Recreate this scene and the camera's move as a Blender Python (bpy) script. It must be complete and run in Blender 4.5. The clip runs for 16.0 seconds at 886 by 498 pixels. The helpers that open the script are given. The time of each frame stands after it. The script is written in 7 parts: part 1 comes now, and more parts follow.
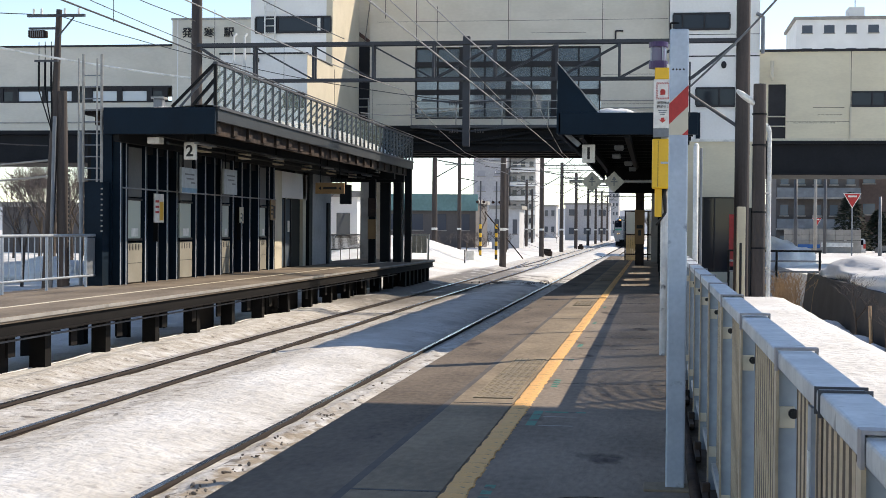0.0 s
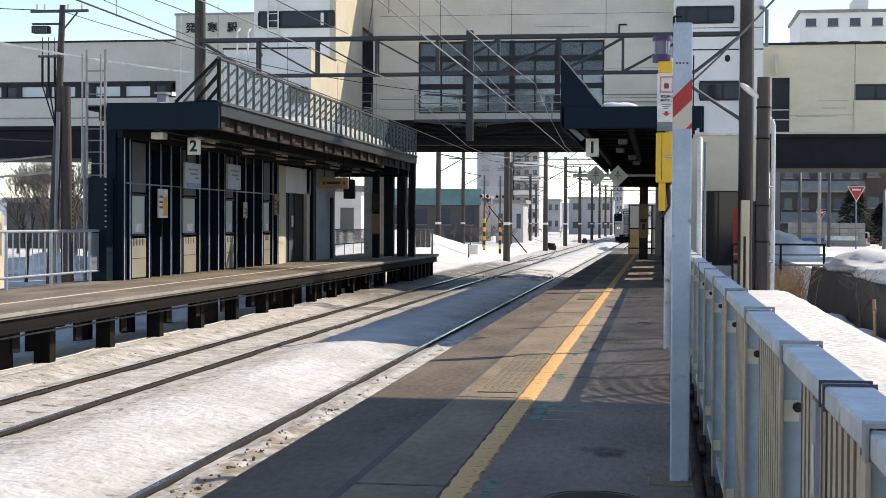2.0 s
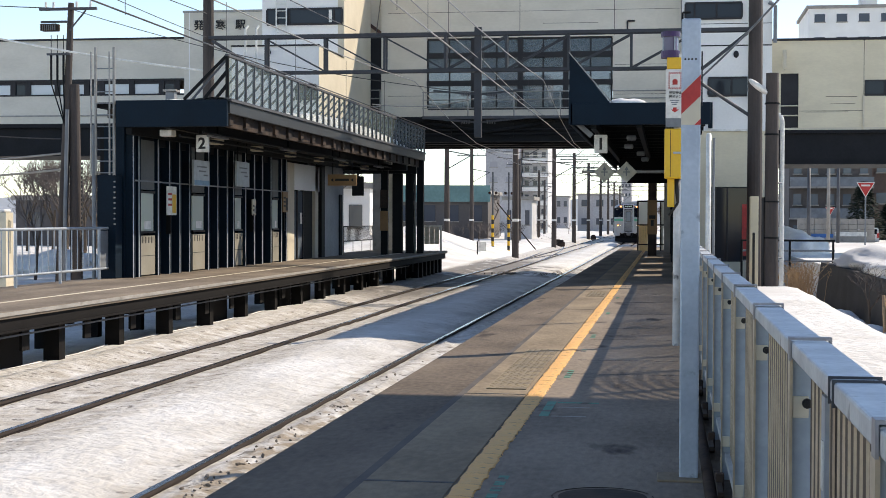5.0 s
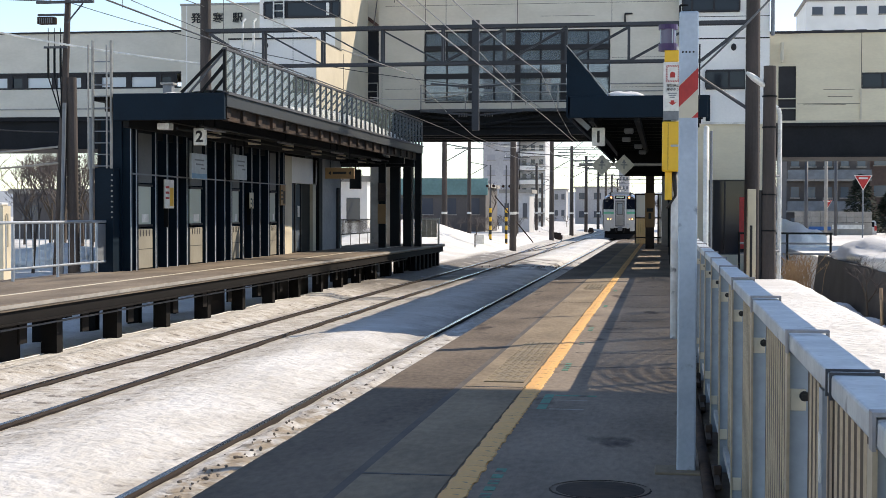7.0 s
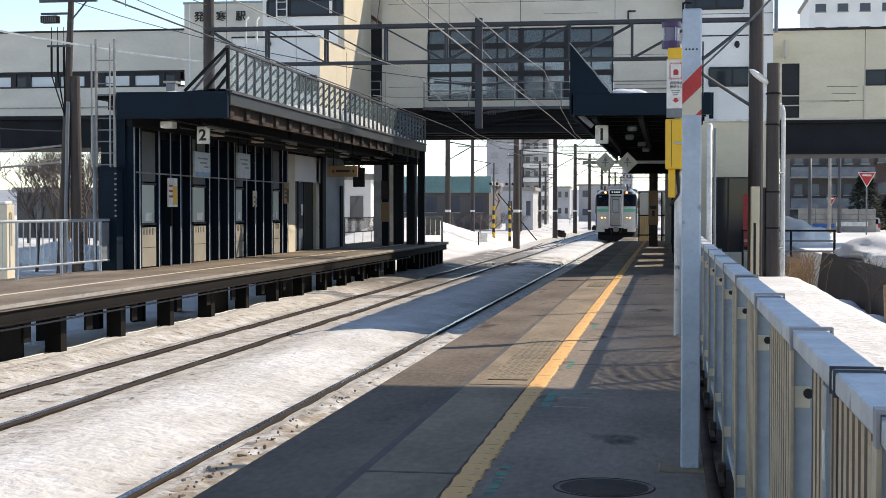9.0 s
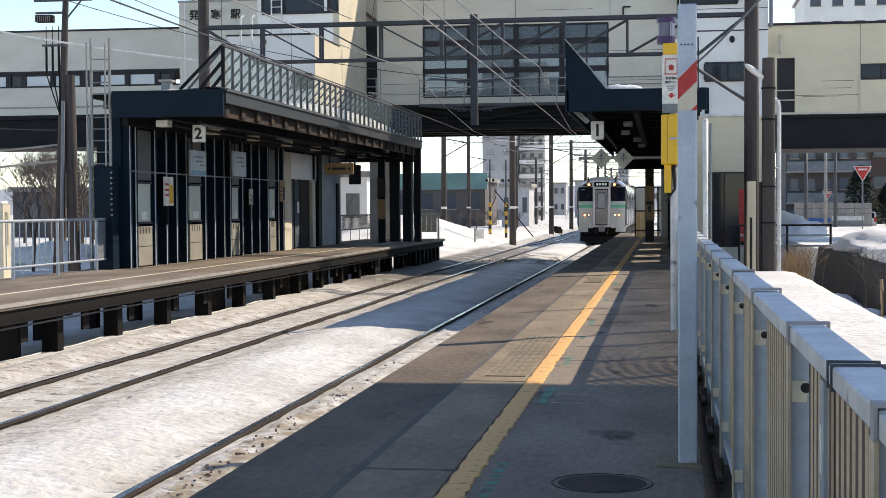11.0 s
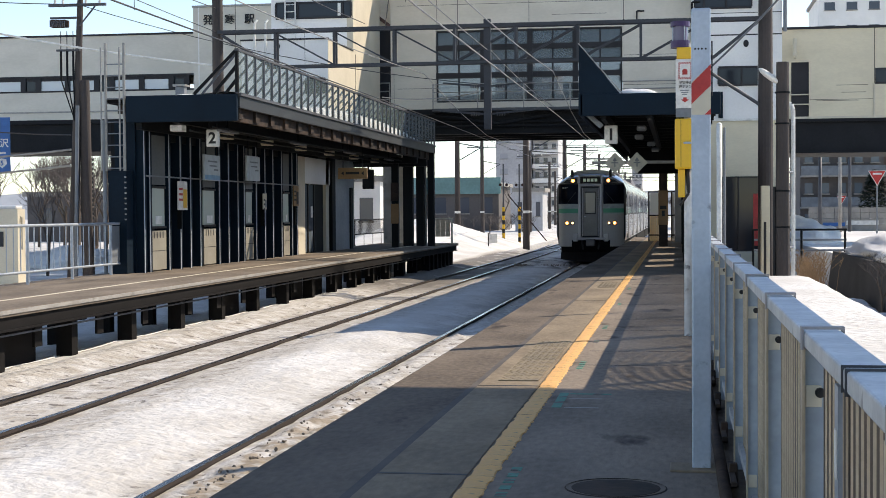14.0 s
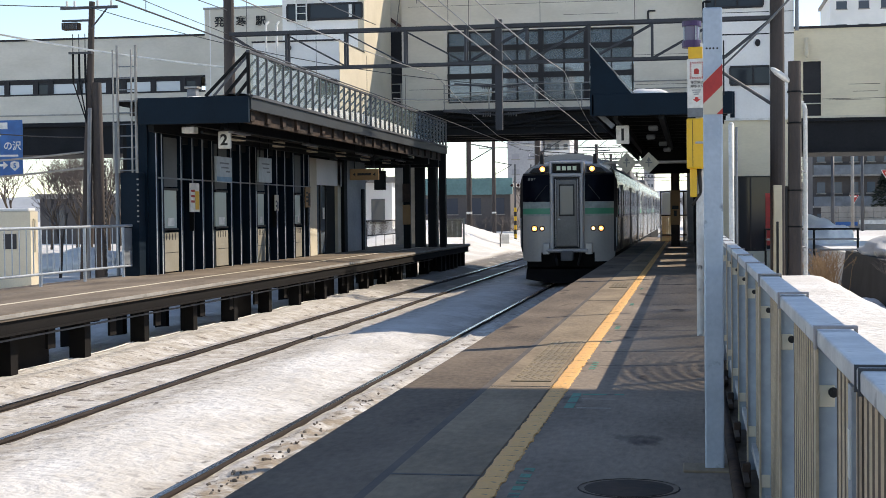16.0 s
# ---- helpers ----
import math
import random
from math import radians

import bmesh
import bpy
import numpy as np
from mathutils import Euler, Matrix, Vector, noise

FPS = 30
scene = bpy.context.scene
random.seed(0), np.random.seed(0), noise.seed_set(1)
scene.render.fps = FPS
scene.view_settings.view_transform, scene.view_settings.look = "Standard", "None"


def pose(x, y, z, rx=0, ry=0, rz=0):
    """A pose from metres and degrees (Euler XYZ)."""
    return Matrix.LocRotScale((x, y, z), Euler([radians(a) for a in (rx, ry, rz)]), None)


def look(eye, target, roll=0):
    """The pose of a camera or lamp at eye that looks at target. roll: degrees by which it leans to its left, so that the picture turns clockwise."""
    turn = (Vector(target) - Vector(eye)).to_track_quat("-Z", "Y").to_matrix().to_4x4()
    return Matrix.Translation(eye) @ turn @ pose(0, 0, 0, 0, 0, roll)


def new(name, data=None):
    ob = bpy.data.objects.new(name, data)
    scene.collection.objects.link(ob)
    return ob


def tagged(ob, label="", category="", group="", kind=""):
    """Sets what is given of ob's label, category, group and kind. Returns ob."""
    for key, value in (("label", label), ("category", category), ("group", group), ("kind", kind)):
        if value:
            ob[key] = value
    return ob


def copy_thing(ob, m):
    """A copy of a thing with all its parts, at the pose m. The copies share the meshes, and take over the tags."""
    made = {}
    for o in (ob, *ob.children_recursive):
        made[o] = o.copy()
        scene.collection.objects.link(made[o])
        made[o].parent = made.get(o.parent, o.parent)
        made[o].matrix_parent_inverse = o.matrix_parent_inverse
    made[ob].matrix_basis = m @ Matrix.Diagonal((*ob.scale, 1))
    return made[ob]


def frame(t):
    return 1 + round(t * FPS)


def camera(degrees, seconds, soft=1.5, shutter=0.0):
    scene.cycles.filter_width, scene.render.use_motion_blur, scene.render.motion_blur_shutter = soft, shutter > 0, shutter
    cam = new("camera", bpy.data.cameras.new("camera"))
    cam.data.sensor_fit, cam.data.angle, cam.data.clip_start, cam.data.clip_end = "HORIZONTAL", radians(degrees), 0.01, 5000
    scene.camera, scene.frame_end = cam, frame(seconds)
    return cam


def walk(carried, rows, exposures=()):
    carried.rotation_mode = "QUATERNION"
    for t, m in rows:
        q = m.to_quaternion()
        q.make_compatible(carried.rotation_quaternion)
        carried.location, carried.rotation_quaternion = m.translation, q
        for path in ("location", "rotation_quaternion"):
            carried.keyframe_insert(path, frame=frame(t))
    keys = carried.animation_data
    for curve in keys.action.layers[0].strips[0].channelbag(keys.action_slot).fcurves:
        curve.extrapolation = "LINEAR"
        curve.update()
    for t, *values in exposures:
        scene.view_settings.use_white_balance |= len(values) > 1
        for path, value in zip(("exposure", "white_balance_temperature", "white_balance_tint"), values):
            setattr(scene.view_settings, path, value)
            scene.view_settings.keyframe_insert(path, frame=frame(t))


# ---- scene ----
cam = camera(33.6, 16.0, soft=0.55)
walk(cam, [
    (0, pose(0, 0, 1.25, 89.195, -0.457, 8.195)),
    (0.5, pose(0, 0, 1.25, 89.161, -0.457, 8.228)),
    (1, pose(0, 0, 1.25, 89.106, -0.368, 8.272)),
    (1.5, pose(0, 0, 1.25, 89.035, -0.327, 8.314)),
    (2, pose(0, 0, 1.25, 88.977, -0.297, 8.345)),
    (2.5, pose(0, 0, 1.25, 88.964, -0.288, 8.369)),
    (3, pose(0, 0, 1.25, 88.949, -0.244, 8.414)),
    (3.5, pose(0, 0, 1.25, 88.940, -0.235, 8.488)),
    (4, pose(0, 0, 1.25, 88.909, -0.193, 8.597)),
    (6.5, pose(0, 0, 1.25, 88.676, -0.158, 8.701)),
    (7, pose(0, 0, 1.25, 88.579, -0.137, 8.585)),
    (7.5, pose(0, 0, 1.25, 88.540, -0.127, 8.538)),
    (8, pose(0, 0, 1.25, 88.514, -0.128, 8.564)),
    (8.5, pose(0, 0, 1.25, 88.505, -0.083, 8.658)),
    (9, pose(0, 0, 1.25, 88.499, -0.025, 8.719)),
    (11.5, pose(0, 0, 1.25, 88.366, 0.408, 8.564)),
    (12, pose(0, 0, 1.25, 88.402, 0.386, 8.645)),
    (12.5, pose(0, 0, 1.25, 88.460, 0.372, 8.767)),
    (13, pose(0, 0, 1.25, 88.485, 0.368, 8.897)),
    (13.5, pose(0, 0, 1.25, 88.531, 0.367, 9.010)),
    (14, pose(0, 0, 1.25, 88.553, 0.364, 9.098)),
    (14.5, pose(0, 0, 1.25, 88.578, 0.405, 9.168)),
    (15, pose(0, 0, 1.25, 88.586, 0.454, 9.268)),
    (15.5, pose(0, 0, 1.25, 88.582, 0.519, 9.413)),
    (16, pose(0, 0, 1.25, 88.589, 0.588, 9.558)),
], exposures=[(0, 0.6, 7600, 12), (16, 0.6, 7600, 12)])

# ---- light ----
SUN = Vector((1.0, 0.78, 1.07)).normalized()
world = bpy.data.worlds.new("sky")
scene.world = world
world.use_nodes = True
wn = world.node_tree
sky = wn.nodes.new("ShaderNodeTexSky")
sky.sky_type, sky.sun_disc = "NISHITA", False
sky.sun_elevation, sky.sun_rotation = math.asin(SUN.z), math.atan2(SUN.x, SUN.y)
sky.air_density, sky.dust_density, sky.ozone_density = 0.75, 0.0, 1.6
wn.nodes["Background"].inputs["Strength"].default_value = 0.165
wn.links.new(sky.outputs[0], wn.nodes["Background"].inputs["Color"])
sun_data = bpy.data.lights.new("sun", "SUN")
sun_data.energy, sun_data.angle, sun_data.color = 3.7, radians(0.5), (1.0, 0.95, 0.87)
sun = new("sun", sun_data)
sun.matrix_world = look(SUN * 60, (0, 0, 0))


# ---- mesh helpers ----
def box(bm, x0, x1, y0, y1, z0, z1, bev=0.0):
    x0, x1 = min(x0, x1), max(x0, x1)
    y0, y1 = min(y0, y1), max(y0, y1)
    z0, z1 = min(z0, z1), max(z0, z1)
    r = bmesh.ops.create_cube(bm, size=1.0)
    vs = r["verts"]
    for v in vs:
        v.co = Vector((x0 + (v.co.x + 0.5) * (x1 - x0), y0 + (v.co.y + 0.5) * (y1 - y0), z0 + (v.co.z + 0.5) * (z1 - z0)))
    if bev > 0:
        es = list({e for v in vs for e in v.link_edges})
        bmesh.ops.bevel(bm, geom=es, offset=bev, segments=2, affect="EDGES", profile=0.5)
    return vs


def tube(bm, p, q, r0, r1=None, seg=10, caps=True):
    r1 = r0 if r1 is None else r1
    p, q = Vector(p), Vector(q)
    d = q - p
    m = Matrix.Translation((p + q) / 2) @ d.to_track_quat("Z", "Y").to_matrix().to_4x4()
    bmesh.ops.create_cone(bm, cap_ends=caps, segments=seg, radius1=r0, radius2=r1, depth=d.length, matrix=m)


def bar(bm, p, q, w, h):
    """A square bar from p to q, w wide and h high."""
    p, q = Vector(p), Vector(q)
    d = q - p
    m = Matrix.Translation((p + q) / 2) @ d.to_track_quat("Y", "Z").to_matrix().to_4x4() @ Matrix.Diagonal((w, d.length, h, 1))
    bmesh.ops.create_cube(bm, size=1.0, matrix=m)


def ball(bm, c, r, sx=1, sy=1, sz=1, u=10, v=7):
    m = Matrix.Translation(c) @ Matrix.Diagonal((sx, sy, sz, 1))
    bmesh.ops.create_uvsphere(bm, u_segments=u, v_segments=v, radius=r, matrix=m)


def prism(bm, pts, axis, a, b):
    """A flat outline pushed along an axis: pts are the other two coordinates in order."""
    def co(p, t):
        return {"x": (t, p[0], p[1]), "y": (p[0], t, p[1]), "z": (p[0], p[1], t)}[axis]
    va = [bm.verts.new(co(p, a)) for p in pts]
    vb = [bm.verts.new(co(p, b)) for p in pts]
    n = len(pts)
    bm.faces.new(va)
    bm.faces.new(vb[::-1])
    for i in range(n):
        bm.faces.new((va[i], vb[i], vb[(i + 1) % n], va[(i + 1) % n]))
    bmesh.ops.recalc_face_normals(bm, faces=bm.faces[:])


def mesh(name, bm, mat, smooth=False):
    me = bpy.data.meshes.new(name)
    bm.to_mesh(me)
    bm.free()
    for m in (mat if isinstance(mat, (list, tuple)) else [mat]):
        me.materials.append(m)
    if smooth:
        me.polygons.foreach_set("use_smooth", [True] * len(me.polygons))
    return me


def B():
    return bmesh.new()


def thing(name, label="", category="", group="", kind="", at=(0, 0, 0)):
    ob = new(name)
    ob.empty_display_size = 0.1
    ob.location = at
    return tagged(ob, label, category, group, kind)


def part(name, bm, material, parent, label="", smooth=False):
    """One mesh under a thing or a part; the bmesh is in the thing's own space."""
    ob = new(name, mesh(name, bm, material, smooth))
    ob.parent = parent
    return tagged(ob, label)


def solid(name, bm, material, label, category, group="", kind="", smooth=False):
    """A thing that is one mesh."""
    return tagged(new(name, mesh(name, bm, material, smooth)), label, category, group, kind)


def boxpart(name, parent, mat, *b, bev=0.0, label=""):
    bm = B()
    box(bm, *b, bev=bev)
    return part(name, bm, mat, parent, label)


# ---- materials ----
def material(name, col, rough=0.6, metal=0.0, col2=None, scale=6.0, fine=60.0, bump=0.15, mix=0.5, spots=None, spot_at=0.62,
             stretch=(1, 1, 1), spec=None, island=0.0, bump_dist=0.01):
    """Two scales of grain over a base colour, with optional stains and a per-piece variation."""
    mt = bpy.data.materials.new(name)
    mt.use_nodes = True
    nt = mt.node_tree
    nd, ln = nt.nodes, nt.links
    bs = nd["Principled BSDF"]
    col2 = col2 or tuple(c * 0.7 for c in col)
    tc = nd.new("ShaderNodeTexCoord")
    mp = nd.new("ShaderNodeMapping")
    mp.inputs["Scale"].default_value = stretch
    ln.new(tc.outputs["Object"], mp.inputs["Vector"])
    n1, n2 = nd.new("ShaderNodeTexNoise"), nd.new("ShaderNodeTexNoise")
    n1.inputs["Scale"].default_value, n1.inputs["Detail"].default_value = scale, 6
    n2.inputs["Scale"].default_value, n2.inputs["Detail"].default_value = fine, 3
    for n in (n1, n2):
        ln.new(mp.outputs[0], n.inputs["Vector"])
    add = nd.new("ShaderNodeMath")
    add.operation = "MULTIPLY_ADD"
    add.inputs[1].default_value, add.inputs[2].default_value = 0.45, 0.0
    ln.new(n2.outputs["Fac"], add.inputs[0])
    sm = nd.new("ShaderNodeMath")
    sm.operation = "ADD"
    ln.new(n1.outputs["Fac"], sm.inputs[0])
    ln.new(add.outputs[0], sm.inputs[1])
    rp = nd.new("ShaderNodeMapRange")
    rp.inputs["From Min"].default_value, rp.inputs["From Max"].default_value = 0.72 - 0.3 * (1 - mix) , 0.72 + 0.3 * (1 - mix) + 0.05
    ln.new(sm.outputs[0], rp.inputs["Value"])
    mx = nd.new("ShaderNodeMix")
    mx.data_type = "RGBA"
    mx.inputs["A"].default_value, mx.inputs["B"].default_value = (*col2, 1), (*col, 1)
    ln.new(rp.outputs[0], mx.inputs["Factor"])
    out = mx.outputs["Result"]
    if spots:
        n3 = nd.new("ShaderNodeTexNoise")
        n3.inputs["Scale"].default_value, n3.inputs["Detail"].default_value = scale * 1.7, 9
        ln.new(mp.outputs[0], n3.inputs["Vector"])
        r3 = nd.new("ShaderNodeMapRange")
        r3.inputs["From Min"].default_value, r3.inputs["From Max"].default_value = spot_at, spot_at + 0.06
        ln.new(n3.outputs["Fac"], r3.inputs["Value"])
        m3 = nd.new("ShaderNodeMix")
        m3.data_type = "RGBA"
        m3.inputs["B"].default_value = (*spots, 1)
        ln.new(out, m3.inputs["A"])
        ln.new(r3.outputs[0], m3.inputs["Factor"])
        out = m3.outputs["Result"]
    if island:
        oi = nd.new("ShaderNodeObjectInfo")
        hs = nd.new("ShaderNodeHueSaturation")
        vr = nd.new("ShaderNodeMapRange")
        vr.inputs["To Min"].default_value, vr.inputs["To Max"].default_value = 1 - island, 1 + island
        ln.new(oi.outputs["Random"], vr.inputs["Value"])
        ln.new(vr.outputs[0], hs.inputs["Value"])
        ln.new(out, hs.inputs["Color"])
        out = hs.outputs["Color"]
    ln.new(out, bs.inputs["Base Color"])
    bs.inputs["Roughness"].default_value, bs.inputs["Metallic"].default_value = rough, metal
    if spec is not None:
        bs.inputs["Specular IOR Level"].default_value = spec
    if bump:
        bp = nd.new("ShaderNodeBump")
        bp.inputs["Strength"].default_value, bp.inputs["Distance"].default_value = bump, bump_dist
        ln.new(sm.outputs[0], bp.inputs["Height"])
        ln.new(bp.outputs[0], bs.inputs["Normal"])
    return mt


def glow(name, col, power):
    mt = bpy.data.materials.new(name)
    mt.use_nodes = True
    bs = mt.node_tree.nodes["Principled BSDF"]
    bs.inputs["Base Color"].default_value = (*col, 1)
    bs.inputs["Emission Color"].default_value = (*col, 1)
    bs.inputs["Emission Strength"].default_value = power
    return mt


def glass(name, col=(0.03, 0.04, 0.05), rough=0.05, alpha=1.0, spec=0.5):
    mt = bpy.data.materials.new(name)
    mt.use_nodes = True
    bs = mt.node_tree.nodes["Principled BSDF"]
    bs.inputs["Base Color"].default_value = (*col, 1)
    bs.inputs["Roughness"].default_value = rough
    bs.inputs["Alpha"].default_value = alpha
    bs.inputs["Specular IOR Level"].default_value = spec
    return mt


M_asphalt = material("asphalt", (0.21, 0.168, 0.131), 0.9, col2=(0.092, 0.074, 0.059), scale=1.1, fine=22, bump=1.0, spots=(0.055, 0.044, 0.039), spot_at=0.62, spec=0.15, bump_dist=0.02, mix=0.35, stretch=(1, 0.45, 1))
M_asphalt3 = material("paler_asphalt", (0.31, 0.256, 0.205), 0.9, col2=(0.165, 0.136, 0.11), scale=1.1, fine=22, bump=1.0, spots=(0.07, 0.056, 0.049), spot_at=0.63, spec=0.15, bump_dist=0.02, mix=0.35, stretch=(1, 0.45, 1))
M_asphalt2 = material("asphalt_strip", (0.32, 0.255, 0.178), 0.9, col2=(0.175, 0.138, 0.10), scale=1.6, fine=20, bump=1.0, spec=0.15, bump_dist=0.02, mix=0.35, stretch=(1, 0.45, 1))
M_plat2 = material("old_paving", (0.25, 0.205, 0.16), 0.9, col2=(0.14, 0.115, 0.092), scale=1.2, fine=18, bump=0.6, spec=0.15, stretch=(1, 0.4, 1))
M_yellow = material("worn_yellow_paint", (0.82, 0.445, 0.13), 0.7, col2=(0.68, 0.38, 0.14), scale=5, fine=30, bump=0.6, spots=(0.27, 0.20, 0.11), spot_at=0.565)
M_green = material("worn_green_paint", (0.05, 0.24, 0.17), 0.7, scale=5, fine=40, spots=(0.08, 0.07, 0.06), spot_at=0.55)
M_concrete = material("concrete", (0.34, 0.32, 0.29), 0.8, scale=1.5, fine=30, bump=0.3, spots=(0.2, 0.19, 0.17))
M_rail = material("rusty_rail_side", (0.045, 0.031, 0.026), 0.75, metal=0.3, scale=3, fine=40, bump=0.3)
M_railtop = material("polished_rail_head", (0.72, 0.72, 0.72), 0.22, metal=1.0, scale=2, fine=40, bump=0.05)
M_navy = material("navy_painted_steel", (0.003, 0.014, 0.027), 0.6, col2=(0.0024, 0.010, 0.019), scale=1.2, fine=25, bump=0.08, spec=0.15)
M_black = material("blackened_steel", (0.006, 0.007, 0.008), 0.65, scale=2, fine=30, bump=0.1, spec=0.2)
M_rust = material("rusted_brown_steel", (0.065, 0.042, 0.031), 0.8, col2=(0.022, 0.018, 0.016), scale=2.5, fine=25, bump=0.4, spec=0.2)
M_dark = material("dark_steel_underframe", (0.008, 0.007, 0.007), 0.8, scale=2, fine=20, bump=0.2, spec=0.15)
M_grey = material("grey_painted_steel", (0.20, 0.22, 0.24), 0.55, scale=2, fine=30, bump=0.1)
M_gantry = material("weathered_gantry_steel", (0.075, 0.082, 0.095), 0.6, col2=(0.05, 0.052, 0.058), scale=1.5, fine=30, bump=0.1)
M_galv = material("galvanised_steel", (0.42, 0.46, 0.50), 0.45, metal=0.35, col2=(0.32, 0.36, 0.41), scale=9, fine=50, bump=0.1, spots=(0.24, 0.28, 0.34), spot_at=0.66)
M_fence = material("galvanised_fence_rail", (0.60, 0.62, 0.63), 0.45, metal=0.3, col2=(0.42, 0.44, 0.46), scale=7, fine=60, bump=0.12, spots=(0.27, 0.28, 0.29), spot_at=0.64)
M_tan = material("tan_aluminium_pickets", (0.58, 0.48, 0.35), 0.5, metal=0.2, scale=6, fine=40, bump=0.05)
M_beige = material("beige_cladding", (0.72, 0.645, 0.475), 0.7, col2=(0.64, 0.57, 0.42), scale=0.5, fine=6, bump=0.05, stretch=(1, 1, 2.5))
M_beigegrey = material("greyish_beige_cladding", (0.71, 0.665, 0.575), 0.7, col2=(0.62, 0.58, 0.495), scale=0.5, fine=5, bump=0.05, stretch=(1, 1, 2.2))
M_white = material("white_painted_wall", (0.86, 0.85, 0.82), 0.7, col2=(0.78, 0.77, 0.74), scale=0.5, fine=10, bump=0.05)
M_cream = material("cream_wall_panel", (0.64, 0.58, 0.455), 0.7, col2=(0.55, 0.495, 0.385), scale=1.5, fine=20, bump=0.08)
M_trim = material("dark_brown_trim", (0.030, 0.030, 0.034), 0.6, scale=2, fine=20, bump=0.05, spec=0.3)
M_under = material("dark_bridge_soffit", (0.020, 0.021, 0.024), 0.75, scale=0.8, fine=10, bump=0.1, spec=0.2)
M_glass = glass("window_glass", (0.020, 0.026, 0.034), 0.06, spec=0.3)
M_glassl = glass("light_window_glass", (0.12, 0.15, 0.18), 0.12)
M_screen = glass("wire_screen_glass", (0.25, 0.33, 0.32), 0.12, alpha=0.16)
M_signw = material("white_sign_face", (0.84, 0.83, 0.78), 0.5, scale=4, fine=30, bump=0.0)
M_ink = material("black_ink", (0.015, 0.015, 0.016), 0.6, bump=0.0)
M_red = material("red_paint", (0.55, 0.035, 0.03), 0.5, scale=5, bump=0.02)
M_yellowbox = material("yellow_enamel", (0.78, 0.46, 0.02), 0.4, col2=(0.70, 0.40, 0.02), scale=3, fine=30, bump=0.03)
M_purple = material("purple_enamel", (0.045, 0.014, 0.095), 0.4, scale=4, bump=0.02)
M_blue = material("blue_sign_face", (0.02, 0.14, 0.42), 0.5, scale=3, bump=0.0)
M_pole = material("weathered_utility_pole", (0.075, 0.060, 0.054), 0.85, col2=(0.048, 0.040, 0.037), scale=2, fine=30, bump=0.2, stretch=(1, 1, 0.3))
M_wire = material("dark_wire", (0.05, 0.048, 0.05), 0.5, bump=0.0)
M_copper = material("pale_wire", (0.35, 0.34, 0.32), 0.45, metal=0.3, bump=0.0)


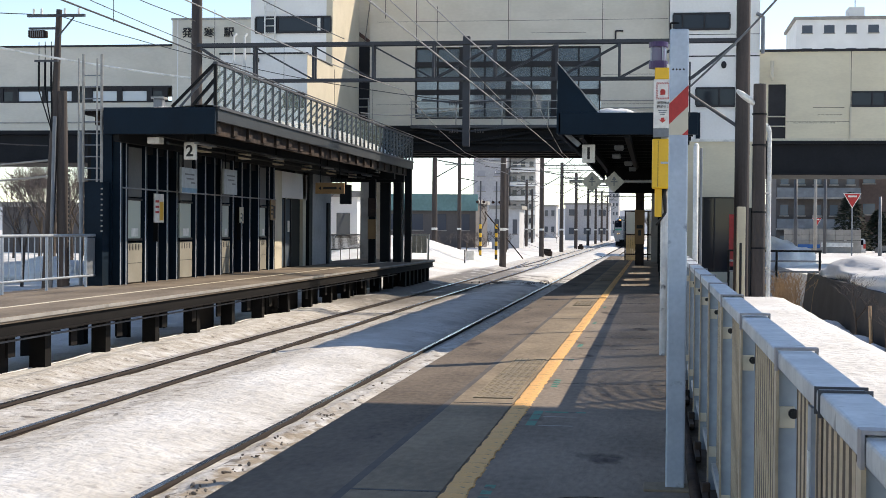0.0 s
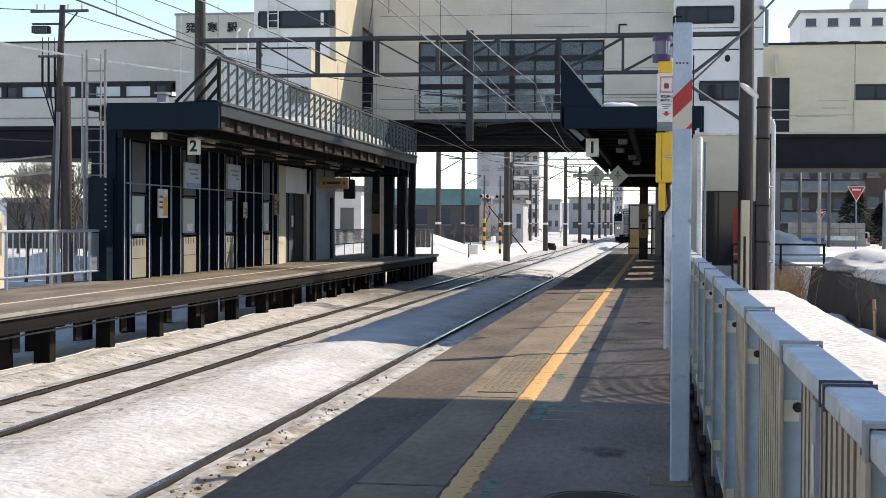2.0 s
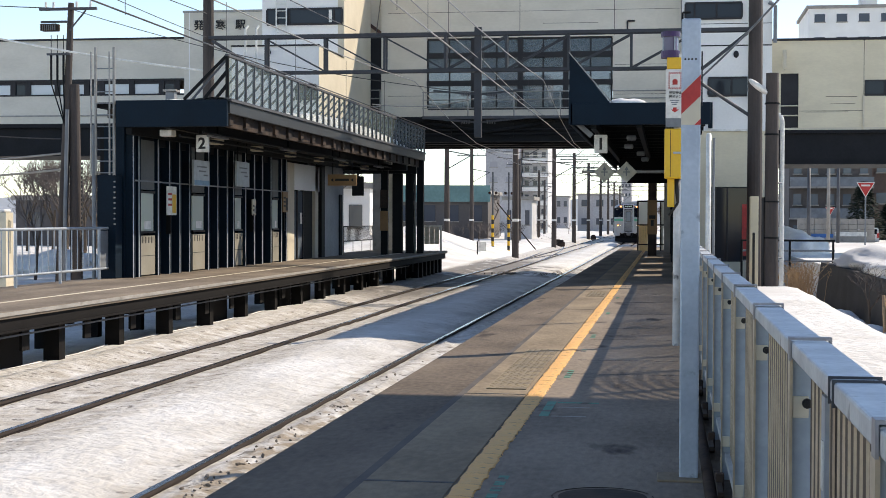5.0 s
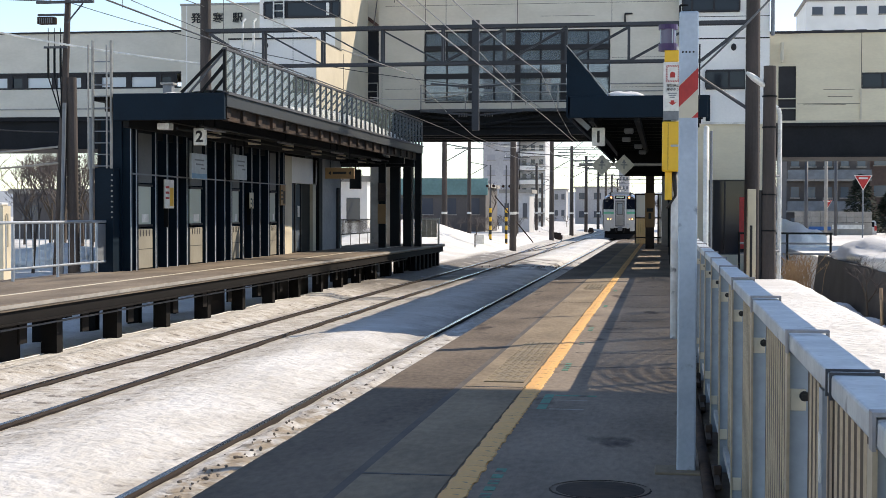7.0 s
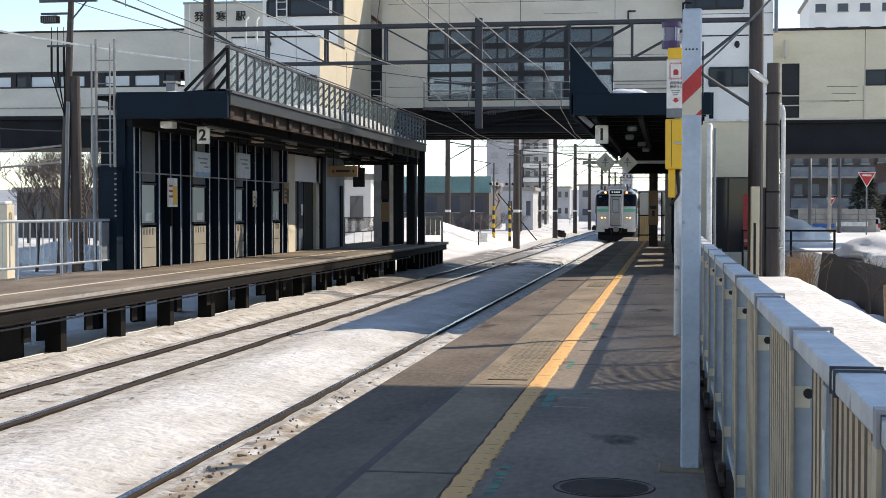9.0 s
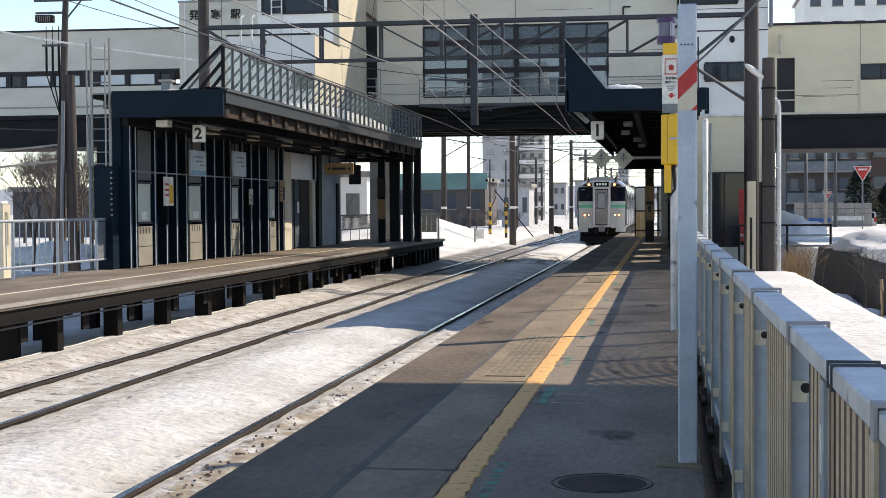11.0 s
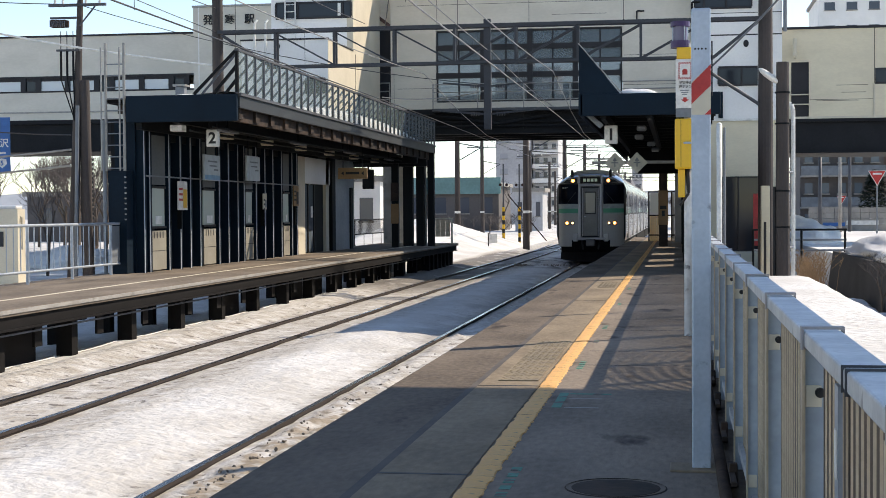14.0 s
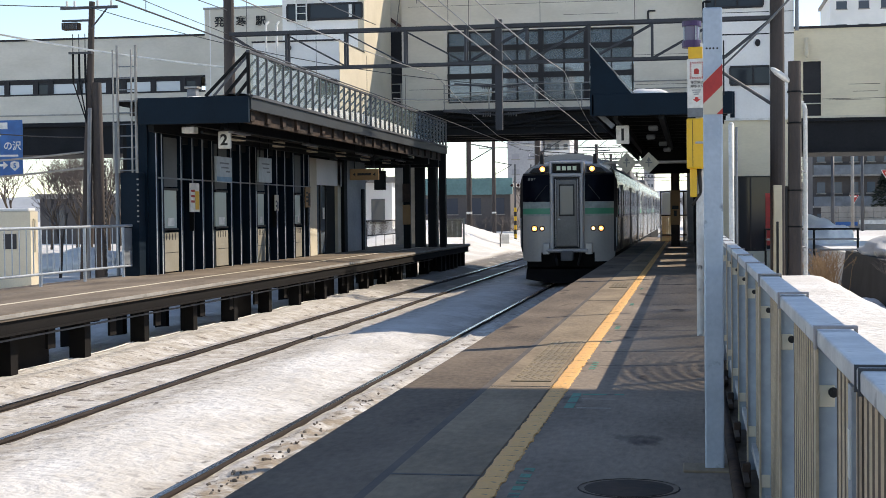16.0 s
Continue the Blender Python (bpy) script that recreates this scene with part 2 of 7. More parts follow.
def snow_material(name, dirt=0.5):
    """Granular old snow; dirt, melt and some painted shade follow the lines of the track."""
    mt = bpy.data.materials.new(name)
    mt.use_nodes = True
    nt = mt.node_tree
    nd, ln = nt.nodes, nt.links
    bs = nd["Principled BSDF"]
    tc = nd.new("ShaderNodeTexCoord")
    sep = nd.new("ShaderNodeSeparateXYZ")
    ln.new(tc.outputs["Object"], sep.inputs[0])

    def noise_at(scale, detail, stretch=(1, 1, 1)):
        mp = nd.new("ShaderNodeMapping")
        mp.inputs["Scale"].default_value = stretch
        ln.new(tc.outputs["Object"], mp.inputs["Vector"])
        n = nd.new("ShaderNodeTexNoise")
        n.inputs["Scale"].default_value, n.inputs["Detail"].default_value = scale, detail
        ln.new(mp.outputs[0], n.inputs["Vector"])
        return n.outputs["Fac"]

    def rng(v, a, b, c=0.0, d=1.0):
        r = nd.new("ShaderNodeMapRange")
        for k, val in zip(("From Min", "From Max", "To Min", "To Max"), (a, b, c, d)):
            r.inputs[k].default_value = val
        ln.new(v, r.inputs["Value"])
        return r.outputs[0]

    def mth(op, a, b):
        m = nd.new("ShaderNodeMath")
        m.operation = op
        for i, v in enumerate((a, b)):
            if isinstance(v, (int, float)):
                m.inputs[i].default_value = v
            else:
                ln.new(v, m.inputs[i])
        return m.outputs[0]

    def blend(f, a, b):
        m = nd.new("ShaderNodeMix")
        m.data_type = "RGBA"
        ln.new(f, m.inputs["Factor"])
        for k, v in (("A", a), ("B", b)):
            if isinstance(v, tuple):
                m.inputs[k].default_value = (*v, 1)
            else:
                ln.new(v, m.inputs[k])
        return m.outputs["Result"]

    broad, fine, crumbs = noise_at(0.6, 6), noise_at(9, 5), noise_at(3.5, 9)
    col = blend(rng(broad, 0.4, 0.62), (0.69, 0.685, 0.675), (0.57, 0.555, 0.53))
    col = blend(rng(fine, 0.54, 0.74, 0, 0.30), col, (0.48, 0.455, 0.42))
    col = blend(rng(crumbs, 0.54, 0.72, 0, 0.28), col, (0.44, 0.41, 0.37))
    # the strips beside and between the rails are grey and brown with brake dust
    def strip(c, w, soft):
        return rng(mth("ABSOLUTE", mth("SUBTRACT", sep.outputs["X"], c), 0.0), w, w + soft, 1.0, 0.0)
    dirty = mth("MAXIMUM", strip(-7.3, 1.2, 0.7), mth("MAXIMUM", strip(-3.3, 0.95, 0.3), mth("MULTIPLY", strip(-4.3, 0.3, 1.0), 0.35)))
    rag = rng(crumbs, 0.25, 0.62)
    col = blend(mth("MULTIPLY", mth("MULTIPLY", dirty, rag), dirt), col, (0.36, 0.32, 0.27))
    grit = mth("MULTIPLY", dirty, rng(noise_at(6, 9), 0.60, 0.66))
    col = blend(mth("MULTIPLY", grit, 0.8), col, (0.10, 0.085, 0.07))
    # thawed ballast about the points, and a gritty strip inside the near track
    def along(a, b, soft):
        return mth("MULTIPLY", rng(sep.outputs["Y"], a - soft, a), rng(sep.outputs["Y"], b, b + soft, 1.0, 0.0))
    ragged = noise_at(1.3, 8, (1, 0.4, 1))
    # bare ballast, darkened further with the station's shadow put into its colour
    thaw_shade = mth("MULTIPLY", mth("MULTIPLY", strip(-7.9, 1.3, 0.5), along(43, 76, 5.0)), rng(ragged, 0.30, 0.44))
    col = blend(mth("MULTIPLY", thaw_shade, 0.85), col, (0.105, 0.092, 0.08))
    patch = mth("MULTIPLY", mth("MULTIPLY", strip(-5.6, 2.2, 0.8), along(57, 63, 2.5)), rng(ragged, 0.47, 0.54))
    col = blend(mth("MULTIPLY", patch, 0.85), col, (0.08, 0.068, 0.058))
    # grime by the rail, with the canopy's shade put into its tone
    shaded_grime = mth("MULTIPLY", mth("MULTIPLY", strip(-4.3, 0.22, 0.45), along(26, 58, 6.0)), rng(ragged, 0.38, 0.60))
    col = blend(mth("MULTIPLY", shaded_grime, 0.5), col, (0.17, 0.155, 0.145))
    foot = mth("MULTIPLY", mth("MULTIPLY", strip(-3.66, 0.13, 0.10), along(-10, 15, 4.0)), rng(noise_at(4.2, 9), 0.40, 0.54))
    col = blend(mth("MULTIPLY", foot, 0.85), col, (0.25, 0.195, 0.13))
    ln.new(col, bs.inputs["Base Color"])
    bs.inputs["Roughness"].default_value = 0.75
    bp = nd.new("ShaderNodeBump")
    bp.inputs["Strength"].default_value, bp.inputs["Distance"].default_value = 0.65, 0.06
    ln.new(mth("ADD", fine, crumbs), bp.inputs["Height"])
    ln.new(bp.outputs[0], bs.inputs["Normal"])
    return mt


M_snow = snow_material("old_snow", 0.85)
M_cleansnow = material("white_snow", (0.78, 0.78, 0.775), 0.7, col2=(0.64, 0.64, 0.64), scale=0.8, fine=14, bump=0.6, bump_dist=0.05)

TRACK1, TRACK2, RAILZ = -3.52, -7.25, -0.92
EDGE1, EDGE2 = -2.05, -8.7


# ---- ground ----
def hill(x, y):
    """Height of the snow and earth."""
    n = noise.noise(Vector((x * 0.5, y * 0.35, 0.0))) * 0.05 + noise.noise(Vector((x * 1.7, y * 1.3, 3.0))) * 0.04 + noise.noise(Vector((x * 5.0, y * 2.2, 7.0))) * 0.022
    z = -1.02
    if -9.2 < x < -1.9:
        # low ridge between the tracks, ruts at the rails
        z = -0.962 + n * 0.4
        mid = (x + 5.4) / 1.05
        z += 0.10 * max(0.0, 1 - mid * mid) * (1 + 0.6 * n / 0.05 * 0.3)
        if abs(x + 5.35) < 0.95 and y > 58.4 + 12 * n:
            z += 0.07
        for r in (TRACK1 - 0.565, TRACK1 + 0.565, TRACK2 - 0.565, TRACK2 + 0.565):
            d = abs(x - r)
            if d < 0.11:
                z = min(z, -0.955) - 0.03 * (1 - d / 0.11)
        if -3.95 < x < -3.1:
            z += 0.035 + 0.055 * noise.noise(Vector((x * 7.0, y * 4.0, 1.0)))
        if x < -8.1:
            z += 0.10 * min(1.0, (-8.1 - x) / 0.5)
    elif x <= -9.2:
        z = -0.95 + n * 1.5
        if y > 60 and -26 < x < -9.5:
            z += 1.7 * math.exp(-((x + 14.6) / 3.2) ** 2) * math.exp(-((y - 82) / 13.0) ** 2)
            z += 0.5 * math.exp(-((x + 12) / 3.0) ** 2) * math.exp(-((y - 110) / 30.0) ** 2)
        if y < 60:
            z -= 0.25 * max(0.0, 1 - abs(x + 11.5) / 3.0)
    elif x > 0.34:
        # bank of cleared snow behind the fence, falling to a path
        z = -1.0 + n * 0.25
        bank = 1.2 * math.exp(-max(0.0, (x - 1.95)) ** 2 / 0.5)
        bank *= 1.0 if y < 24 else max(0.3, 1 - (y - 24) / 22.0)
        z += bank
        if y > 66:
            z += 0.65 * min(1.0, (y - 66) / 4.0) * min(1.0, max(0.0, (x - 5) / 1.5))
    else:
        z = -1.05
    if y > 120 or abs(x) > 60:
        z += n
    return z


def build_ground():
    def span(a, b, step):
        return list(np.arange(a, b, step))
    xs = [-3000, -1200, -600, -300, -150, -90] + span(-60, -26, 2.0) + span(-26, -9.2, 0.6) + span(-9.2, -1.9, 0.075) + [-1.9, -1.0, 0.0, 0.33, 0.36]
    xs += span(0.4, 5.0, 0.15) + span(5.0, 30, 1.5) + [30, 45, 60, 90, 150, 300, 600, 1200, 3000]
    ys = [-3000, -600, -150, -50, -20, -8] + span(-4, 30, 0.3) + span(30, 75, 0.6) + span(75, 200, 2.0) + [200, 215, 235, 260, 300, 360, 450, 600, 900, 1500, 3500]
    verts = [(float(x), float(y), hill(x, y)) for y in ys for x in xs]
    nx = len(xs)
    faces = [(j * nx + i, j * nx + i + 1, (j + 1) * nx + i + 1, (j + 1) * nx + i) for j in range(len(ys) - 1) for i in range(nx - 1)]
    me = bpy.data.meshes.new("ground")
    me.from_pydata(verts, [], faces)
    me.materials.append(M_snow)
    me.polygons.foreach_set("use_smooth", [True] * len(me.polygons))
    tagged(new("ground", me), "old granular snow over the railway bed, dirty beside the rails", "ground", kind="structure")


build_ground()


def rail_profile(bm, pts):
    """One rail swept along points (x, y): foot, web and head."""
    prof = [(-0.06, -0.15), (0.06, -0.15), (0.06, -0.13), (0.012, -0.11), (0.012, -0.045), (0.033, -0.035), (0.033, -0.004), (-0.033, -0.004), (-0.033, -0.035), (-0.012, -0.045), (-0.012, -0.11), (-0.06, -0.13)]
    rings = []
    for x, y in pts:
        rings.append([bm.verts.new((x + a, y, RAILZ + b)) for a, b in prof])
    n = len(prof)
    for r, s in zip(rings, rings[1:]):
        for i in range(n):
            bm.faces.new((r[i], s[i], s[(i + 1) % n], r[(i + 1) % n]))


def railway_track(xc, bend=None, start=-30):
    t = thing("railway_track", "narrow-gauge steel railway track half buried in dirty snow", "railway track", "railway tracks", at=(0, 0, 0))
    for s in (-0.565, 0.565):
        pts = [(xc + s + (bend(y) if bend else 0.0), y) for y in [-30, 0, 20, 40, 60, 70, 75, 80, 85, 90, 95, 100, 105, 110, 115, 120, 125, 130, 140, 160, 200, 300, 500] if y >= start]
        bm = B()
        rail_profile(bm, pts)
        r = part("rail", bm, M_rail, t)
        bm = B()
        for (x0, y0), (x1, y1) in zip(pts, pts[1:]):
            vs = [bm.verts.new(c) for c in ((x0 - 0.033, y0, RAILZ), (x0 + 0.033, y0, RAILZ), (x1 + 0.033, y1, RAILZ), (x1 - 0.033, y1, RAILZ))]
            bm.faces.new(vs)
        part("running_surface", bm, M_railtop, r, "polished rail head")
    return t


railway_track(TRACK1)
railway_track(TRACK2)


# ---- platform one ----
def platform_one():
    t = thing("platform_one", "asphalt platform with a worn yellow tactile line", "platform", kind="structure")
    bm = B()
    box(bm, EDGE1, 0.36, -12, 70, -0.12, 0.0, bev=0.012)
    part("asphalt_deck", bm, M_asphalt, t)
    boxpart("inner_strip", t, M_asphalt3, -0.86, 0.22, -12, 69.5, 0.0, 0.002, label="paler asphalt")
    boxpart("retaining_wall", t, M_concrete, EDGE1 + 0.12, 0.30, -12, 69.9, -1.4, -0.12)
    return t


PLAT1 = platform_one()


def platform_two():
    t = thing("platform_two", "platform deck on dark steel posts with brown paving", "platform", kind="structure")
    bm = B()
    box(bm, -11.95, EDGE2, -12, 58.2, -0.10, 0.0, bev=0.01)
    part("deck", bm, M_plat2, t)
    boxpart("edge_line", t, M_cream, EDGE2 - 1.05, EDGE2 - 0.97, -12, 58, 0.0, 0.004, label="thin cream safety line")
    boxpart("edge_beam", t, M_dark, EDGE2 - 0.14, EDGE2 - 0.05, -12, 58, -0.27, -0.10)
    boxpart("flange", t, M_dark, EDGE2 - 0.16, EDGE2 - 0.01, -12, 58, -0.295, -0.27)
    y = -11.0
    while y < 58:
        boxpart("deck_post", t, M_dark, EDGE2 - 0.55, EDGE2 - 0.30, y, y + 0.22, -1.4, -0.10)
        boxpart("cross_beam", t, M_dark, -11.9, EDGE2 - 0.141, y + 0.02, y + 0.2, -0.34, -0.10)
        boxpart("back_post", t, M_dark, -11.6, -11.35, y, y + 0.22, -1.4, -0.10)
        boxpart("footing", t, M_concrete, EDGE2 - 0.75, EDGE2 - 0.15, y - 0.15, y + 0.37, -1.4, -0.93)
        y += 2.45
    rnd = random.Random(3)
    y = -10.5
    while y < 57:
        w = rnd.uniform(0.7, 1.9)
        # dark sheets added to stand in for the shade under the deck
        if y > 34 or int(y) % 2 == 0:
            boxpart("shade_panel", t, M_dark, EDGE2 - 0.75, EDGE2 - 0.68, y, y + w, -1.3, -0.30)
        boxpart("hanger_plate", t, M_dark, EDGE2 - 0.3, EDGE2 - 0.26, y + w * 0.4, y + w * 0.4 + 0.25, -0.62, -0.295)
        y += w + rnd.uniform(0.3, 0.9)
    boxpart("service_pipe", t, M_gantry, EDGE2 - 0.12, EDGE2 - 0.095, -12, 50, -0.37, -0.345, label="grey service pipe")
    boxpart("deck_lip", t, M_concrete, EDGE2, EDGE2 + 0.02, -12, 58, -0.06, -0.008, label="worn pale concrete lip")
    for y in np.arange(52.0, 58.0, 0.9):
        boxpart("end_post", t, M_dark, EDGE2 - 0.4, EDGE2 - 0.15, float(y), float(y) + 0.3, -1.3, -0.1)
    return t


platform_two()


# ---- platform fittings ----
def text_mesh(name, body, size, mat, parent, m, extrude=0.003):
    cu = bpy.data.curves.new(name, "FONT")
    cu.offset = size * (0.03 if len(body) == 1 and body.isdigit() else 0.014)
    cu.body, cu.size, cu.extrude, cu.align_x, cu.align_y = body, size, extrude, "CENTER", "CENTER"
    tmp = bpy.data.objects.new(name, cu)
    me = bpy.data.meshes.new_from_object(tmp)
    bpy.data.objects.remove(tmp)
    me.materials.clear()
    me.materials.append(mat)
    ob = new(name, me)
    ob.parent = parent
    ob.matrix_local = m
    return ob


FACE = pose(0, 0, 0, 90, 0, 0)  # writing that faces -y


def facing(x, y, z, turn=0):
    return pose(x, y, z, 90, 0, turn)


M_tar = material("tar_filled_seam", (0.05, 0.042, 0.036), 0.8, col2=(0.09, 0.073, 0.06), scale=5, fine=30, bump=0.3, stretch=(1, 0.3, 1))


def platform_details():
    rnd = random.Random(4)
    # paved strips and repairs on the deck
    boxpart("paving_strip", PLAT1, M_asphalt2, -1.42, -0.99, -5, 69.5, 0.0, 0.004, label="lighter worn strip of paving")
    boxpart("seam", PLAT1, M_tar, -1.47, -1.42, -5, 69.5, 0.0, 0.003, label="dark tar seam")
    for y in (6.84, 10.4, 20.5, 31.0):
        boxpart("seam", PLAT1, M_ink, -1.42, -0.99, y, y + 0.03, 0.004, 0.006)
    # thin dark lines across the inner strip
    for y in (11.9, 13.1, 15.4, 17.0, 19.6, 22.4, 25.0):
        boxpart("cross_line", PLAT1, M_ink, -0.78, 0.1, y, y + 0.022, 0.0, 0.003)
    # round cover beside the line
    bm = B()
    bmesh.ops.create_cone(bm, cap_ends=False, segments=28, radius1=0.235, radius2=0.225, depth=0.006, matrix=Matrix.Translation((-0.28, 6.62, 0.003)))
    bmesh.ops.create_cone(bm, cap_ends=True, segments=28, radius1=0.20, radius2=0.20, depth=0.004, matrix=Matrix.Translation((-0.28, 6.62, 0.002)))
    part("drain_cover", bm, M_rust, PLAT1, "round iron cover set in the asphalt")
    # raised yellow line: short blocks with worn edges
    shapes = []
    for k in range(5):
        bm = B()
        n = 8
        def edge(sx, inset, z):
            return [bm.verts.new((sx * (0.064 - inset) + rnd.uniform(-0.011, 0.007) * sx, 0.30 * i / n, z)) for i in range(n + 1)]
        le, re = edge(-1, 0.0, 0.0005), edge(1, 0.0, 0.0005)
        lt, rt = edge(-1, 0.008, 0.008), edge(1, 0.008, 0.008)
        mid = [bm.verts.new((rnd.uniform(-0.01, 0.01), 0.30 * i / n, 0.011 + rnd.uniform(-0.002, 0.002))) for i in range(n + 1)]
        for p, q in ((le, lt), (lt, mid), (mid, rt), (rt, re)):
            for i in range(n):
                bm.faces.new((p[i], q[i], q[i + 1], p[i + 1]))
        shapes.append(mesh("yellow_tile", bm, M_yellow))
    y = 5.0
    while y < 69:
        ob = new("yellow_tile", shapes[rnd.randrange(5)])
        ob.parent = PLAT1
        ob.location = (-0.915 + rnd.uniform(-0.003, 0.003), y, 0.0)
        ob.rotation_euler = (0, 0, rnd.uniform(-0.008, 0.008))
        y += 0.30
    # warning tiles with domes, worn down to grey
    bm = B()
    box(bm, -0.147, 0.147, 0, 0.294, 0, 0.008)
    for i in range(5):
        for j in range(5):
            bmesh.ops.create_cone(bm, cap_ends=True, segments=6, radius1=0.014, radius2=0.009, depth=0.003,
                                  matrix=Matrix.Translation((-0.125 + i * 0.0575 + 0.02 * (j % 2), 0.03 + j * 0.0575, 0.0095)))
    me = mesh("tactile_tile", bm, material("worn_tactile_tile", (0.26, 0.20, 0.115), 0.85, col2=(0.15, 0.12, 0.085), scale=4, fine=40, bump=0.3, island=0.18))
    for i in range(11):
        ob = new("tactile_tile", me)
        ob.parent = PLAT1
        ob.location = (-1.16, 10.7 + i * 0.30, 0.004)
    for y0 in (24.0, 36.0):
        for i in range(5):
            ob = new("tactile_tile", me)
            ob.parent = PLAT1
            ob.location = (-1.16, y0 + i * 0.30, 0.004)
    # green door marks beside the line
    for y0, n, w in ((6.2, 6, 0.05), (9.3, 1, 0.06), (11.6, 4, 0.05), (13.9, 2, 0.05), (15.6, 3, 0.05), (19.5, 3, 0.05), (23.5, 3, 0.05)):
        for i in range(n):
            boxpart("door_mark", PLAT1, M_green, -0.80, -0.80 + w, y0 + i * 0.16, y0 + i * 0.16 + (0.09 if n > 1 else 0.75), 0.0, 0.004)
    boxpart("door_mark", PLAT1, M_green, -0.73, -0.45, 9.98, 10.03, 0.0, 0.004)
    for y in (9.3, 9.75):
        boxpart("door_mark", PLAT1, M_concrete, -0.72, -0.5, y, y + 0.025, 0.0, 0.003)


platform_details()


# ---- fence beside platform one ----
M_post = material("blue_grey_galvanised_post", (0.34, 0.40, 0.455), 0.5, metal=0.2, col2=(0.26, 0.31, 0.36), scale=6, fine=40, bump=0.1, spots=(0.42, 0.47, 0.52), spot_at=0.6)
M_capsteel = material("weathered_cap_steel", (0.36, 0.34, 0.34), 0.55, metal=0.3, col2=(0.25, 0.23, 0.23), scale=9, fine=60, bump=0.15)
# picket sides darkened: their shade is put into the colour, fronts stay tan
M_picketshade = material("shaded_picket_side", (0.13, 0.092, 0.066), 0.6, scale=5, fine=40, bump=0.05, spec=0.2)
def fence_right():
    S, y0, top = 1.312, -2.02, 1.0
    xl, xr = 0.264, 0.346
    rnd = random.Random(8)
    bmk = B()
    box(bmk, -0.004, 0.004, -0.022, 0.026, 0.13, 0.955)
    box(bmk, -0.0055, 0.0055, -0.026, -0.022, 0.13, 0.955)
    pick = mesh("picket", bmk, [M_picketshade, M_tan])
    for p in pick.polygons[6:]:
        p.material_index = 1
    for i in range(24):
        y = y0 + i * S
        f = thing("fence_panel", "galvanised platform fence panel with tan pickets and flat top rail", "fence panel", "platform fence panels", at=(0, y, 0))
        boxpart("post", f, M_post, xl + 0.006, xr - 0.004, 0.012, 0.07, 0.0, top - 0.048)
        boxpart("post_flange", f, M_tan, xl - 0.001, xl + 0.0055, 0.002, 0.05, 0.0, top - 0.05, label="tan flange of the post")
        # inverted channel that covers the joint of two rails
        bm = B()
        prism(bm, [(xl - 0.004, top - 0.05), (xl - 0.004, top), (xr + 0.004, top), (xr + 0.004, top - 0.05), (xr - 0.001, top - 0.05), (xr - 0.001, top - 0.006), (xl + 0.001, top - 0.006), (xl + 0.001, top - 0.05)], "y", -0.016, 0.016)
        part("joint_cap", bm, M_capsteel, f, "weathered brown-grey joint cap")
        bm = B()
        dz = rnd.uniform(-0.002, 0.002)
        box(bm, xl + 0.0015, xr - 0.0015, -0.012, S - 0.018, top - 0.046 + dz, top - 0.009 + dz, bev=0.005)
        part("top_rail", bm, M_fence, f)
        boxpart("bottom_rail", f, M_fence, xl + 0.02, xl + 0.06, 0.085, S, 0.09, 0.13)
        boxpart("clamp_plate", f, M_cream, xl + 0.006, xl + 0.040, 0.004, 0.011, 0.825, 0.872, bev=0.002, label="small cream clamp plate")
        boxpart("clamp_plate", f, M_cream, xl + 0.006, xl + 0.040, 0.004, 0.011, 0.16, 0.21, bev=0.002, label="small cream clamp plate")
        bm = B()
        tube(bm, (xl + 0.036, -0.006, 0.857), (xl + 0.036, 0.004, 0.857), 0.011)
        tube(bm, (xl + 0.036, -0.012, 0.857), (xl + 0.036, -0.006, 0.857), 0.006)
        part("bolt", bm, M_ink, f)
        n = 16
        for k in range(n):
            p = new("picket", pick)
            p.parent = f
            p.location = (xl + 0.045, 0.11 + k * (S - 0.16) / (n - 1), 0)
        if i == 3:
            for yy in (0.49, 0.545):
                bm = B()
                box(bm, xl - 0.002, xr + 0.002, yy, yy + 0.004, top - 0.049, top - 0.004)
                part("wire_tie", bm, M_gantry, f)
            boxpart("flat_strip", f, M_galv, xl + 0.02, xl + 0.028, 0.80, 0.86, 0.12, 0.93, label="flat galvanised strip with bar marks")
            for z0 in (0.62, 0.76):
                boxpart("mark_bar", f, M_signw, xl + 0.017, xl + 0.0195, 0.81, 0.84, z0, z0 + 0.09)
    # loose pipe and brackets along the fence's foot
    bm = B()
    tube(bm, (0.20, -2, 0.03), (0.20, 26, 0.03), 0.028)
    solid("conduit_pipe", bm, M_rust, "rust-brown pipe lying along the fence's foot", "pipe", smooth=True)
    for i in range(12):
        y = 5.4 + i * 1.3
        bm = B()
        box(bm, 0.225, 0.262, y, y + 0.04, 0.0, 0.11, bev=0.006)
        box(bm, 0.225, 0.25, y - 0.25, y + 0.3, 0.05, 0.07)
        solid("pipe_bracket", bm, M_rust, "rusty bracket fixed at the fence's foot", "bracket", "fence brackets")


fence_right()


M_postskin = material("scuffed_galvanised_post", (0.47, 0.54, 0.62), 0.5, metal=0.2, col2=(0.36, 0.42, 0.50), scale=4, fine=45, bump=0.12, spots=(0.17, 0.20, 0.24), spot_at=0.615)


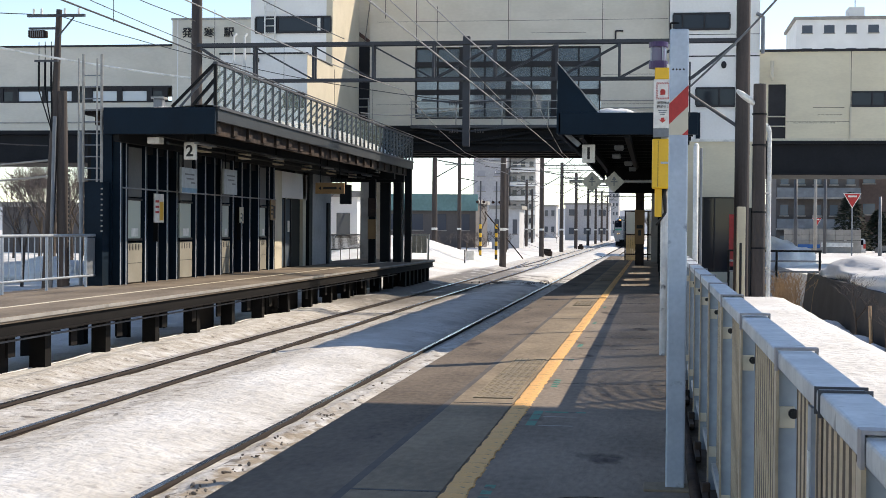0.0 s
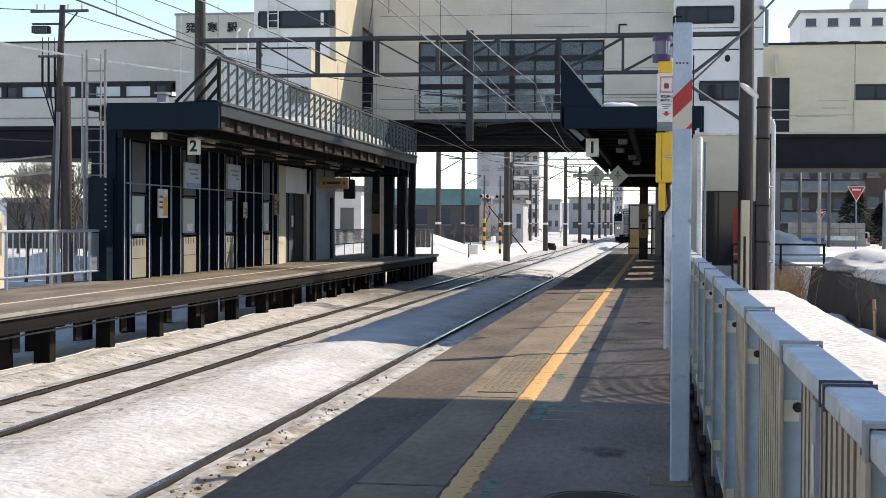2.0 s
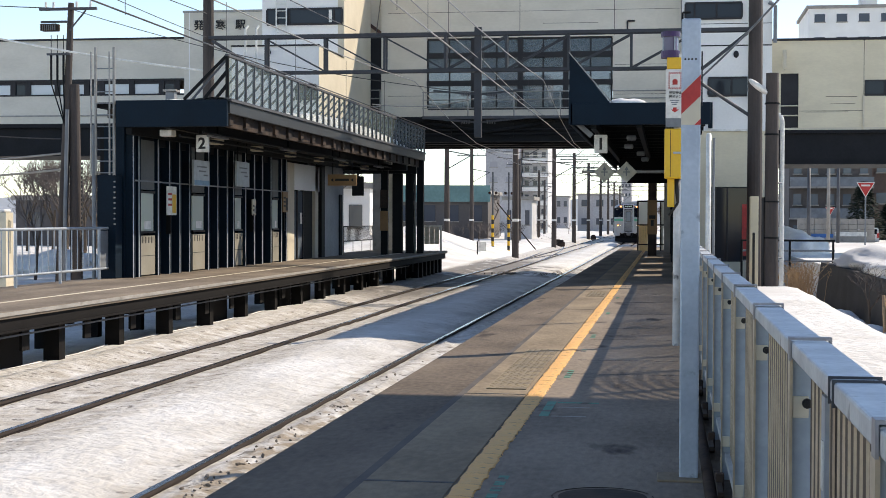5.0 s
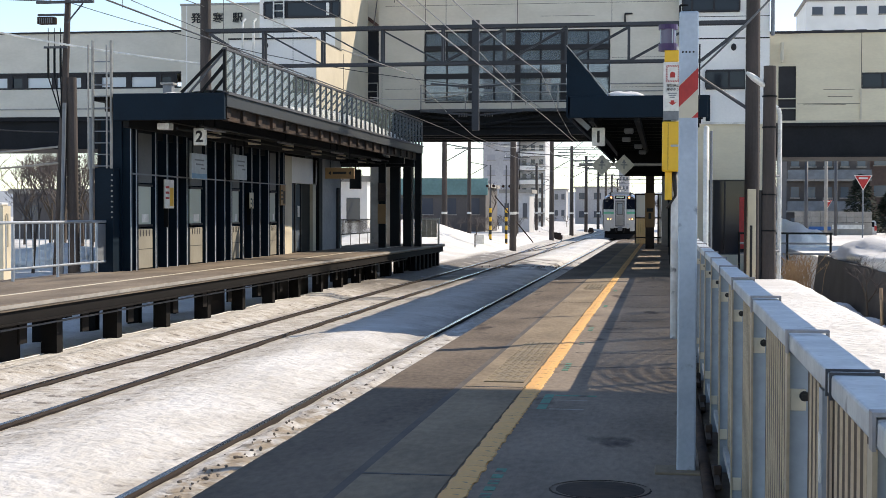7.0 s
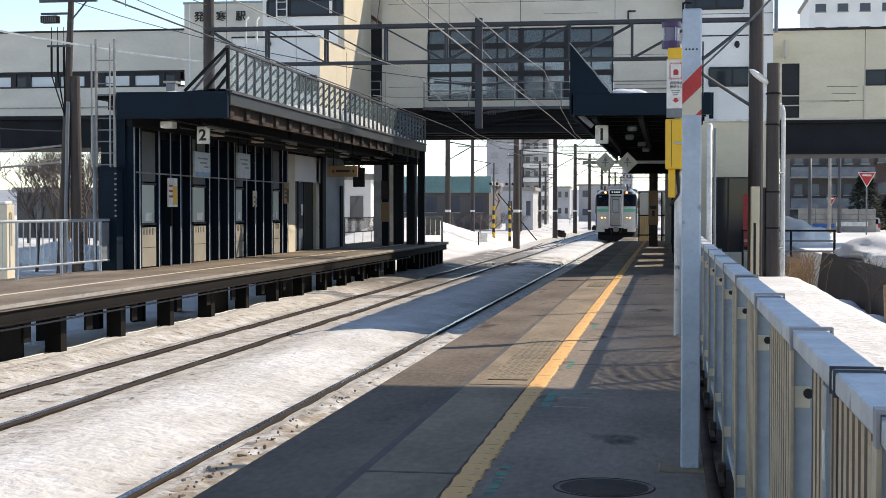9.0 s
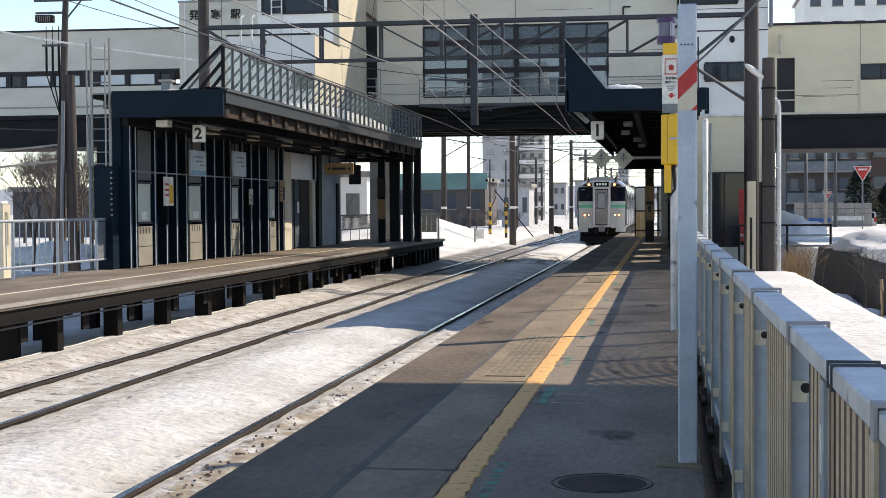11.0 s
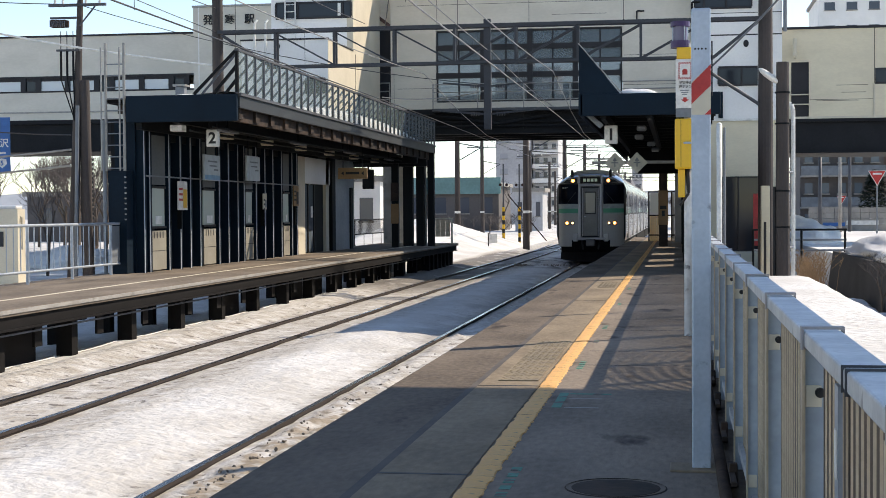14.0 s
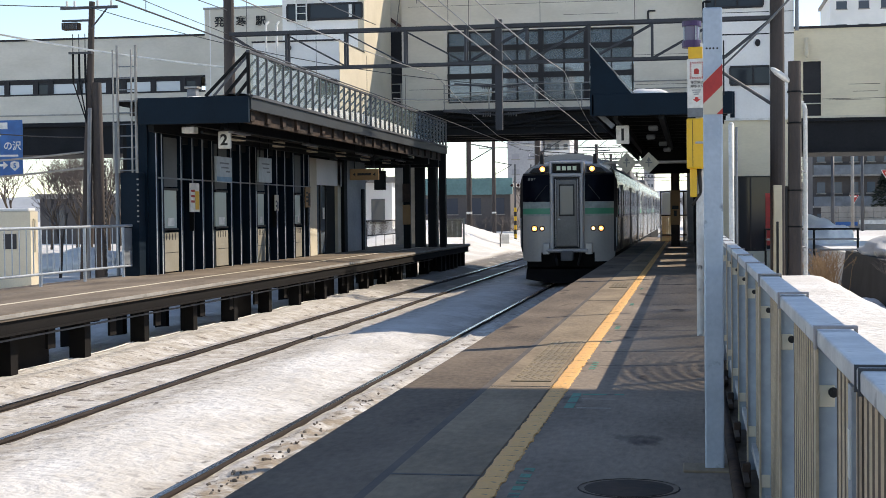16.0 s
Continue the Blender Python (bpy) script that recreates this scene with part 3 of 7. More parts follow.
def striped_post():
    t = thing("steel_post", "pale galvanised steel post with a red and white striped band", "post", at=(0.110, 7.17, 0))
    H = 0.0455
    bm = B()
    box(bm, -H, H, -H, H, 0.0, 2.215, bev=0.008)
    part("shaft", bm, M_postskin, t)
    boxpart("base_pad", t, M_asphalt2, -0.15, 0.13, -0.12, 0.10, 0.0, 0.014, bev=0.006, label="thin worn asphalt pad")
    # pale wrap with a broad red diagonal on the front face
    bm = B()
    prism(bm, [(-H, 1.706), (H, 1.706), (H, 1.945), (-H, 1.862)], "y", -H - 0.0015, -H)
    part("reflective_band", bm, M_cream, t, "pale reflective wrap")
    bm = B()
    prism(bm, [(-H, 1.757), (H, 1.845), (H, 1.946), (-H, 1.855)], "y", -H - 0.003, -H - 0.0015)
    part("red_stripe", bm, M_red, t, "red diagonal stripe")
    bm = B()
    prism(bm, [(0.016, 1.706), (H, 1.706), (H, 1.735)], "y", -H - 0.003, -H - 0.0015)
    part("red_corner", bm, M_red, t, "red diagonal stripe")
    for x in (-0.028, -0.012, 0.004, 0.022):
        bm = B()
        tube(bm, (x, -H - 0.001, 2.02), (x, -H + 0.004, 2.02), 0.005, seg=8)
        part("bolt_hole", bm, M_ink, t)
    bm = B()
    tube(bm, (0.052, -0.01, 1.8), (0.052, -0.01, 2.06), 0.004, seg=6)
    part("side_wire", bm, M_ink, t)


striped_post()


def emergency_post():
    t = thing("emergency_stop_post", "purple-lamp emergency stop device with yellow box on peeling white post", "alarm post", at=(0.075, 14.8, 0))
    bm = B()
    tube(bm, (0.03, 0, 0), (0.03, 0, 2.9), 0.045, seg=16)
    part("post", bm, material("peeling_white_paint", (0.70, 0.70, 0.69), 0.6, scale=3, fine=20, spots=(0.10, 0.10, 0.11), spot_at=0.585, bump=0.2), t)
    bm = B()
    tube(bm, (-0.05, 0, 2.86), (-0.05, 0, 2.93), 0.095, seg=20)
    tube(bm, (-0.05, 0, 3.07), (-0.05, 0, 3.12), 0.095, seg=20)
    part("lamp_housing", bm, M_purple, t, "purple lamp housing")
    bm = B()
    tube(bm, (-0.05, 0, 2.93), (-0.05, 0, 3.07), 0.072, seg=20)
    part("lamp_lens", bm, glass("smoky_lens", (0.12, 0.10, 0.16), 0.15), t)
    bm = B()
    for a in range(4):
        c, s = math.cos(a * 1.571 + 0.5) * 0.085, math.sin(a * 1.571 + 0.5) * 0.085
        tube(bm, (c - 0.05, s, 2.93), (c - 0.05, s, 3.07), 0.006, seg=6)
    part("lamp_guard", bm, M_galv, t)
    boxpart("yellow_cap", t, M_yellowbox, -0.085, 0.055, -0.09, 0.02, 2.745, 2.86, bev=0.008)
    nb = boxpart("notice_board", t, M_signw, -0.095, 0.07, -0.085, -0.05, 2.26, 2.745, bev=0.004, label="white emergency notice in red and black")
    bm = B()
    for k in range(8):
        for z in (2.695, 2.545):
            x = -0.07 + k * 0.0165
            prism(bm, [(x, z), (x + 0.008, z), (x + 0.016, z + 0.018), (x + 0.008, z + 0.018)], "y", -0.088, -0.086)
    for k in range(8):
        for x in (-0.07, 0.045):
            z = 2.56 + k * 0.017
            prism(bm, [(x, z), (x + 0.016, z + 0.006), (x + 0.016, z + 0.014), (x, z + 0.008)], "y", -0.0882, -0.0862)
    ball(bm, (-0.005, -0.087, 2.62), 0.028, 1, 0.1, 1)
    box(bm, -0.03, 0.02, -0.0885, -0.086, 2.59, 2.603)
    part("warning_frame", bm, M_red, nb)
    text_mesh("writing", "非常停止", 0.032, M_ink, nb, facing(-0.0, -0.0865, 2.51))
    text_mesh("writing", "押ボタン", 0.032, M_ink, nb, facing(-0.0, -0.0865, 2.47))
    bm = B()
    for z, w in ((2.43, 0.09), (2.41, 0.07), (2.39, 0.05)):
        box(bm, -0.008 - w / 2, -0.008 + w / 2, -0.088, -0.086, z, z + 0.009)
    part("small_print", bm, M_grey, nb)
    bm = B()
    prism(bm, [(-0.045, 2.345), (-0.022, 2.345), (-0.022, 2.365), (0.012, 2.365), (0.012, 2.345), (0.035, 2.345), (-0.005, 2.315)], "y", -0.089, -0.086)
    part("arrow", bm, M_red, nb)
    boxpart("grey_strip", t, M_grey, -0.095, 0.07, -0.084, -0.05, 2.17, 2.258)
    bb = boxpart("button_box", t, M_yellowbox, -0.105, 0.075, -0.13, 0.0, 1.66, 2.155, bev=0.015, label="yellow button box")
    bm = B()
    box(bm, -0.048, -0.043, -0.132, -0.129, 1.68, 2.14)
    part("door_gap", bm, M_ink, bb)
    bm = B()
    box(bm, -0.02, 0.055, -0.15, -0.128, 1.905, 1.925, bev=0.004)
    part("handle", bm, M_galv, bb)
    boxpart("cable_cover", t, M_yellowbox, -0.075, -0.005, -0.06, 0.0, 1.38, 1.66, bev=0.006)
    bm = B()
    tube(bm, (0.02, -0.03, 1.66), (0.03, -0.05, 1.42), 0.03, 0.014)
    tube(bm, (0.03, -0.05, 1.42), (-0.055, -0.01, 1.30), 0.014, 0.012)
    part("cable", bm, M_ink, t, smooth=True)


emergency_post()


# ---- platform two: building, canopy and fittings ----
def canopy_two():
    y0, y1, xe, xb = 29.0, 53.7, -8.9, -11.75
    t = thing("platform_canopy", "navy steel platform canopy with rusted underside and melting snow", "canopy", "platform canopies")
    boxpart("front_fascia", t, M_navy, -11.28, xe, y0, y0 + 0.12, 3.14, 3.69, bev=0.01)
    bm = B()
    box(bm, xb, xe - 0.06, y0 + 0.12, y1, 3.55, 3.66)
    part("roof_deck", bm, M_dark, t)
    boxpart("side_fascia", t, material("grey_blue_gutter", (0.030, 0.038, 0.044), 0.55, col2=(0.02, 0.025, 0.03), scale=1, fine=20, bump=0.1), xe - 0.06, xe + 0.03, y0 + 0.12, y1, 3.42, 3.69)
    boxpart("gutter", t, M_gantry, xe - 0.02, xe + 0.07, y0 + 0.1, y1, 3.66, 3.71)
    bm = B()
    box(bm, xe - 0.22, xe - 0.13, y0 + 0.12, y1, 3.16, 3.55)
    part("eaves_beam", bm, M_rust, t, "rust-stained eaves beam")
    for i in range(20):
        y = y0 + 0.5 + i * 1.2
        if y > y1 - 0.2:
            break
        boxpart("rafter", t, M_rust, xb + 0.1, xe - 0.13, y, y + 0.12, 3.36, 3.55)
        boxpart("rafter_end", t, M_rust, xe - 0.13, xe - 0.07, y - 0.08, y + 0.2, 3.2, 3.5)
    boxpart("purlin", t, M_black, -10.3, -10.15, y0 + 0.12, y1, 3.12, 3.36)
    boxpart("purlin", t, M_black, -11.1, -10.98, y0 + 0.12, y1, 3.0, 3.36)
    bm = B()
    ball(bm, (-10.2, y0 + 1.5, 3.66), 1.0, 1.2, 1.3, 0.10, 28, 10)
    for v in bm.verts:
        v.co.z = max(3.661, v.co.z + 0.05 * noise.noise(v.co * 3.0))
    part("snow_patch", bm, M_cleansnow, t, "thin melting snow", smooth=True)
    boxpart("roof_vent", t, M_grey, -10.42, -10.22, y0 + 0.6, y0 + 0.8, 3.66, 3.92, bev=0.02)
    boxpart("vent_cap", t, M_copper, -10.46, -10.18, y0 + 0.56, y0 + 0.84, 3.92, 3.96)
    # screen along the track edge
    hgt = 0.90
    bmg = B()
    box(bmg, xe - 0.004, xe + 0.004, 0.02, 0.60, 3.73, 3.73 + hgt - 0.05)
    pane = mesh("screen_pane", bmg, M_screen)
    bmp = B()
    box(bmp, xe - 0.03, xe + 0.03, -0.02, 0.02, 3.69, 3.69 + hgt, bev=0.004)
    post = mesh("screen_post", bmp, M_gantry)
    bms = B()
    bar(bms, (xe - 0.03, 0.0, 4.50), (xe - 0.75, 0.0, 3.70), 0.04, 0.04)
    strut = mesh("screen_strut", bms, M_gantry)
    n = 38
    for i in range(n + 1):
        y = y0 + 0.05 + i * (y1 - y0 - 0.1) / n
        for nm, me in (("screen_post", post), ("screen_pane", pane), ("screen_strut", strut)):
            if i == n and nm == "screen_pane":
                continue
            o = new(nm, me)
            o.parent = t
            o.location = (0, y, 0)
    bm = B()
    box(bm, xe - 0.035, xe + 0.035, y0, y1, 4.57, 4.62)
    box(bm, xe - 0.03, xe + 0.03, y0, y1, 3.70, 3.73)
    part("screen_rail", bm, M_gantry, t)
    # snow slumped behind the screen
    def slump(y):
        return 0.10 + 0.34 * max(0.0, 1 - ((y - 42.5) / 8.5) ** 2) + 0.07 * noise.noise(Vector((y * 0.9, 2, 0))) + 0.03 * noise.noise(Vector((y * 3.1, 5, 0)))
    bm = B()
    rows = []
    for i in range(94):
        y = y0 + 0.3 + i * 0.25
        h = max(0.03, slump(y))
        rows.append([bm.verts.new(c) for c in ((xe - 0.08, y, 3.662), (xe - 0.10, y, 3.67 + h * 0.8), (xe - 0.35, y, 3.67 + h), (xe - 0.9, y, 3.67 + h * 0.55), (xe - 1.7, y, 3.665))])
    for a, b in zip(rows, rows[1:]):
        for i in range(4):
            bm.faces.new((a[i], a[i + 1], b[i + 1], b[i]))
    bmesh.ops.recalc_face_normals(bm, faces=bm.faces[:])
    part("slumped_snow", bm, M_cleansnow, t, "snow slumped against the screen", smooth=True)
    bm = B()
    for zt, xf in ((4.60, -9.82), (4.28, -9.40), (4.0, -9.15)):
        bar(bm, (xe, y0 + 0.04, zt), (xf, y0 + 0.04, 3.70), 0.055, 0.055)
    tube(bm, (xe, y0 + 0.04, 3.7), (xe, y0 + 0.04, 4.62), 0.04)
    part("end_brace", bm, M_black, t)
    # columns
    for x, w in ((-9.83, 0.18), (-9.37, 0.15), (-8.98, 0.12)):
        boxpart("column", t, M_black, x - w, x + w, 53.2, 53.46, 0, 3.42)
    bm = B()
    tube(bm, (-9.17, 53.3, 0), (-9.17, 53.3, 3.42), 0.035)
    part("downpipe", bm, M_copper, t, "pale downpipe")
    boxpart("tie_beam", t, M_black, -11.7, -8.95, 52.2, 52.4, 2.9, 3.15)
    boxpart("tie_beam", t, M_black, -11.7, -8.95, 50.2, 50.4, 2.95, 3.15)
    # lights and pipes under the eaves
    bm = B()
    tube(bm, (-9.5, y0 + 0.3, 3.04), (-9.5, y1, 3.04), 0.025)
    tube(bm, (-10.0, y0 + 0.3, 2.98), (-10.0, y1, 2.98), 0.03)
    part("conduit", bm, M_black, t)
    for i in range(4):
        y = 30.2 + i * 6.0
        l = boxpart("strip_lamp", t, M_grey, -9.72, -9.60, y, y + 1.25, 3.0, 3.05, bev=0.01, label="grey strip lamp")
        boxpart("lamp_hanger", l, M_black, -9.68, -9.64, y + 0.6, y + 0.64, 3.05, 3.36)
    for i in range(7):
        y = 29.6 + i * 3.4
        boxpart("loudspeaker", t, M_cream if i else M_signw, -10.55, -10.28, y, y + 0.3, 2.98, 3.12, bev=0.02)


canopy_two()


# the cream panels, with the canopy's shade put into a darker colour
M_panelshade = material("shaded_cream_panel", (0.27, 0.255, 0.21), 0.7, col2=(0.23, 0.215, 0.175), scale=1.5, fine=20, bump=0.08)
M_edge = material("pale_edge_strip", (0.50, 0.54, 0.60), 0.45, scale=3, fine=30, bump=0.05)


def shelter_building():
    t = thing("platform_building", "black steel-framed waiting room with cream panels and tall windows", "building")
    xw, back = -11.2, -11.75
    boxpart("rear_wall", t, M_black, back - 0.1, back, 29.6, 49.6, 0, 3.2)
    boxpart("end_wall", t, M_navy, back, xw - 0.1, 29.55, 29.67, 0, 3.2)
    boxpart("inner_wall", t, M_black, xw - 0.42, xw - 0.34, 29.67, 42.4, 0, 3.2)
    cream_at = [(30.10, 31.02), (33.62, 34.55), (37.05, 37.75), (40.80, 41.45)]
    for a, b in cream_at:
        p = boxpart("lower_panel", t, M_panelshade, xw - 0.22, xw + 0.045, a, b, 0.03, 0.88, bev=0.006, label="cream wall panel with slots, darkened for the canopy's shade")
        bm = B()
        for k in range(4):
            yy = a + (b - a) * (k + 0.7) / 5
            box(bm, xw + 0.04, xw + 0.049, yy, yy + 0.05, 0.72, 0.86)
        box(bm, xw + 0.04, xw + 0.048, a, b, 0.44, 0.452)
        part("slot", bm, M_ink, p)
        w = boxpart("window", t, glass("pale_green_glass", (0.56, 0.62, 0.54), 0.15), xw - 0.2, xw + 0.02, a + 0.04, b - 0.04, 0.98, 1.80, label="pale window pane")
        for z in (0.93, 1.80):
            boxpart("window_frame", w, M_ink, xw - 0.2, xw + 0.05, a, b, z, z + 0.05)
        boxpart("notice", w, M_signw, xw + 0.02, xw + 0.026, a + 0.3, b - 0.2, 1.02, 1.2)
        boxpart("upper_panel", t, material("grey_upper_panel", (0.13, 0.14, 0.14), 0.6, scale=1, fine=20), xw - 0.22, xw + 0.03, a, b, 1.88, 2.95) if a < 31 else boxpart("upper_panel", t, bpy.data.materials["grey_upper_panel"], xw - 0.22, xw + 0.03, a, b, 1.88, 2.95)
    # black columns in pairs with pale edges
    ys = [29.62, 29.95, 31.15, 31.9, 32.6, 33.3, 34.75, 35.5, 36.3, 36.85, 37.95, 38.8, 39.6, 40.5, 41.65, 42.2]
    for y in ys:
        c = boxpart("frame_column", t, M_navy, xw - 0.14, xw + 0.06, y, y + 0.16, 0, 3.2)
        boxpart("edge_strip", c, M_edge, xw + 0.06, xw + 0.072, y + 0.0, y + 0.036, 0, 3.0)
    for a, b in ((31.2, 33.4), (34.8, 36.9), (38.0, 40.6)):
        boxpart("dark_window", t, M_glass, xw - 0.3, xw - 0.28, a, b, 0.15, 2.9)
    boxpart("transom", t, M_grey, xw + 0.073, xw + 0.083, 29.7, 42.4, 2.04, 2.075)
    boxpart("transom", t, M_black, xw - 0.1, xw - 0.02, 29.7, 42.4, 2.85, 3.1)
    # cream lobby with a glazed door
    boxpart("lobby_wall", t, M_cream, back, xw - 0.02, 42.5, 43.5, 0, 2.95)
    boxpart("lobby_head", t, M_white, back, xw - 0.02, 43.5, 47.0, 2.15, 2.95)
    d = boxpart("door", t, M_glassl, xw - 0.2, xw - 0.14, 43.55, 45.0, 0.03, 2.12, label="glazed sliding door")
    for y in (43.5, 44.2, 44.95):
        boxpart("door_frame", d, M_ink, xw - 0.22, xw - 0.1, y, y + 0.08, 0, 2.15)
    boxpart("notice", d, M_signw, xw - 0.098, xw - 0.092, 44.5, 44.75, 1.1, 1.45)
    boxpart("door_panel", t, M_black, xw - 0.22, xw - 0.1, 45.05, 46.1, 0.0, 2.15)
    boxpart("lobby_wall", t, M_cream, back, xw - 0.02, 46.2, 46.6, 0, 2.95)
    boxpart("frame_column", t, M_black, xw - 0.14, xw + 0.06, 46.75, 47.2, 0, 3.1)
    boxpart("lobby_wall", t, material("pale_grey_wall", (0.42, 0.43, 0.43), 0.7, scale=1, fine=15), back, xw - 0.02, 47.3, 50.3, 0, 3.1)
    boxpart("frame_column", t, M_black, xw - 0.14, xw + 0.03, 49.6, 49.95, 0, 2.1)
    boxpart("ceiling_panel", t, M_black, back, xw, 29.6, 51, 3.1, 3.2)


shelter_building()


def hanging_number(text, x, y, z, w=0.30, h=0.38):
    t = thing("platform_number_sign", "hanging white platform number sign reading " + ("two" if text == "2" else "one"), "sign", "platform number signs", at=(x, y, z))
    p = boxpart("sign_box", t, M_signw, -w / 2, w / 2, -0.06, 0.06, -h / 2, h / 2, bev=0.02)
    text_mesh("numeral", text, h * 0.88, M_ink, p, facing(0, -0.064, -0.01))
    for x in (-w * 0.3, w * 0.3):
        bm = B()
        tube(bm, (x, 0, h / 2), (x, 0, h / 2 + 0.45), 0.012)
        part("hanger", bm, M_black, t)


hanging_number("2", -9.83, 30.3, 2.86, 0.27, 0.37)
hanging_number("1", -1.36, 30.5, 2.82, 0.27, 0.38)


def name_board(y, z0, z1, w, band):
    t = thing("station_name_board", "white station name board with a pale blue band under the canopy", "sign", "station name boards", at=(-10.85, y, 0))
    p = boxpart("board", t, material("pale_board", (0.50, 0.56, 0.58), 0.4, scale=1.5, fine=10, bump=0) if "pale_board" not in bpy.data.materials else bpy.data.materials["pale_board"], -0.03, 0.03, -w / 2, w / 2, z0, z1, bev=0.01)
    if band:
        boxpart("colour_band", p, material("pale_blue_band", (0.18, 0.36, 0.52), 0.4, bump=0), 0.03, 0.034, -w / 2 + 0.02, w / 2 - 0.02, z0 + 0.02, z0 + 0.13)
    bm = B()
    for k, (zz, a, b) in enumerate(((0.72, -0.3, 0.3), (0.55, -0.2, 0.25), (0.4, 0.1, 0.35))):
        box(bm, 0.03, 0.036, a * w, b * w, z0 + (z1 - z0) * zz, z0 + (z1 - z0) * zz + 0.035)
    part("faded_line", bm, M_grey, p)
    for s in (-0.35, 0.35):
        bm = B()
        tube(bm, (0, s * w, z1), (0, s * w, 3.36), 0.015)
        part("hanger", bm, M_black, t)


name_board(33.3, 2.02, 2.62, 1.15, True)
name_board(36.7, 2.08, 2.72, 1.15, False)


def posters():
    for y, z0, z1, w, mats in ((31.9, 1.33, 1.98, 0.62, (M_signw, M_yellowbox)), (38.6, 1.35, 1.78, 0.34, (M_cream, M_grey)), (41.9, 1.45, 2.05, 0.55, (material("brown_poster", (0.30, 0.17, 0.07), 0.5, scale=2, bump=0), M_ink))):
        t = thing("notice_panel", "small framed notice panel hung on a black column", "notice", "notice panels", at=(-11.1, y, 0))
        p = boxpart("panel", t, mats[0], 0.0, 0.03, -w / 2, w / 2, z0, z1, bev=0.006)
        boxpart("printed_area", p, mats[1], 0.03, 0.034, 0.02, w / 2 - 0.04, z0 + 0.05, z1 - 0.18)
        bm = B()
        for k in range(3):
            box(bm, 0.03, 0.035, -w / 2 + 0.05, -0.02, z1 - 0.2 - k * 0.12, z1 - 0.15 - k * 0.12)
        part("print_bar", bm, M_red if mats[1] is M_yellowbox else M_ink, p)
        boxpart("bracket", t, M_black, -0.1, 0.0, -0.02, 0.02, 0.9, z1)
    t = thing("direction_sign", "long brown hanging direction sign with arrows", "sign", at=(-10.2, 43.6, 2.44))
    p = boxpart("board", t, material("brown_sign", (0.32, 0.20, 0.09), 0.5, scale=2, bump=0), 0, 0.9, -0.04, 0.04, -0.17, 0.17, bev=0.01)
    bm = B()
    for x in (0.1, 0.72):
        prism(bm, [(x, 0), (x + 0.08, 0.06), (x + 0.08, -0.06)], "y", -0.045, -0.04)
    box(bm, 0.24, 0.66, -0.045, -0.04, -0.03, 0.04)
    part("arrow", bm, M_ink, p)
    for x in (0.15, 0.75):
        bm = B()
        tube(bm, (x, 0, 0.17), (x, 0, 0.9), 0.014)
        part("hanger", bm, M_black, t)
    t = thing("poster_column", "narrow column with brown posters under the canopy", "column", at=(-9.93, 51.3, 0))
    boxpart("shaft", t, M_black, -0.12, 0.12, -0.1, 0.1, 0, 3.2)
    boxpart("poster", t, bpy.data.materials["brown_poster"], -0.14, 0.14, -0.125, -0.1, 0.85, 1.55)
    boxpart("poster", t, M_rust, -0.14, 0.14, -0.125, -0.1, 1.65, 2.3)
    t = thing("hanging_monitor", "dark hanging display box under the canopy", "display", at=(-11.05, 52.0, 2.45))
    boxpart("case", t, M_black, -0.2, 0.2, -0.12, 0.12, -0.35, 0.35, bev=0.02)
    boxpart("bracket", t, M_black, -0.03, 0.03, -0.03, 0.03, 0.35, 0.9)


posters()


def fence_left():
    """Railing along the back of platform two."""
    bmk = B()
    tube(bmk, (0, 0, 0.2), (0, 0, 1.02), 0.011, seg=6)
    pk = mesh("baluster", bmk, M_galv)
    for i in range(8):
        y = 15.0 + i * 1.95
        t = thing("railing_panel", "galvanised steel railing panel along the platform's back edge", "railing", "platform railings", at=(-11.5, y, 0))
        bm = B()
        tube(bm, (0, 0, -0.1), (0, 0, 1.05), 0.03)
        part("post", bm, M_galv, t)
        bm = B()
        tube(bm, (0, 0, 1.05), (0, 1.95, 1.05), 0.028)
        part("top_rail", bm, M_galv, t)
        bm = B()
        tube(bm, (0, 0, 0.22), (0, 1.95, 0.22), 0.024)
        part("bottom_rail", bm, M_galv, t)
        if i == 7:
            boxpart("sheet", t, M_grey, -0.01, 0.01, 0.05, 1.9, 0.25, 1.0)
        else:
            for k in range(1, 7):
                o = new("baluster", pk)
                o.parent = t
                o.location = (0, k * 1.95 / 7, 0)


fence_left()


def roof_ladder():
    t = thing("roof_ladder", "pale pipe ladder fixed to the canopy's end above a navy box", "ladder", at=(-11.55, 29.1, 0))
    bm = B()
    for x in (-0.2, 0.2):
        tube(bm, (x, 0, 2.15), (x, 0, 4.8), 0.03)
        tube(bm, (x - 0.06, -0.1, 2.15), (x - 0.06, -0.1, 4.7), 0.018)
    part("stile", bm, M_copper, t)
    for k in range(10):
        bm = B()
        tube(bm, (-0.2, 0, 2.2 + k * 0.24), (0.2, 0, 2.2 + k * 0.24), 0.013)
        part("rung", bm, M_grey, t)
    boxpart("cabinet", t, M_navy, -0.18, 0.22, 0.02, 0.4, 0.0, 2.16, bev=0.01)
    for k in range(9):
        boxpart("clip", t, M_copper, 0.19, 0.225, -0.01, 0.02, 1.12 + k * 0.11, 1.15 + k * 0.11)
    bm = B()
    tube(bm, (-0.24, 0.0, -0.8), (-0.24, 0, 3.2), 0.04)
    part("downpipe", bm, M_grey, t)


roof_ladder()


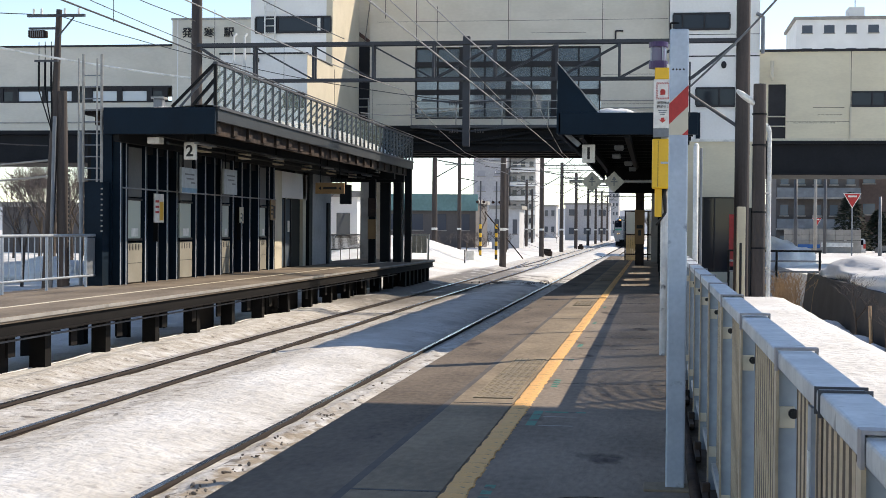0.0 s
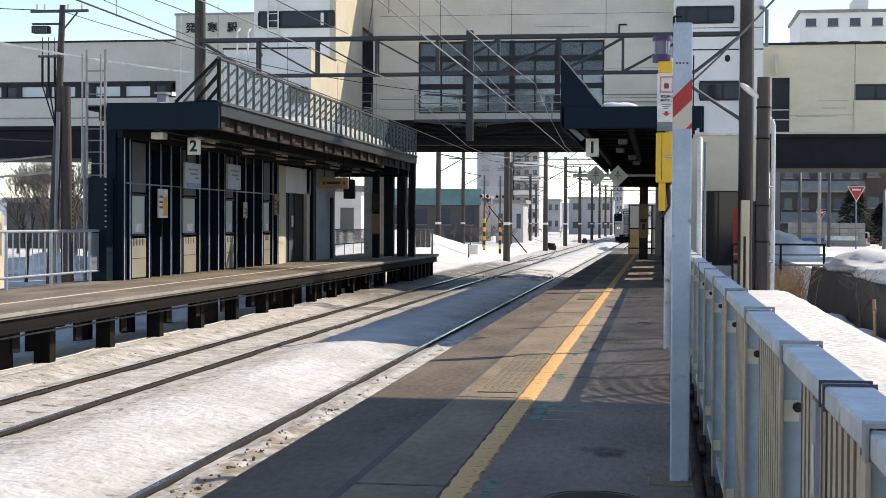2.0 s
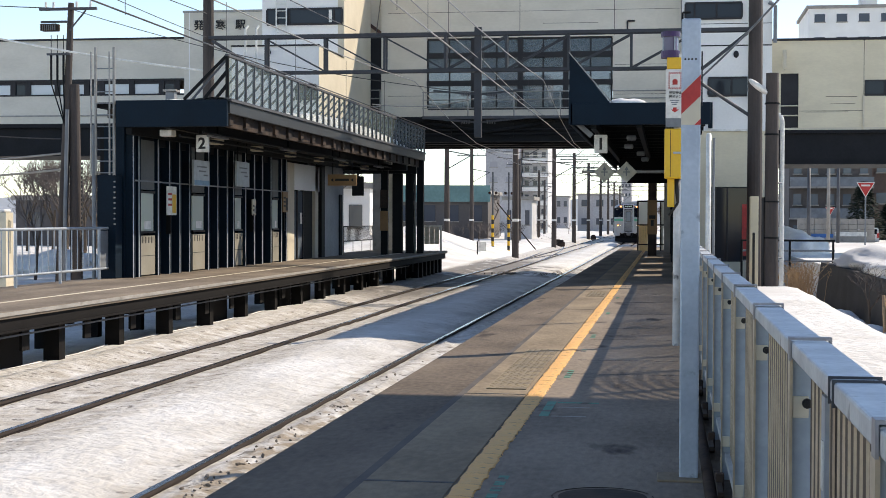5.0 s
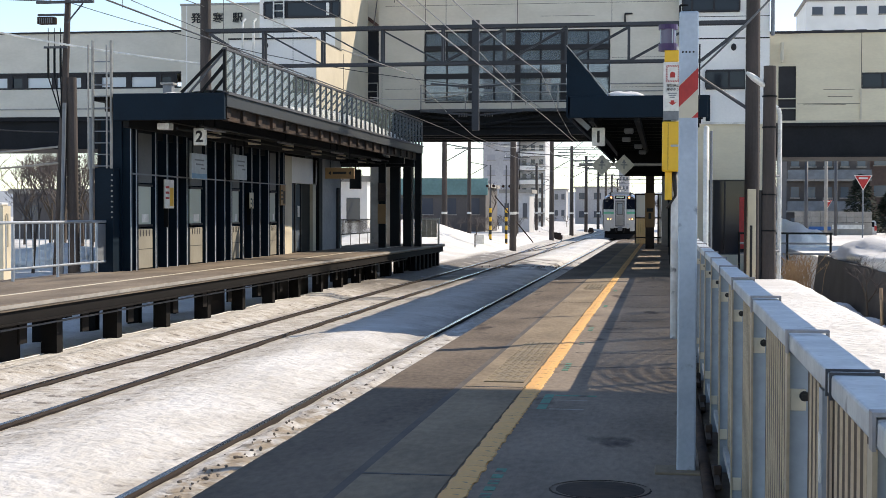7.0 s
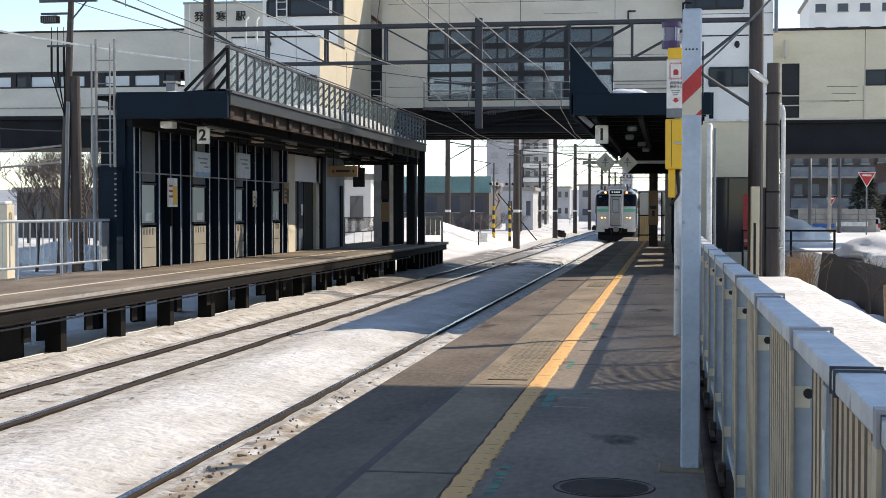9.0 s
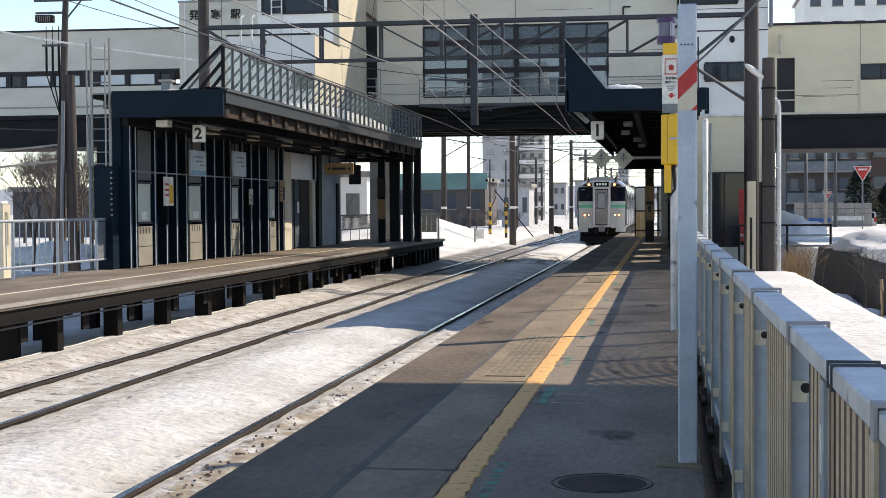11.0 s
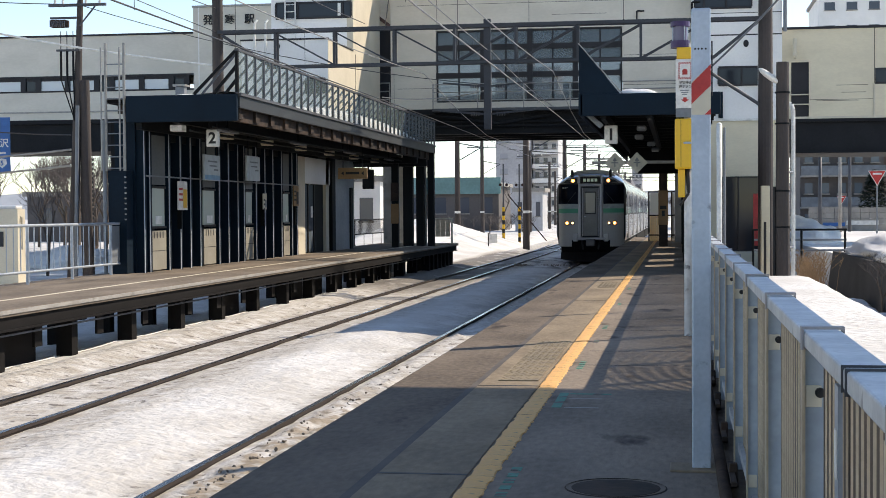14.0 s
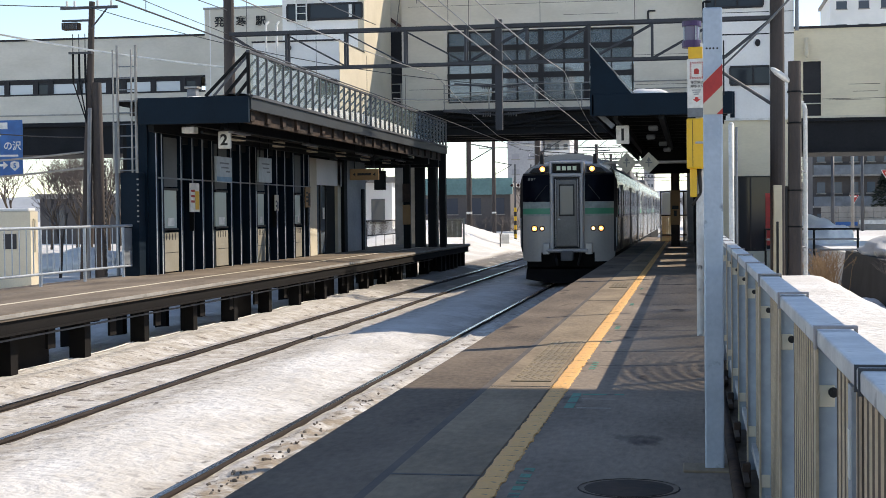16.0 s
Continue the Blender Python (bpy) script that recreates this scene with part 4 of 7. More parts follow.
# ---- platform one canopy ----
def canopy_one():
    y0, y1 = 29.0, 55.7
    t = thing("platform_canopy", "navy steel canopy over platform one with a wedge-shaped snow guard", "canopy", "platform canopies")
    boxpart("front_fascia", t, M_navy, -1.9, 0.82, y0, y0 + 0.12, 3.12, 3.55, bev=0.01)
    boxpart("roof_deck", t, M_dark, -1.86, 0.8, y0 + 0.12, y1, 3.42, 3.52)
    boxpart("side_fascia", t, M_navy, -1.93, -1.86, y0, y1, 3.14, 3.55)
    bm = B()
    prism(bm, [(-1.92, 3.55), (-1.92, 4.53), (-1.12, 3.55)], "y", y0 + 0.02, y0 + 0.10)
    part("snow_guard", bm, M_navy, t, "wedge-shaped navy end plate")
    bm = B()
    bar(bm, (-1.93, y0 + 0.06, 4.55), (-1.08, y0 + 0.06, 3.56), 0.10, 0.02)
    part("guard_edge", bm, M_copper, t, "pale edge strip")
    bm = B()
    ball(bm, (-0.78, y0 + 0.28, 3.53), 0.42, 1.0, 0.6, 0.30, 20, 10)
    for v in bm.verts:
        v.co.z += 0.03 * noise.noise(v.co * 6.0)
    part("snow_patch", bm, M_cleansnow, t, "melting snow", smooth=True)
    for i in range(19):
        y = y0 + 0.7 + i * 1.5
        boxpart("rafter", t, M_black, -1.8, 0.78, y, y + 0.1, 3.22, 3.42)
    # wind wall, mostly unseen; its unglazed openings are sized to cast light bars
    holes = ((33.8, 35.0), (37.2, 38.8), (42.8, 44.3), (50.2, 52.4))
    edges = [29.45] + [v for h in holes for v in h] + [55.4]
    for a, b in zip(edges[0::2], edges[1::2]):
        boxpart("wind_wall", t, M_black, 0.56, 0.62, a, b, -0.1, 3.2, label="dark wind wall panel")
    for a, b in holes:
        boxpart("wind_wall", t, M_black, 0.56, 0.62, a, b, -0.1, 0.72, label="dark wind wall panel")
        boxpart("wind_wall", t, M_black, 0.56, 0.62, a, b, 1.45, 3.2, label="dark wind wall panel")
    for x in (-1.5, -0.6, 0.35):
        boxpart("purlin", t, M_black, x, x + 0.1, y0 + 0.12, y1, 3.05, 3.22)
    bm = B()
    bar(bm, (-1.80, y0 + 0.5, 3.2), (-1.50, y0 + 0.5, 2.93), 0.08, 0.1)
    part("bracket", bm, M_grey, t)
    for y in (36, 44, 55):
        boxpart("column", t, M_black, 0.12, 0.32, y, y + 0.2, 0, 3.3)
    c = boxpart("column", t, M_rust, -0.66, -0.36, 52.0, 52.25, 0, 3.3, label="brown column with a poster")
    boxpart("poster", c, bpy.data.materials["brown_poster"], -0.68, -0.34, 51.96, 52.0, 0.75, 1.95)
    bm = B()
    box(bm, -0.62, -0.40, 51.94, 51.96, 1.3, 1.42)
    box(bm, -0.56, -0.46, 51.94, 51.96, 1.05, 1.25)
    part("print_bar", bm, M_ink, c)
    boxpart("cross_beam", t, M_dark, -1.4, 0.4, 51.9, 52.4, 2.55, 3.1)
    boxpart("cross_beam", t, M_dark, -1.4, 0.4, 44, 44.3, 2.7, 3.1)
    for i, (x, y, z) in enumerate(((-0.85, 31, 2.98), (-0.98, 34, 2.95), (-0.75, 36.5, 2.9), (-0.7, 40, 2.9), (-0.72, 45, 2.9))):
        boxpart("loudspeaker", t, M_grey, x, x + 0.2, y, y + 0.2, z - 0.06, z + 0.05, bev=0.03, label="grey loudspeaker")
    for i in range(6):
        y = 31 + i * 6
        boxpart("strip_lamp", t, M_cream, 0.45, 0.6, y, y + 1.2, 2.98, 3.04, bev=0.01)


canopy_one()


def diamond_signs():
    t = thing("stop_marker", "pair of white diamond marker boards on a grey arm", "marker", at=(0, 33, 0))
    bm = B()
    tube(bm, (-1.9, 0.03, 2.33), (0.2, 0.03, 2.33), 0.035)
    part("arm", bm, M_copper, t)
    boxpart("drop_bar", t, M_grey, 0.14, 0.2, 0, 0.06, 2.2, 3.1)
    for x in (-1.39, -0.90):
        bm = B()
        r = 0.235
        prism(bm, [(x - r, 2.32), (x, 2.32 + r), (x + r, 2.32), (x, 2.32 - r)], "y", -0.012, 0.008)
        d = part("diamond_board", bm, material("faded_marker", (0.58, 0.56, 0.47), 0.5, scale=4, fine=20, bump=0) if x < -1 else bpy.data.materials["faded_marker"], t)
        bm = B()
        prism(bm, [(x - 0.05, 2.36), (x, 2.45), (x + 0.05, 2.36)], "y", -0.018, -0.012)
        box(bm, x - 0.075, x + 0.075, -0.018, -0.012, 2.31, 2.335)
        box(bm, x - 0.012, x + 0.012, -0.017, -0.012, 2.23, 2.36)
        part("symbol", bm, M_grey, d)


diamond_signs()


def translucent(name, col):
    mt = bpy.data.materials.new(name)
    mt.use_nodes = True
    nt = mt.node_tree
    nt.nodes.remove(nt.nodes["Principled BSDF"])
    d, tr, mx = (nt.nodes.new(k) for k in ("ShaderNodeBsdfDiffuse", "ShaderNodeBsdfTranslucent", "ShaderNodeMixShader"))
    for n in (d, tr):
        n.inputs["Color"].default_value = (*col, 1)
    nt.links.new(d.outputs[0], mx.inputs[1])
    nt.links.new(tr.outputs[0], mx.inputs[2])
    nt.links.new(mx.outputs[0], nt.nodes["Material Output"].inputs["Surface"])
    mx.inputs[0].default_value = 0.65
    return mt


def wind_shelter():
    t = thing("wind_screen", "sunlit cream and white wind screen with a brown frame", "screen", at=(-0.05, 60.5, 0))
    t.scale = (1.07, 1.0, 1.03)
    white, cream = translucent("backlit_white_sheet", (0.85, 0.84, 0.78)), translucent("backlit_cream_sheet", (0.82, 0.66, 0.40))
    boxpart("upper_pane", t, white, -1.02, -0.52, 0, 0.02, 1.05, 1.92, label="white translucent pane")
    for k in range(6):
        boxpart("lower_slat", t, cream, -1.02 + k * 0.085, -1.02 + k * 0.085 + 0.08, 0.0, 0.02, 0.0, 1.0, label="cream translucent slat")
    for x in (-1.08, -0.50, -0.22):
        boxpart("frame_post", t, M_rust, x, x + 0.05, -0.02, 0.06, 0, 1.98)
    for z in (1.0, 1.93, 0.22):
        boxpart("frame_rail", t, M_rust, -1.08, 0.1, -0.02, 0.06, z, z + 0.05)
    boxpart("side_pane", t, white, -0.17, -0.08, 0, 0.02, 0.05, 1.92)


wind_shelter()


# ---- footbridge station over the tracks ----
def windowed(parent, x0, x1, z0, z1, y, bars_x, bars_z, thick=0.09, pane=None, frame_mat=None):
    """A window set in a wall that faces -y: panes one by one, frame and bars."""
    fm = frame_mat or M_trim
    w = boxpart("window", parent, fm, x0, x1, y - 0.02, y + 0.10, z1 - 0.06, z1 + 0.02)
    boxpart("sill", w, fm, x0, x1, y - 0.05, y + 0.10, z0 - 0.04, z0 + 0.05)
    xs, zs = [x0, *bars_x, x1], [z0, *bars_z, z1]
    for x in xs:
        boxpart("frame_bar", w, fm, x - thick / 2, x + thick / 2, y - 0.03, y + 0.08, z0 + 0.05, z1 - 0.06)
    for z in bars_z:
        boxpart("frame_bar", w, fm, x0, x1, y - 0.025, y + 0.06, z - thick / 2, z + thick / 2)
    for a, b in zip(xs, xs[1:]):
        for c, d in zip(zs, zs[1:]):
            boxpart("pane", w, pane or M_glass, a + thick / 2, b - thick / 2, y + 0.02, y + 0.04, c, d)
    return w


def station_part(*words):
    """A station piece scaled by 0.81 about the camera's eye (z from 0.24 m) to fit its view."""
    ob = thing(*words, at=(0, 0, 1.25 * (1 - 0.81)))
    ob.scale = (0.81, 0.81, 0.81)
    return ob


def station_bridge():
    Y = 70.0
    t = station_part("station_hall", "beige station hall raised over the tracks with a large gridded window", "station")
    # hall wall around the window
    for b in ((-13.73, -11.5, 6.2, 13.4), (-2.58, 0.6, 6.2, 13.4), (-11.5, -2.58, 9.97, 13.4), (-11.5, -2.58, 6.2, 6.52)):
        boxpart("front_wall", t, M_beigegrey, b[0], b[1], Y, Y + 0.3, b[2], b[3])
    boxpart("rear_wall", t, M_beigegrey, -13.45, 0.6, Y + 7, Y + 7.3, 6.2, 7.4)
    boxpart("rear_wall", t, M_beigegrey, -13.45, 0.6, Y + 7, Y + 7.3, 9.2, 13.4)
    boxpart("roof", t, M_dark, -13.45, 0.6, Y, Y + 7.3, 13.4, 13.6)
    boxpart("side_wall", t, M_beigegrey, -13.45, -13.2, Y + 0.3, Y + 7, 6.2, 13.4)
    boxpart("side_wall", t, M_beigegrey, 0.35, 0.6, Y + 0.3, Y + 7, 6.2, 13.4)
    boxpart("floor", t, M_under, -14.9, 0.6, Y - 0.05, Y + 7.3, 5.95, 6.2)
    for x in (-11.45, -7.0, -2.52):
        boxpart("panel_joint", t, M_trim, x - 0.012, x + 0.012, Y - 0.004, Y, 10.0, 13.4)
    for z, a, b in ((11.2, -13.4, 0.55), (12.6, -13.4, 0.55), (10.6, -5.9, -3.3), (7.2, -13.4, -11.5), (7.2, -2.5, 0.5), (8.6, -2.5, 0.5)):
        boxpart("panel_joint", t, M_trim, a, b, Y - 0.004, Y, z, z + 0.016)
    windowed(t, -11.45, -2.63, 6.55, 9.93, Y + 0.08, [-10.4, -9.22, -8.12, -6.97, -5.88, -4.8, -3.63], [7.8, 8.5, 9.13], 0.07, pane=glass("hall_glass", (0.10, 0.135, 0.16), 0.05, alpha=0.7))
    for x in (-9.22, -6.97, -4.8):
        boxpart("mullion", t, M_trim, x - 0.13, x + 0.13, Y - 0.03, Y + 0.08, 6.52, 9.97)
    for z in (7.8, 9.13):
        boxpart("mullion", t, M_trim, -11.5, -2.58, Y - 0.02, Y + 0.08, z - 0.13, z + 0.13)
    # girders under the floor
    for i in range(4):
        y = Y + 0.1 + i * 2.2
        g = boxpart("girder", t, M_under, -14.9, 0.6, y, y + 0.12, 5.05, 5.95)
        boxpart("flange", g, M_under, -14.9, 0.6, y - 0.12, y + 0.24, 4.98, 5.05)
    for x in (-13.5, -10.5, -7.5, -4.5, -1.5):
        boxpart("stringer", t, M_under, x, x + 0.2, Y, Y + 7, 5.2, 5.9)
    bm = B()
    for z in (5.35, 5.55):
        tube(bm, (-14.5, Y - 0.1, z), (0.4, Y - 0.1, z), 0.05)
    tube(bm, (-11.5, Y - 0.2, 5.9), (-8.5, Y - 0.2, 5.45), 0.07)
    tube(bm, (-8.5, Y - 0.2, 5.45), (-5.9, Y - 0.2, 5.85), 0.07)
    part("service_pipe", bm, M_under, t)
    # catwalk before the window
    boxpart("catwalk", t, M_gantry, -11.6, -4.3, Y - 0.7, Y, 6.05, 6.18)
    bm = B()
    for z in (6.55, 6.95, 7.32):
        tube(bm, (-11.6, Y - 0.68, z), (-4.3, Y - 0.68, z), 0.026)
    part("catwalk_rail", bm, M_copper, t)
    for x in (-11.55, -9.4, -7.2, -5.0, -4.35):
        boxpart("catwalk_post", t, M_copper, x - 0.03, x + 0.03, Y - 0.7, Y - 0.64, 6.18, 7.34)
    bm = B()
    for z in (7.0, 7.35):
        tube(bm, (-2.6, Y - 0.2, z), (0.5, Y - 0.2, z), 0.026)
    part("catwalk_rail", bm, M_copper, t)
    # inside: white boards mimic daylit rear windows; a far window lets light through
    for x0, x1, z0, z1 in ((-5.7, -4.3, 6.6, 7.7), (-7.2, -6.8, 7.75, 8.5), (-2.9, -2.1, 7.7, 8.6)):
        boxpart("rear_light_board", t, M_signw, x0, x1, Y + 4, Y + 4.05, z0, z1)
    # recess with a rail beside the hall; dark panels stand in for its shade
    dark = material("recess_shade_panel", (0.012, 0.013, 0.02), 0.7, scale=1, fine=10)
    boxpart("recess", t, dark, -14.70, -13.74, Y + 0.3, Y + 0.5, 5.9, 10.15)
    boxpart("recess_step", t, dark, -15.06, -14.71, Y + 0.28, Y + 0.5, 7.9, 8.9)
    boxpart("recess_wall", t, M_beigegrey, -17.5, -14.705, Y + 0.55, Y + 0.8, 5.9, 13.4)
    boxpart("recess_wall", t, M_beigegrey, -14.70, -13.45, Y + 0.35, Y + 0.5, 10.15, 13.4)
    bm = B()
    prism(bm, [(-14.72, 10.9), (-14.72, 11.1), (-13.75, 10.35), (-13.75, 10.16)], "y", Y + 0.1, Y + 0.3)
    part("recess_canopy", bm, material("red_brown_trim", (0.10, 0.045, 0.035), 0.6), t)
    bm = B()
    for z in (6.7, 7.1, 7.5):
        tube(bm, (-14.7, Y - 0.1, z), (-13.75, Y - 0.1, z), 0.03)
    for x in (-14.68, -13.77):
        tube(bm, (x, Y - 0.1, 6.2), (x, Y - 0.1, 7.5), 0.03)
    part("recess_rail", bm, M_copper, t)
    for x, y in ((-14.2, 72), (-14.2, 76), (0.2, 72), (0.2, 76)):
        boxpart("pier", t, M_concrete, x - 0.35, x + 0.35, y, y + 0.7, -2.0, 5.0)
    bm = B()
    tube(bm, (-1.9, Y - 0.06, 10.2), (-1.9, Y - 0.06, 10.65), 0.04)
    tube(bm, (-1.9, Y - 0.06, 10.65), (-1.55, Y - 0.06, 10.65), 0.04)
    part("vent_pipe", bm, M_trim, t)


station_bridge()


# the white tower's flank, with the sun's warm tone put into its colour
M_sunflank = material("sunlit_flank_tone", (0.60, 0.535, 0.415), 0.7, col2=(0.53, 0.47, 0.36), scale=0.8, fine=12, bump=0.05)


def left_tower():
    Y, X = 69.0, -15.36
    # scaled about the camera's eye, to stand nearer with the same view
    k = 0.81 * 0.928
    t = thing("stair_tower", "white stair tower with one flank in a sunlit cream tone", "tower", at=(0, 0, 1.25 * (1 - k)))
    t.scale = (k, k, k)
    boxpart("tower_wall", t, M_white, -19.4, X - 0.3, Y, Y + 6, 4.6, 19)
    boxpart("flank", t, M_sunflank, X - 0.3, X, Y - 0.02, 75.4, 5.2, 19, label="white flank coloured in its sunlit cream tone")
    bm = B()
    box(bm, -19.36, X - 0.012, 63.9, Y - 0.02, 5.2, 8.97)
    part("lower_block", bm, M_white, t)
    boxpart("flank", t, M_sunflank, X - 0.012, X, 63.9, Y - 0.02, 5.2, 8.97, label="white flank coloured in its sunlit cream tone")
    boxpart("coping", t, M_trim, -19.4, X + 0.03, 63.84, 63.94, 8.97, 9.04)
    boxpart("coping", t, M_trim, X - 0.03, X + 0.03, 63.94, Y - 0.02, 8.97, 9.01)
    windowed(t, -19.15, -15.45, 10.62, 11.38, Y - 0.05, [-18.05, -15.85], [], 0.08)
    boxpart("white_blind", t, M_signw, -16.1, -15.95, Y - 0.04, Y - 0.03, 10.7, 11.3)
    windowed(t, -16.4, -15.5, 6.6, 7.25, 63.85, [], [], 0.06)
    for x in (-18.65, -18.15):
        bm = B()
        tube(bm, (x, Y - 0.2, 9.0), (x, Y - 0.2, 14), 0.035)
        part("ladder_stile", bm, M_signw, t)
    for i in range(12):
        bm = B()
        tube(bm, (-18.65, Y - 0.2, 9.9 + i * 0.34), (-18.15, Y - 0.2, 9.9 + i * 0.34), 0.02)
        part("ladder_rung", bm, M_signw, t)
    for x in (-18.66, -18.16):
        bm = B()
        tube(bm, (x, 63.6, 7.0), (x, 63.6, 9.72), 0.05)
        tube(bm, (x, 63.6, 9.72), (x + 0.08, 63.75, 9.87), 0.05)
        part("hoop", bm, M_signw, t)
    bm = B()
    ball(bm, (-17.65, 63.85, 8.7), 0.1, 1, 0.7, 1.2)
    part("wall_lamp", bm, M_trim, t)
    boxpart("core", t, M_concrete, -19.0, -16.6, Y + 1, Y + 5.5, -3.0, 4.6)


left_tower()


def name_block():
    Y = 69.5
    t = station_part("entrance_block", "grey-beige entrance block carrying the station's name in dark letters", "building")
    boxpart("wall", t, M_beigegrey, -23.5, -19.42, Y, Y + 9, 4.2, 11.35)
    boxpart("coping", t, M_copper, -23.55, -19.42, Y - 0.05, Y + 0.1, 11.35, 11.45)
    boxpart("core", t, M_concrete, -23.0, -20.5, Y + 1, Y + 8, -2.5, 4.2)
    boxpart("corner_strip", t, M_white, -23.25, -23.2, Y - 0.01, Y, 4.2, 11.35)
    for ch, x in (("発", -22.73), ("寒", -21.63), ("駅", -20.63)):
        text_mesh("letter", ch, 0.52, M_ink, t, facing(x, Y - 0.03, 10.70), 0.03)


name_block()


def left_wing():
    Y = 70.0
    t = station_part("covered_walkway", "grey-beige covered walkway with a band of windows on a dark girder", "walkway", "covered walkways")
    boxpart("upper_wall", t, M_beigegrey, -75, -23.5, Y, Y + 0.25, 8.16, 10.15)
    boxpart("lower_wall", t, M_beigegrey, -75, -23.5, Y, Y + 0.25, 6.0, 7.42)
    boxpart("roof", t, M_trim, -75, -23.5, Y - 0.08, Y + 6, 10.15, 10.24)
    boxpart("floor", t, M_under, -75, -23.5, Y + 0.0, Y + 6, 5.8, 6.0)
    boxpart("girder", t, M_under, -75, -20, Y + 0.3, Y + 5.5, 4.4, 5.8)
    boxpart("rear_upper_wall", t, M_beigegrey, -75, -23.5, Y + 5.8, Y + 6, 8.2, 10.15)
    boxpart("rear_lower_wall", t, M_beigegrey, -75, -23.5, Y + 5.8, Y + 6, 6.0, 7.3)
    boxpart("window_band", t, M_trim, -75, -23.5, Y - 0.02, Y + 0.05, 8.1, 8.2)
    boxpart("window_band", t, M_trim, -75, -23.5, Y - 0.02, Y + 0.05, 7.38, 7.46)
    x = -23.9
    k = 0
    # daylight seen through the walkway is put into these panes' pale colour
    pale = glass("daylit_pane", (0.62, 0.66, 0.68), 0.2)
    while x > -48:
        w = 1.55 if k % 3 else 0.8
        p = boxpart("pane", t, pale if k % 3 != 0 else M_glass, x - w, x - 0.28, Y + 0.08, Y + 0.1, 7.46, 7.95)
        boxpart("mullion", p, M_trim, x - 0.28, x, Y, Y + 0.1, 7.46, 8.1)
        boxpart("head_panel", p, M_trim, x - w, x - 0.28, Y + 0.05, Y + 0.1, 7.95, 8.1)
        x -= w
        k += 1
    boxpart("sill_pipe", t, M_copper, -75, -23.5, Y - 0.06, Y, 6.35, 6.42)


left_wing()


def right_tower():
    Y = 69.0
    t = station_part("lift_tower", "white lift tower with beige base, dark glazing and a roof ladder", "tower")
    boxpart("upper_wall", t, M_white, 0.62, 4.72, Y, Y + 8, 5.42, 19)
    boxpart("band", t, M_signw, 0.6, 4.76, Y - 0.06, Y, 5.36, 5.46)
    boxpart("base_wall", t, M_beige, 1.15, 4.66, Y + 0.05, Y + 8, 2.8, 5.36)
    boxpart("base_side", t, M_beige, 1.15, 1.82, Y + 0.05, Y + 8, -2.0, 2.8)
    boxpart("base_side", t, M_beige, 3.75, 4.66, Y + 0.05, Y + 8, -2.0, 2.8)
    boxpart("base_foot", t, M_beige, 1.82, 3.75, Y + 0.05, Y + 0.3, -2.0, -0.66)
    windowed(t, 1.82, 3.75, -0.66, 2.8, Y + 0.12, [2.75], [], 0.07)
    boxpart("red_panel", t, M_red, 3.42, 3.7, Y + 0.09, Y + 0.11, -0.4, 2.0)
    windowed(t, 0.78, 3.35, 10.55, 11.3, Y - 0.05, [1.2, 2.2], [], 0.08)
    windowed(t, 1.85, 3.85, 7.0, 7.85, Y - 0.05, [2.9], [], 0.08)
    boxpart("panel_joint", t, M_trim, 0.62, 4.72, Y - 0.006, Y, 9.28, 9.34)
    boxpart("panel_joint", t, M_trim, 0.62, 4.72, Y - 0.006, Y, 10.3, 10.33)
    boxpart("drip_edge", t, M_navy, 1.85, 2.05, Y - 0.08, Y - 0.01, 5.5, 6.7)
    bm = B()
    for x in (3.65, 4.15):
        tube(bm, (x, Y - 0.2, 6.0), (x, Y - 0.2, 14), 0.035)
    for k in range(20):
        tube(bm, (3.65, Y - 0.2, 6.3 + k * 0.36), (4.15, Y - 0.2, 6.3 + k * 0.36), 0.02)
    part("ladder", bm, M_signw, t)
    bm = B()
    ball(bm, (3.1, Y - 0.03, 8.9), 0.13, 1, 0.6, 1.3)
    part("wall_lamp", bm, M_trim, t)
    bm = B()
    tube(bm, (4.85, Y - 0.1, 9.4), (4.85, Y - 0.1, 11.1), 0.09)
    tube(bm, (4.85, Y - 0.1, 11.1), (4.55, Y - 0.1, 11.25), 0.09)
    part("vent_pipe", bm, M_grey, t)


right_tower()


